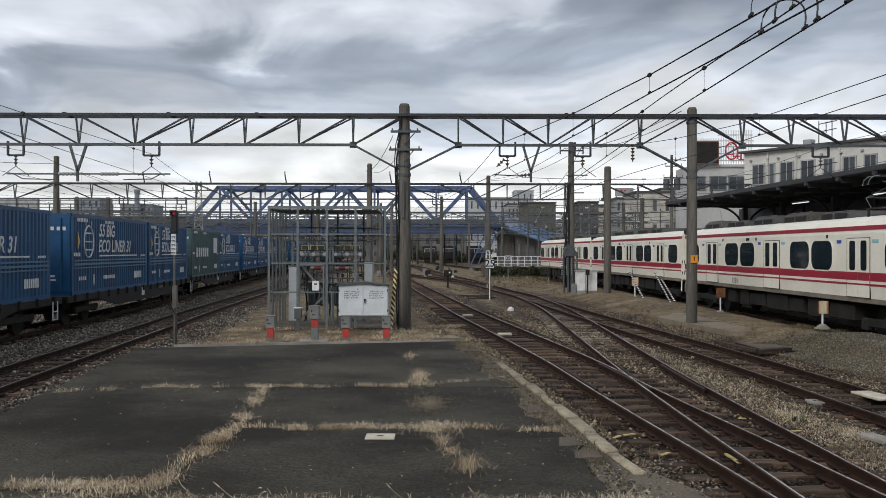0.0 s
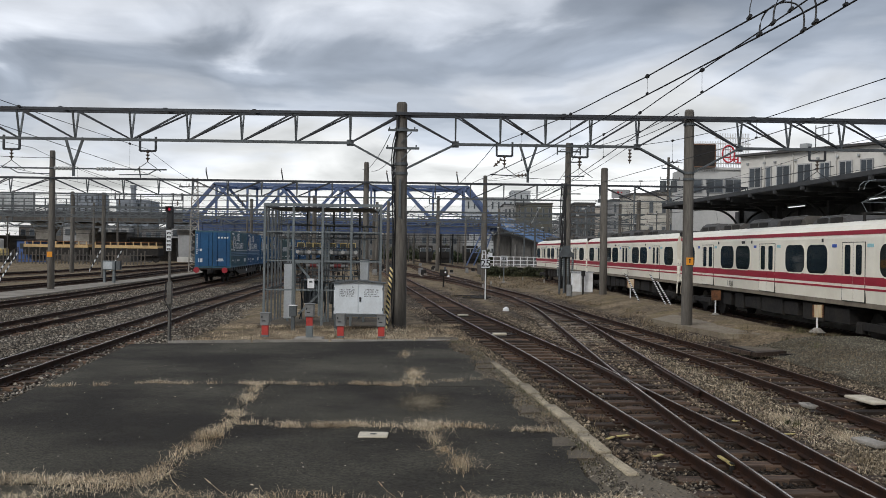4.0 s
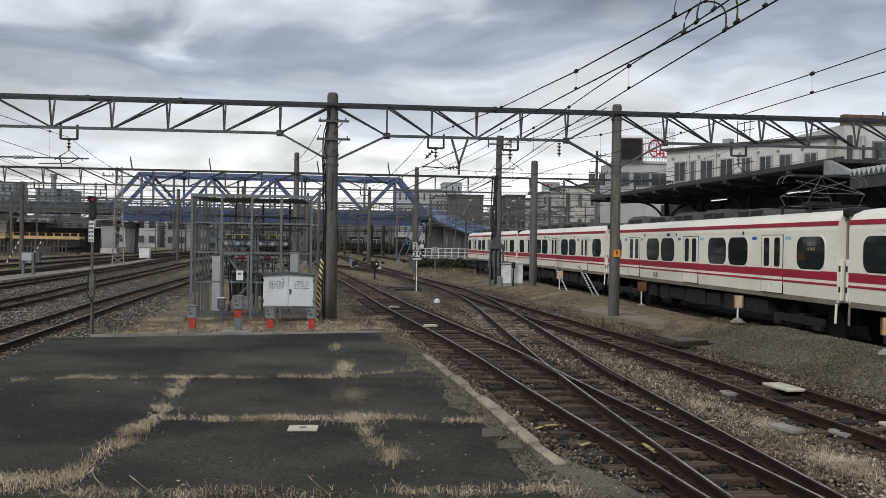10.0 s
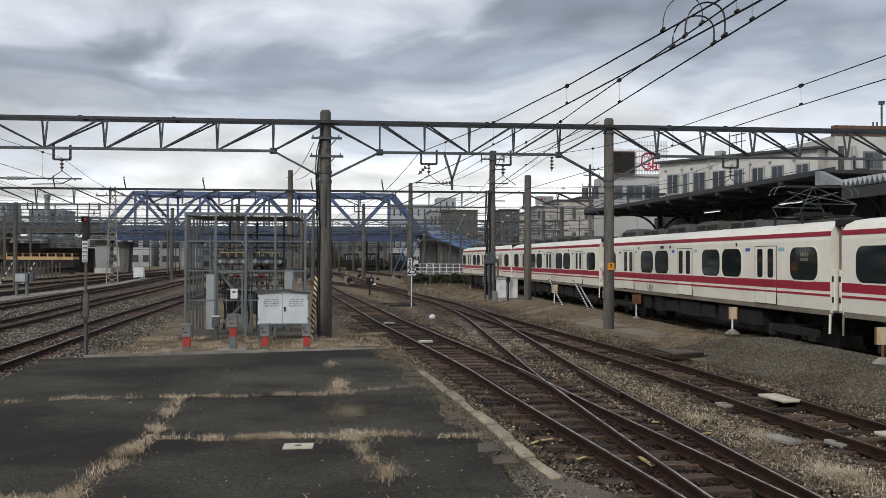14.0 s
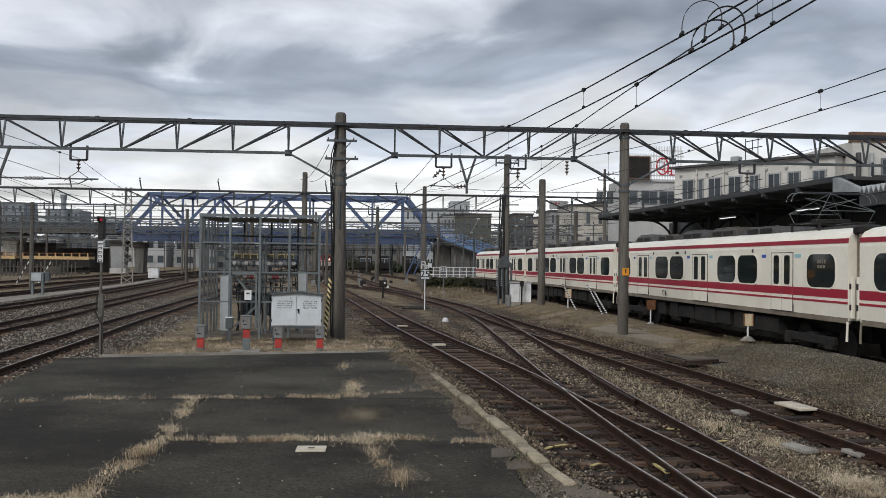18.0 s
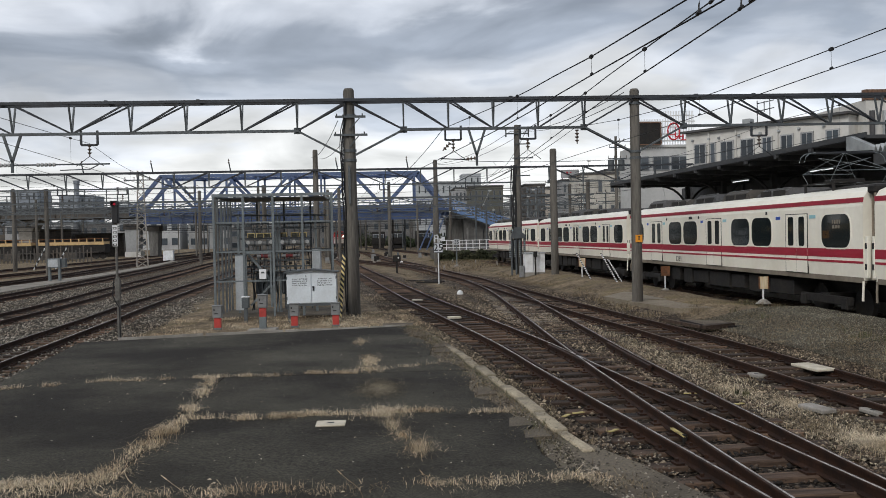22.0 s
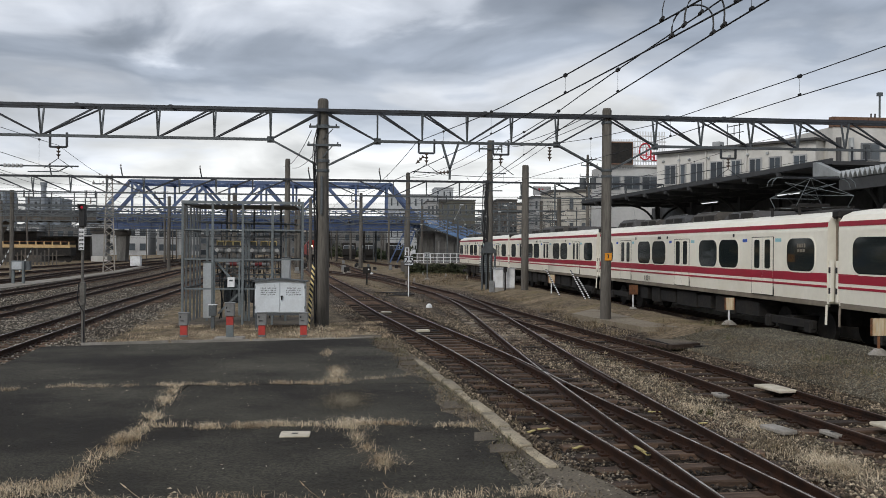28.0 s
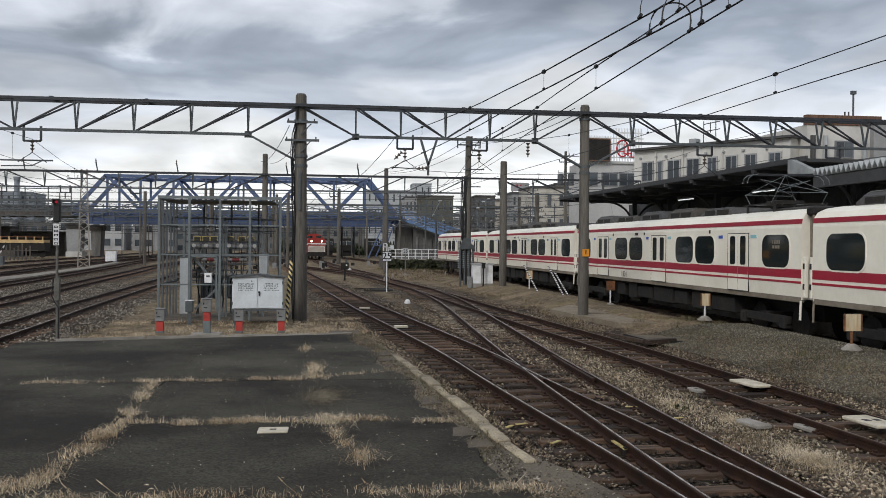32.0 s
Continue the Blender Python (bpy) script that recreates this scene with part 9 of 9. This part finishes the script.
def along(pts, count, spread, z, g, clump=0.6):
    """Spots along a joint, thicker in some stretches."""
    p = np.array(pts, float)
    seg = np.linalg.norm(np.diff(p, axis=0), axis=1)
    s = np.concatenate([[0], np.cumsum(seg)])
    k = max(4, int(s[-1] * 5))
    w = g.uniform(0.05, 1, k) ** (1.4 + 1.6 * clump)
    u = (g.choice(k, count, p=w / w.sum()) + g.uniform(0, 1, count)) / k * s[-1]
    x, y = np.interp(u, s, p[:, 0]), np.interp(u, s, p[:, 1])
    wob = 0.05 * np.sin(u * 5.1) + 0.03 * np.sin(u * 13.7)
    return np.stack([x + g.normal(0, spread, count) + wob * 0.5, y + g.normal(0, spread, count) + wob, np.full(count, z)], -1)


def patch(cx, cy, rx, ry, count, z, g):
    r = np.abs(g.normal(0, 0.62, count))
    a = g.uniform(0, math.tau, count)
    return np.stack([cx + rx * r * np.cos(a), cy + ry * r * np.sin(a), np.full(count, z)], -1)


def clumped(x0, x1, y0, y1, clumps, per, size, z, g):
    c = np.stack([g.uniform(x0, x1, clumps), g.uniform(y0, y1, clumps)], -1)
    i = np.repeat(np.arange(clumps), per)
    p = c[i] + g.normal(0, 1, (len(i), 2)) * (size * g.uniform(0.4, 1.4, clumps))[i][:, None]
    return np.stack([p[:, 0], p[:, 1], np.full(len(p), z)], -1)


def plant():
    g = np.random.default_rng(77)
    z = 0.248
    joints = [
        along([(-2.72, 8.2), (-2.62, 9.6), (-2.58, 10.9)], 3800, 0.075, z, g),
        along([(-2.58, 10.9), (-2.7, 12.4), (-2.86, 14.05)], 1900, 0.05, z, g),
        along([(-5.5, 8.2), (-4.2, 8.15), (-2.7, 8.3)], 4200, 0.075, z, g, 0.2),
        along([(-2.7, 7.75), (-0.5, 7.7), (2.0, 7.75)], 2600, 0.085, z, g, 0.4),
        along([(-2.55, 10.87), (-1.0, 10.86), (0.2, 10.9)], 3000, 0.055, z, g, 0.5),
        along([(0.1, 10.9), (1.35, 10.72)], 900, 0.05, z, g, 0.5),
        along([(-5.9, 13.5), (-4.6, 14.0), (-2.8, 14.05)], 1500, 0.05, z, g, 0.8),
        along([(-2.85, 14.05), (-0.4, 14.2)], 1400, 0.05, z, g, 0.8),
        along([(-0.4, 14.3), (1.2, 15.2)], 260, 0.05, z, g, 0.8),
        patch(-0.15, 10.85, 0.30, 0.35, 1500, z, g), patch(-0.05, 10.2, 0.10, 0.35, 350, z, g), patch(0.22, 9.0, 0.16, 0.40, 900, z, g), patch(0.05, 9.6, 0.12, 0.2, 250, z, g),
        patch(-0.42, 15.3, 0.16, 0.75, 1400, z, g), patch(-0.40, 14.4, 0.22, 0.3, 600, z, g), patch(-0.68, 18.2, 0.12, 0.6, 420, z, g),
        along([(-4.9, 6.6), (-3.9, 7.4), (-2.7, 8.2)], 1600, 0.09, z, g, 0.3),
    ]
    joints = [q[:int(len(q) * 0.50)] for q in joints]
    blades("joint_grass", np.concatenate(joints), 0.02, 0.075, 0.0055, "dry_grass", "dry straw-coloured grass growing in the asphalt joints", 1, 2.2)
    straw = np.concatenate(joints)
    straw = straw[g.permutation(len(straw))[:3600]]
    blades("joint_straw", straw, 0.05, 0.11, 0.0046, "straw", "long fine pale straw curling out of the joints", 41, 1.5)
    rough = [along([(1.55, 8.0), (1.6, 11.5), (1.15, 15.4), (0.45, 21.2)], 1500, 0.13, z - 0.02, g, 1.0), along([(-6.2, 20.2), (-3, 20.8), (0.3, 21.3)], 900, 0.06, 0.15, g, 0.6)]
    blades("edge_weeds", np.concatenate(rough), 0.02, 0.07, 0.007, "green_weed", "sparse green and straw weeds along the kerb", 2, 1.3)
    crumb = along([(2.1, 6.5), (1.65, 9.2), (1.45, 11.4), (1.05, 15.4), (0.35, 21.5)], 3600, 0.16, z - 0.02, g, 0.7)
    blades("kerb_thatch", crumb, 0.02, 0.07, 0.007, "brown_grass", "flat brown dead grass along the crumbled asphalt edge", 12, 2.0)
    # dry grass behind the apron, round posts and poles
    field = [clumped(-6.6, 0.6, 21.3, 24.6, 90, 60, 0.18, -0.02, g), clumped(-6.5, -1.0, 24.5, 27.2, 45, 50, 0.2, 0.0, g), clumped(-1.2, 0.6, 23.5, 29.5, 40, 50, 0.2, -0.06, g)]
    near_posts = np.concatenate([clumped(-5.4, 0.2, 22.2, 24.8, 60, 60, 0.16, -0.02, g), clumped(-2.0, -0.9, 24.0, 26.5, 14, 60, 0.16, 0.0, g)])
    blades("post_straw", near_posts, 0.03, 0.14, 0.007, "straw", "pale straw matted round the junction posts", 45, 1.8)
    blades("apron_end_grass", np.concatenate(field), 0.03, 0.12, 0.008, "dry_grass", "tufts of dry grass behind the asphalt around the posts", 3, 1.8)
    bank = [clumped(7.9, 10.6, 33.0, 47, 170, 45, 0.30, 0.02, g), clumped(6.4, 9.4, 40, 62, 150, 40, 0.35, 0.0, g), clumped(6.9, 7.6, 24, 34, 40, 40, 0.14, 0.0, g)]
    low = [clumped(8.4, 10.9, 10, 26, 40, 50, 0.16, 0.10, g), clumped(7.7, 8.8, 14, 24, 20, 40, 0.14, -0.03, g)]
    blades("bank_thatch", np.concatenate(low), 0.02, 0.065, 0.008, "brown_grass", "low dry thatch on the gravel bank", 15, 2.0)
    blades("bank_grass", np.concatenate(bank), 0.04, 0.17, 0.011, "brown_grass", "dry grass and brown weeds on the bank by the train", 5, 1.2)
    tufts = np.concatenate([clumped(7.7, 10.9, 12, 27, 36, 26, 0.10, 0.0, g), clumped(8.2, 9.6, 24, 27, 16, 40, 0.12, 0.0, g)])
    rise = np.clip((tufts[:, 0] - np.interp(tufts[:, 1], R2.p[:, 1], R2.p[:, 0]) - 1.5) / 2.4, 0, 1)
    tufts[:, 2] = -0.08 + 0.33 * rise * rise * (3 - 2 * rise)
    blades("bank_tufts", tufts, 0.05, 0.26, 0.005, "brown_grass", "sparse pale dry tufts on the gravel bank", 43, 0.8)
    pale = np.concatenate([patch(5.55, 10.0, 0.32, 0.8, 2600, -0.13, g), patch(5.65, 12.2, 0.28, 0.7, 900, -0.13, g), patch(5.9, 8.4, 0.35, 0.6, 1500, -0.13, g), patch(5.3, 13.6, 0.25, 0.8, 700, -0.13, g), clumped(4.9, 6.1, 7.5, 22, 50, 24, 0.12, -0.13, g)])
    blades("gap_straw", pale, 0.03, 0.12, 0.005, "straw", "matted pale straw between the tracks", 44, 2.2)
    hem = np.concatenate([clumped(10.3, 11.3, 12, 27, 70, 46, 0.14, 0.15, g), clumped(9.4, 10.6, 14, 21, 26, 40, 0.16, 0.13, g)])
    blades("train_side_grass", hem, 0.03, 0.15, 0.008, "brown_grass", "brown and pale grass along the foot of the train", 46, 1.4)
    hem = clumped(9.2, 11.2, 13, 26, 34, 36, 0.10, 0.13, g)
    blades("train_side_weeds", hem, 0.04, 0.20, 0.009, "green_weed", "small green weeds on the gravel bank", 47, 0.7)
    gap = [clumped(4.9, 6.0, 8.5, 20, 60, 34, 0.13, -0.13, g), patch(5.3, 10.9, 0.4, 0.8, 900, -0.13, g), clumped(1.9, 2.6, 7.5, 18, 26, 24, 0.10, -0.13, g), clumped(-7.4, -6.1, 11, 21, 40, 24, 0.10, -0.12, g)]
    blades("track_weeds", np.concatenate(gap), 0.03, 0.10, 0.007, "brown_grass", "brown dead weeds between the tracks", 6, 1.3)
    far = [clumped(3.5, 9, 58, 85, 160, 24, 0.5, -0.03, g), clumped(0.2, 3.0, 40, 60, 30, 16, 0.3, -0.12, g), clumped(5.0, 10.0, 78, 81, 20, 30, 0.4, 0.0, g)]
    blades("far_weeds", np.concatenate(far), 0.04, 0.16, 0.03, "brown_grass", "dry grass beside the far tracks", 7, 1.2)
    green = [clumped(5.2, 5.4, 13.0, 13.4, 2, 40, 0.05, -0.13, g), clumped(10.3, 10.9, 19.5, 26, 16, 30, 0.10, 0.18, g), clumped(4.0, 10.5, 83, 85, 60, 90, 0.3, 0.0, g), clumped(8.0, 10.6, 36, 46, 30, 40, 0.2, 0.05, g)]
    blades("green_weeds", np.concatenate(green), 0.05, 0.17, 0.012, "green_weed", "small green weeds in the gravel", 8, 0.6)
    # tall seed stalks in the nearest joint
    t = thing("seed_stalks", "tall thin dry grass stalks with seed heads", "grass", kind="stuff")
    r = random.Random(31)
    for x, y, h in ((-1.62, 7.3, 0.24), (-0.30, 7.4, 0.20), (-2.0, 7.5, 0.16), (0.35, 7.6, 0.14)):
        a = r.uniform(-1, 1)
        pts = [(x + a * 0.25 * (k / 6) ** 2, y + 0.05 * r.uniform(-1, 1) * k / 6, 0.25 + h * k / 6) for k in range(7)]
        part("stalk", tube(pts, 0.0022, 4), "dry_grass", t)
        e = pts[-1]
        part("seed_head", rod(bmesh.new(), e, (e[0] + a * 0.05, e[1], e[2] + 0.04), 0.006, 0.002, 6), "dry_grass", t)


plant()


gg = np.random.default_rng(8)
gravel("worn_patch_grit", np.concatenate([patch(-0.22, 12.6, 0.34, 0.75, 11000, 0.249, gg), patch(0.0, 10.0, 0.2, 0.5, 900, 0.249, gg)]), 0.0025, 0.006, "bank_stone", "pale fine grit on a worn patch of asphalt", 14)
gravel("apron_grit", np.concatenate([np.stack([gg.uniform(-5.5, 1.6, 900), gg.uniform(7, 20, 900), np.full(900, 0.25)], -1)]), 0.006, 0.014, "ballast_grey", "scattered grit on the asphalt", 13)

g_leaf = np.random.default_rng(90)
nl = 46
pl = np.stack([g_leaf.uniform(-5.0, 1.5, nl), 6.8 + 9 * g_leaf.uniform(0, 1, nl) ** 1.6, np.full(nl, 0.262)], -1)
al = g_leaf.uniform(0, math.tau, nl)
sl = g_leaf.uniform(0.012, 0.026, nl)
leaf = np.array([(-1.2, 0, 0), (0, -0.5, 0.35), (1.2, 0, 0.1), (0, 0.5, 0.5)])
vl = np.stack([leaf[None, :, 0] * np.cos(al)[:, None] - leaf[None, :, 1] * np.sin(al)[:, None], leaf[None, :, 0] * np.sin(al)[:, None] + leaf[None, :, 1] * np.cos(al)[:, None], np.broadcast_to(leaf[None, :, 2], (nl, 4))], -1) * sl[:, None, None] + pl[:, None, :]
soup("fallen_leaves", vl.reshape(-1, 3), np.arange(nl * 4).reshape(nl, 4), "straw", "small curled dry leaves scattered on the asphalt", "leaf litter")
t = thing("broken_slabs", "broken dark concrete slabs between the asphalt and the kerb", "slab", kind="structure")
r_s = random.Random(23)
for x, y, w, d in ((1.50, 9.55, 0.30, 0.42), (1.40, 10.15, 0.28, 0.50), (1.24, 12.2, 0.26, 0.6), (1.10, 13.6, 0.26, 0.7), (0.90, 16.6, 0.34, 0.55), (0.86, 17.4, 0.34, 0.6), (0.62, 19.4, 0.36, 0.7)):
    part("slab_piece", prism(bmesh.new(), [(x - w / 2, y - d / 2), (x + w / 2, y - d / 2 + 0.05), (x + w / 2 - 0.04, y + d / 2), (x - w / 2 + 0.06, y + d / 2 - 0.04)], 0.15, 0.240 + r_s.uniform(0, 0.012), "z"), "rubble", t)

crumbs = []
for a, b, n in ((6.0, 9.6, 2600), (9.6, 14.5, 2600), (14.5, 21.8, 2200)):
    yy = gg.uniform(a, b, n)
    kx = np.interp(yy, KERB.p[:, 1], KERB.p[:, 0])
    crumbs.append(np.stack([kx - 0.25 - np.abs(gg.normal(0, 0.28, n)), yy, np.full(n, 0.228)], -1))
yy = gg.uniform(5.5, 9.4, 1800)
crumbs.append(np.stack([gg.uniform(1.5, 2.55, 1800), yy, np.full(1800, 0.222)], -1))
gravel("edge_rubble", np.concatenate(crumbs)[::2], 0.006, 0.016, "ballast_grey", "broken asphalt crumbs and grit along the kerb", 21)


# ---- what moves ----
FREIGHT_SPEED = 13.4


def motions():
    times = [0, 0.5, 1, 1.5, 2, 3, 4, 5, 6, 7, 8, 10, 12, 15, 18, 22, 27, 32]

    def rear(t):
        return float(np.interp(t, (0, 0.5, 1, 1.5, 2, 3), (-18.95, -12.95, -6.75, -0.1, 6.5, 19.95))) + FREIGHT_SPEED * max(0, t - 3)
    s28 = L2.s_of_y(27.9)
    for ob, off, z in FREIGHT:
        rows = []
        for t in times:
            s = s28 + rear(t) + off
            x, y, a = L2.at(s)
            rows.append((t, pose(x, y, z, 0, 0, a)))
        walk(ob, rows)
    for ob, side in zip(DISCS, (-0.95, 0.95)):
        rows = []
        for t in times:
            x, y, a = L2.at(s28 + rear(t) - 0.85)
            c, d = math.cos(radians(a)), math.sin(radians(a))
            rows.append((t, pose(x + side * c, y + side * d, 0.85, 0, 0, a)))
        walk(ob, rows)
    rows = []
    for t, y in ((0, 412), (4, 362), (8, 317), (13, 266), (16, 238), (19, 214), (23, 194), (25, 184), (27, 175.5), (28, 169.5), (29, 161.5), (30, 152.5), (31, 143.5), (32, 134.5)):
        x, yy, a = R2.at(R2.s_of_y(y))
        rows.append((t, pose(x, yy, 0, 0, 0, a)))
    walk(LOCO, rows)

motions()
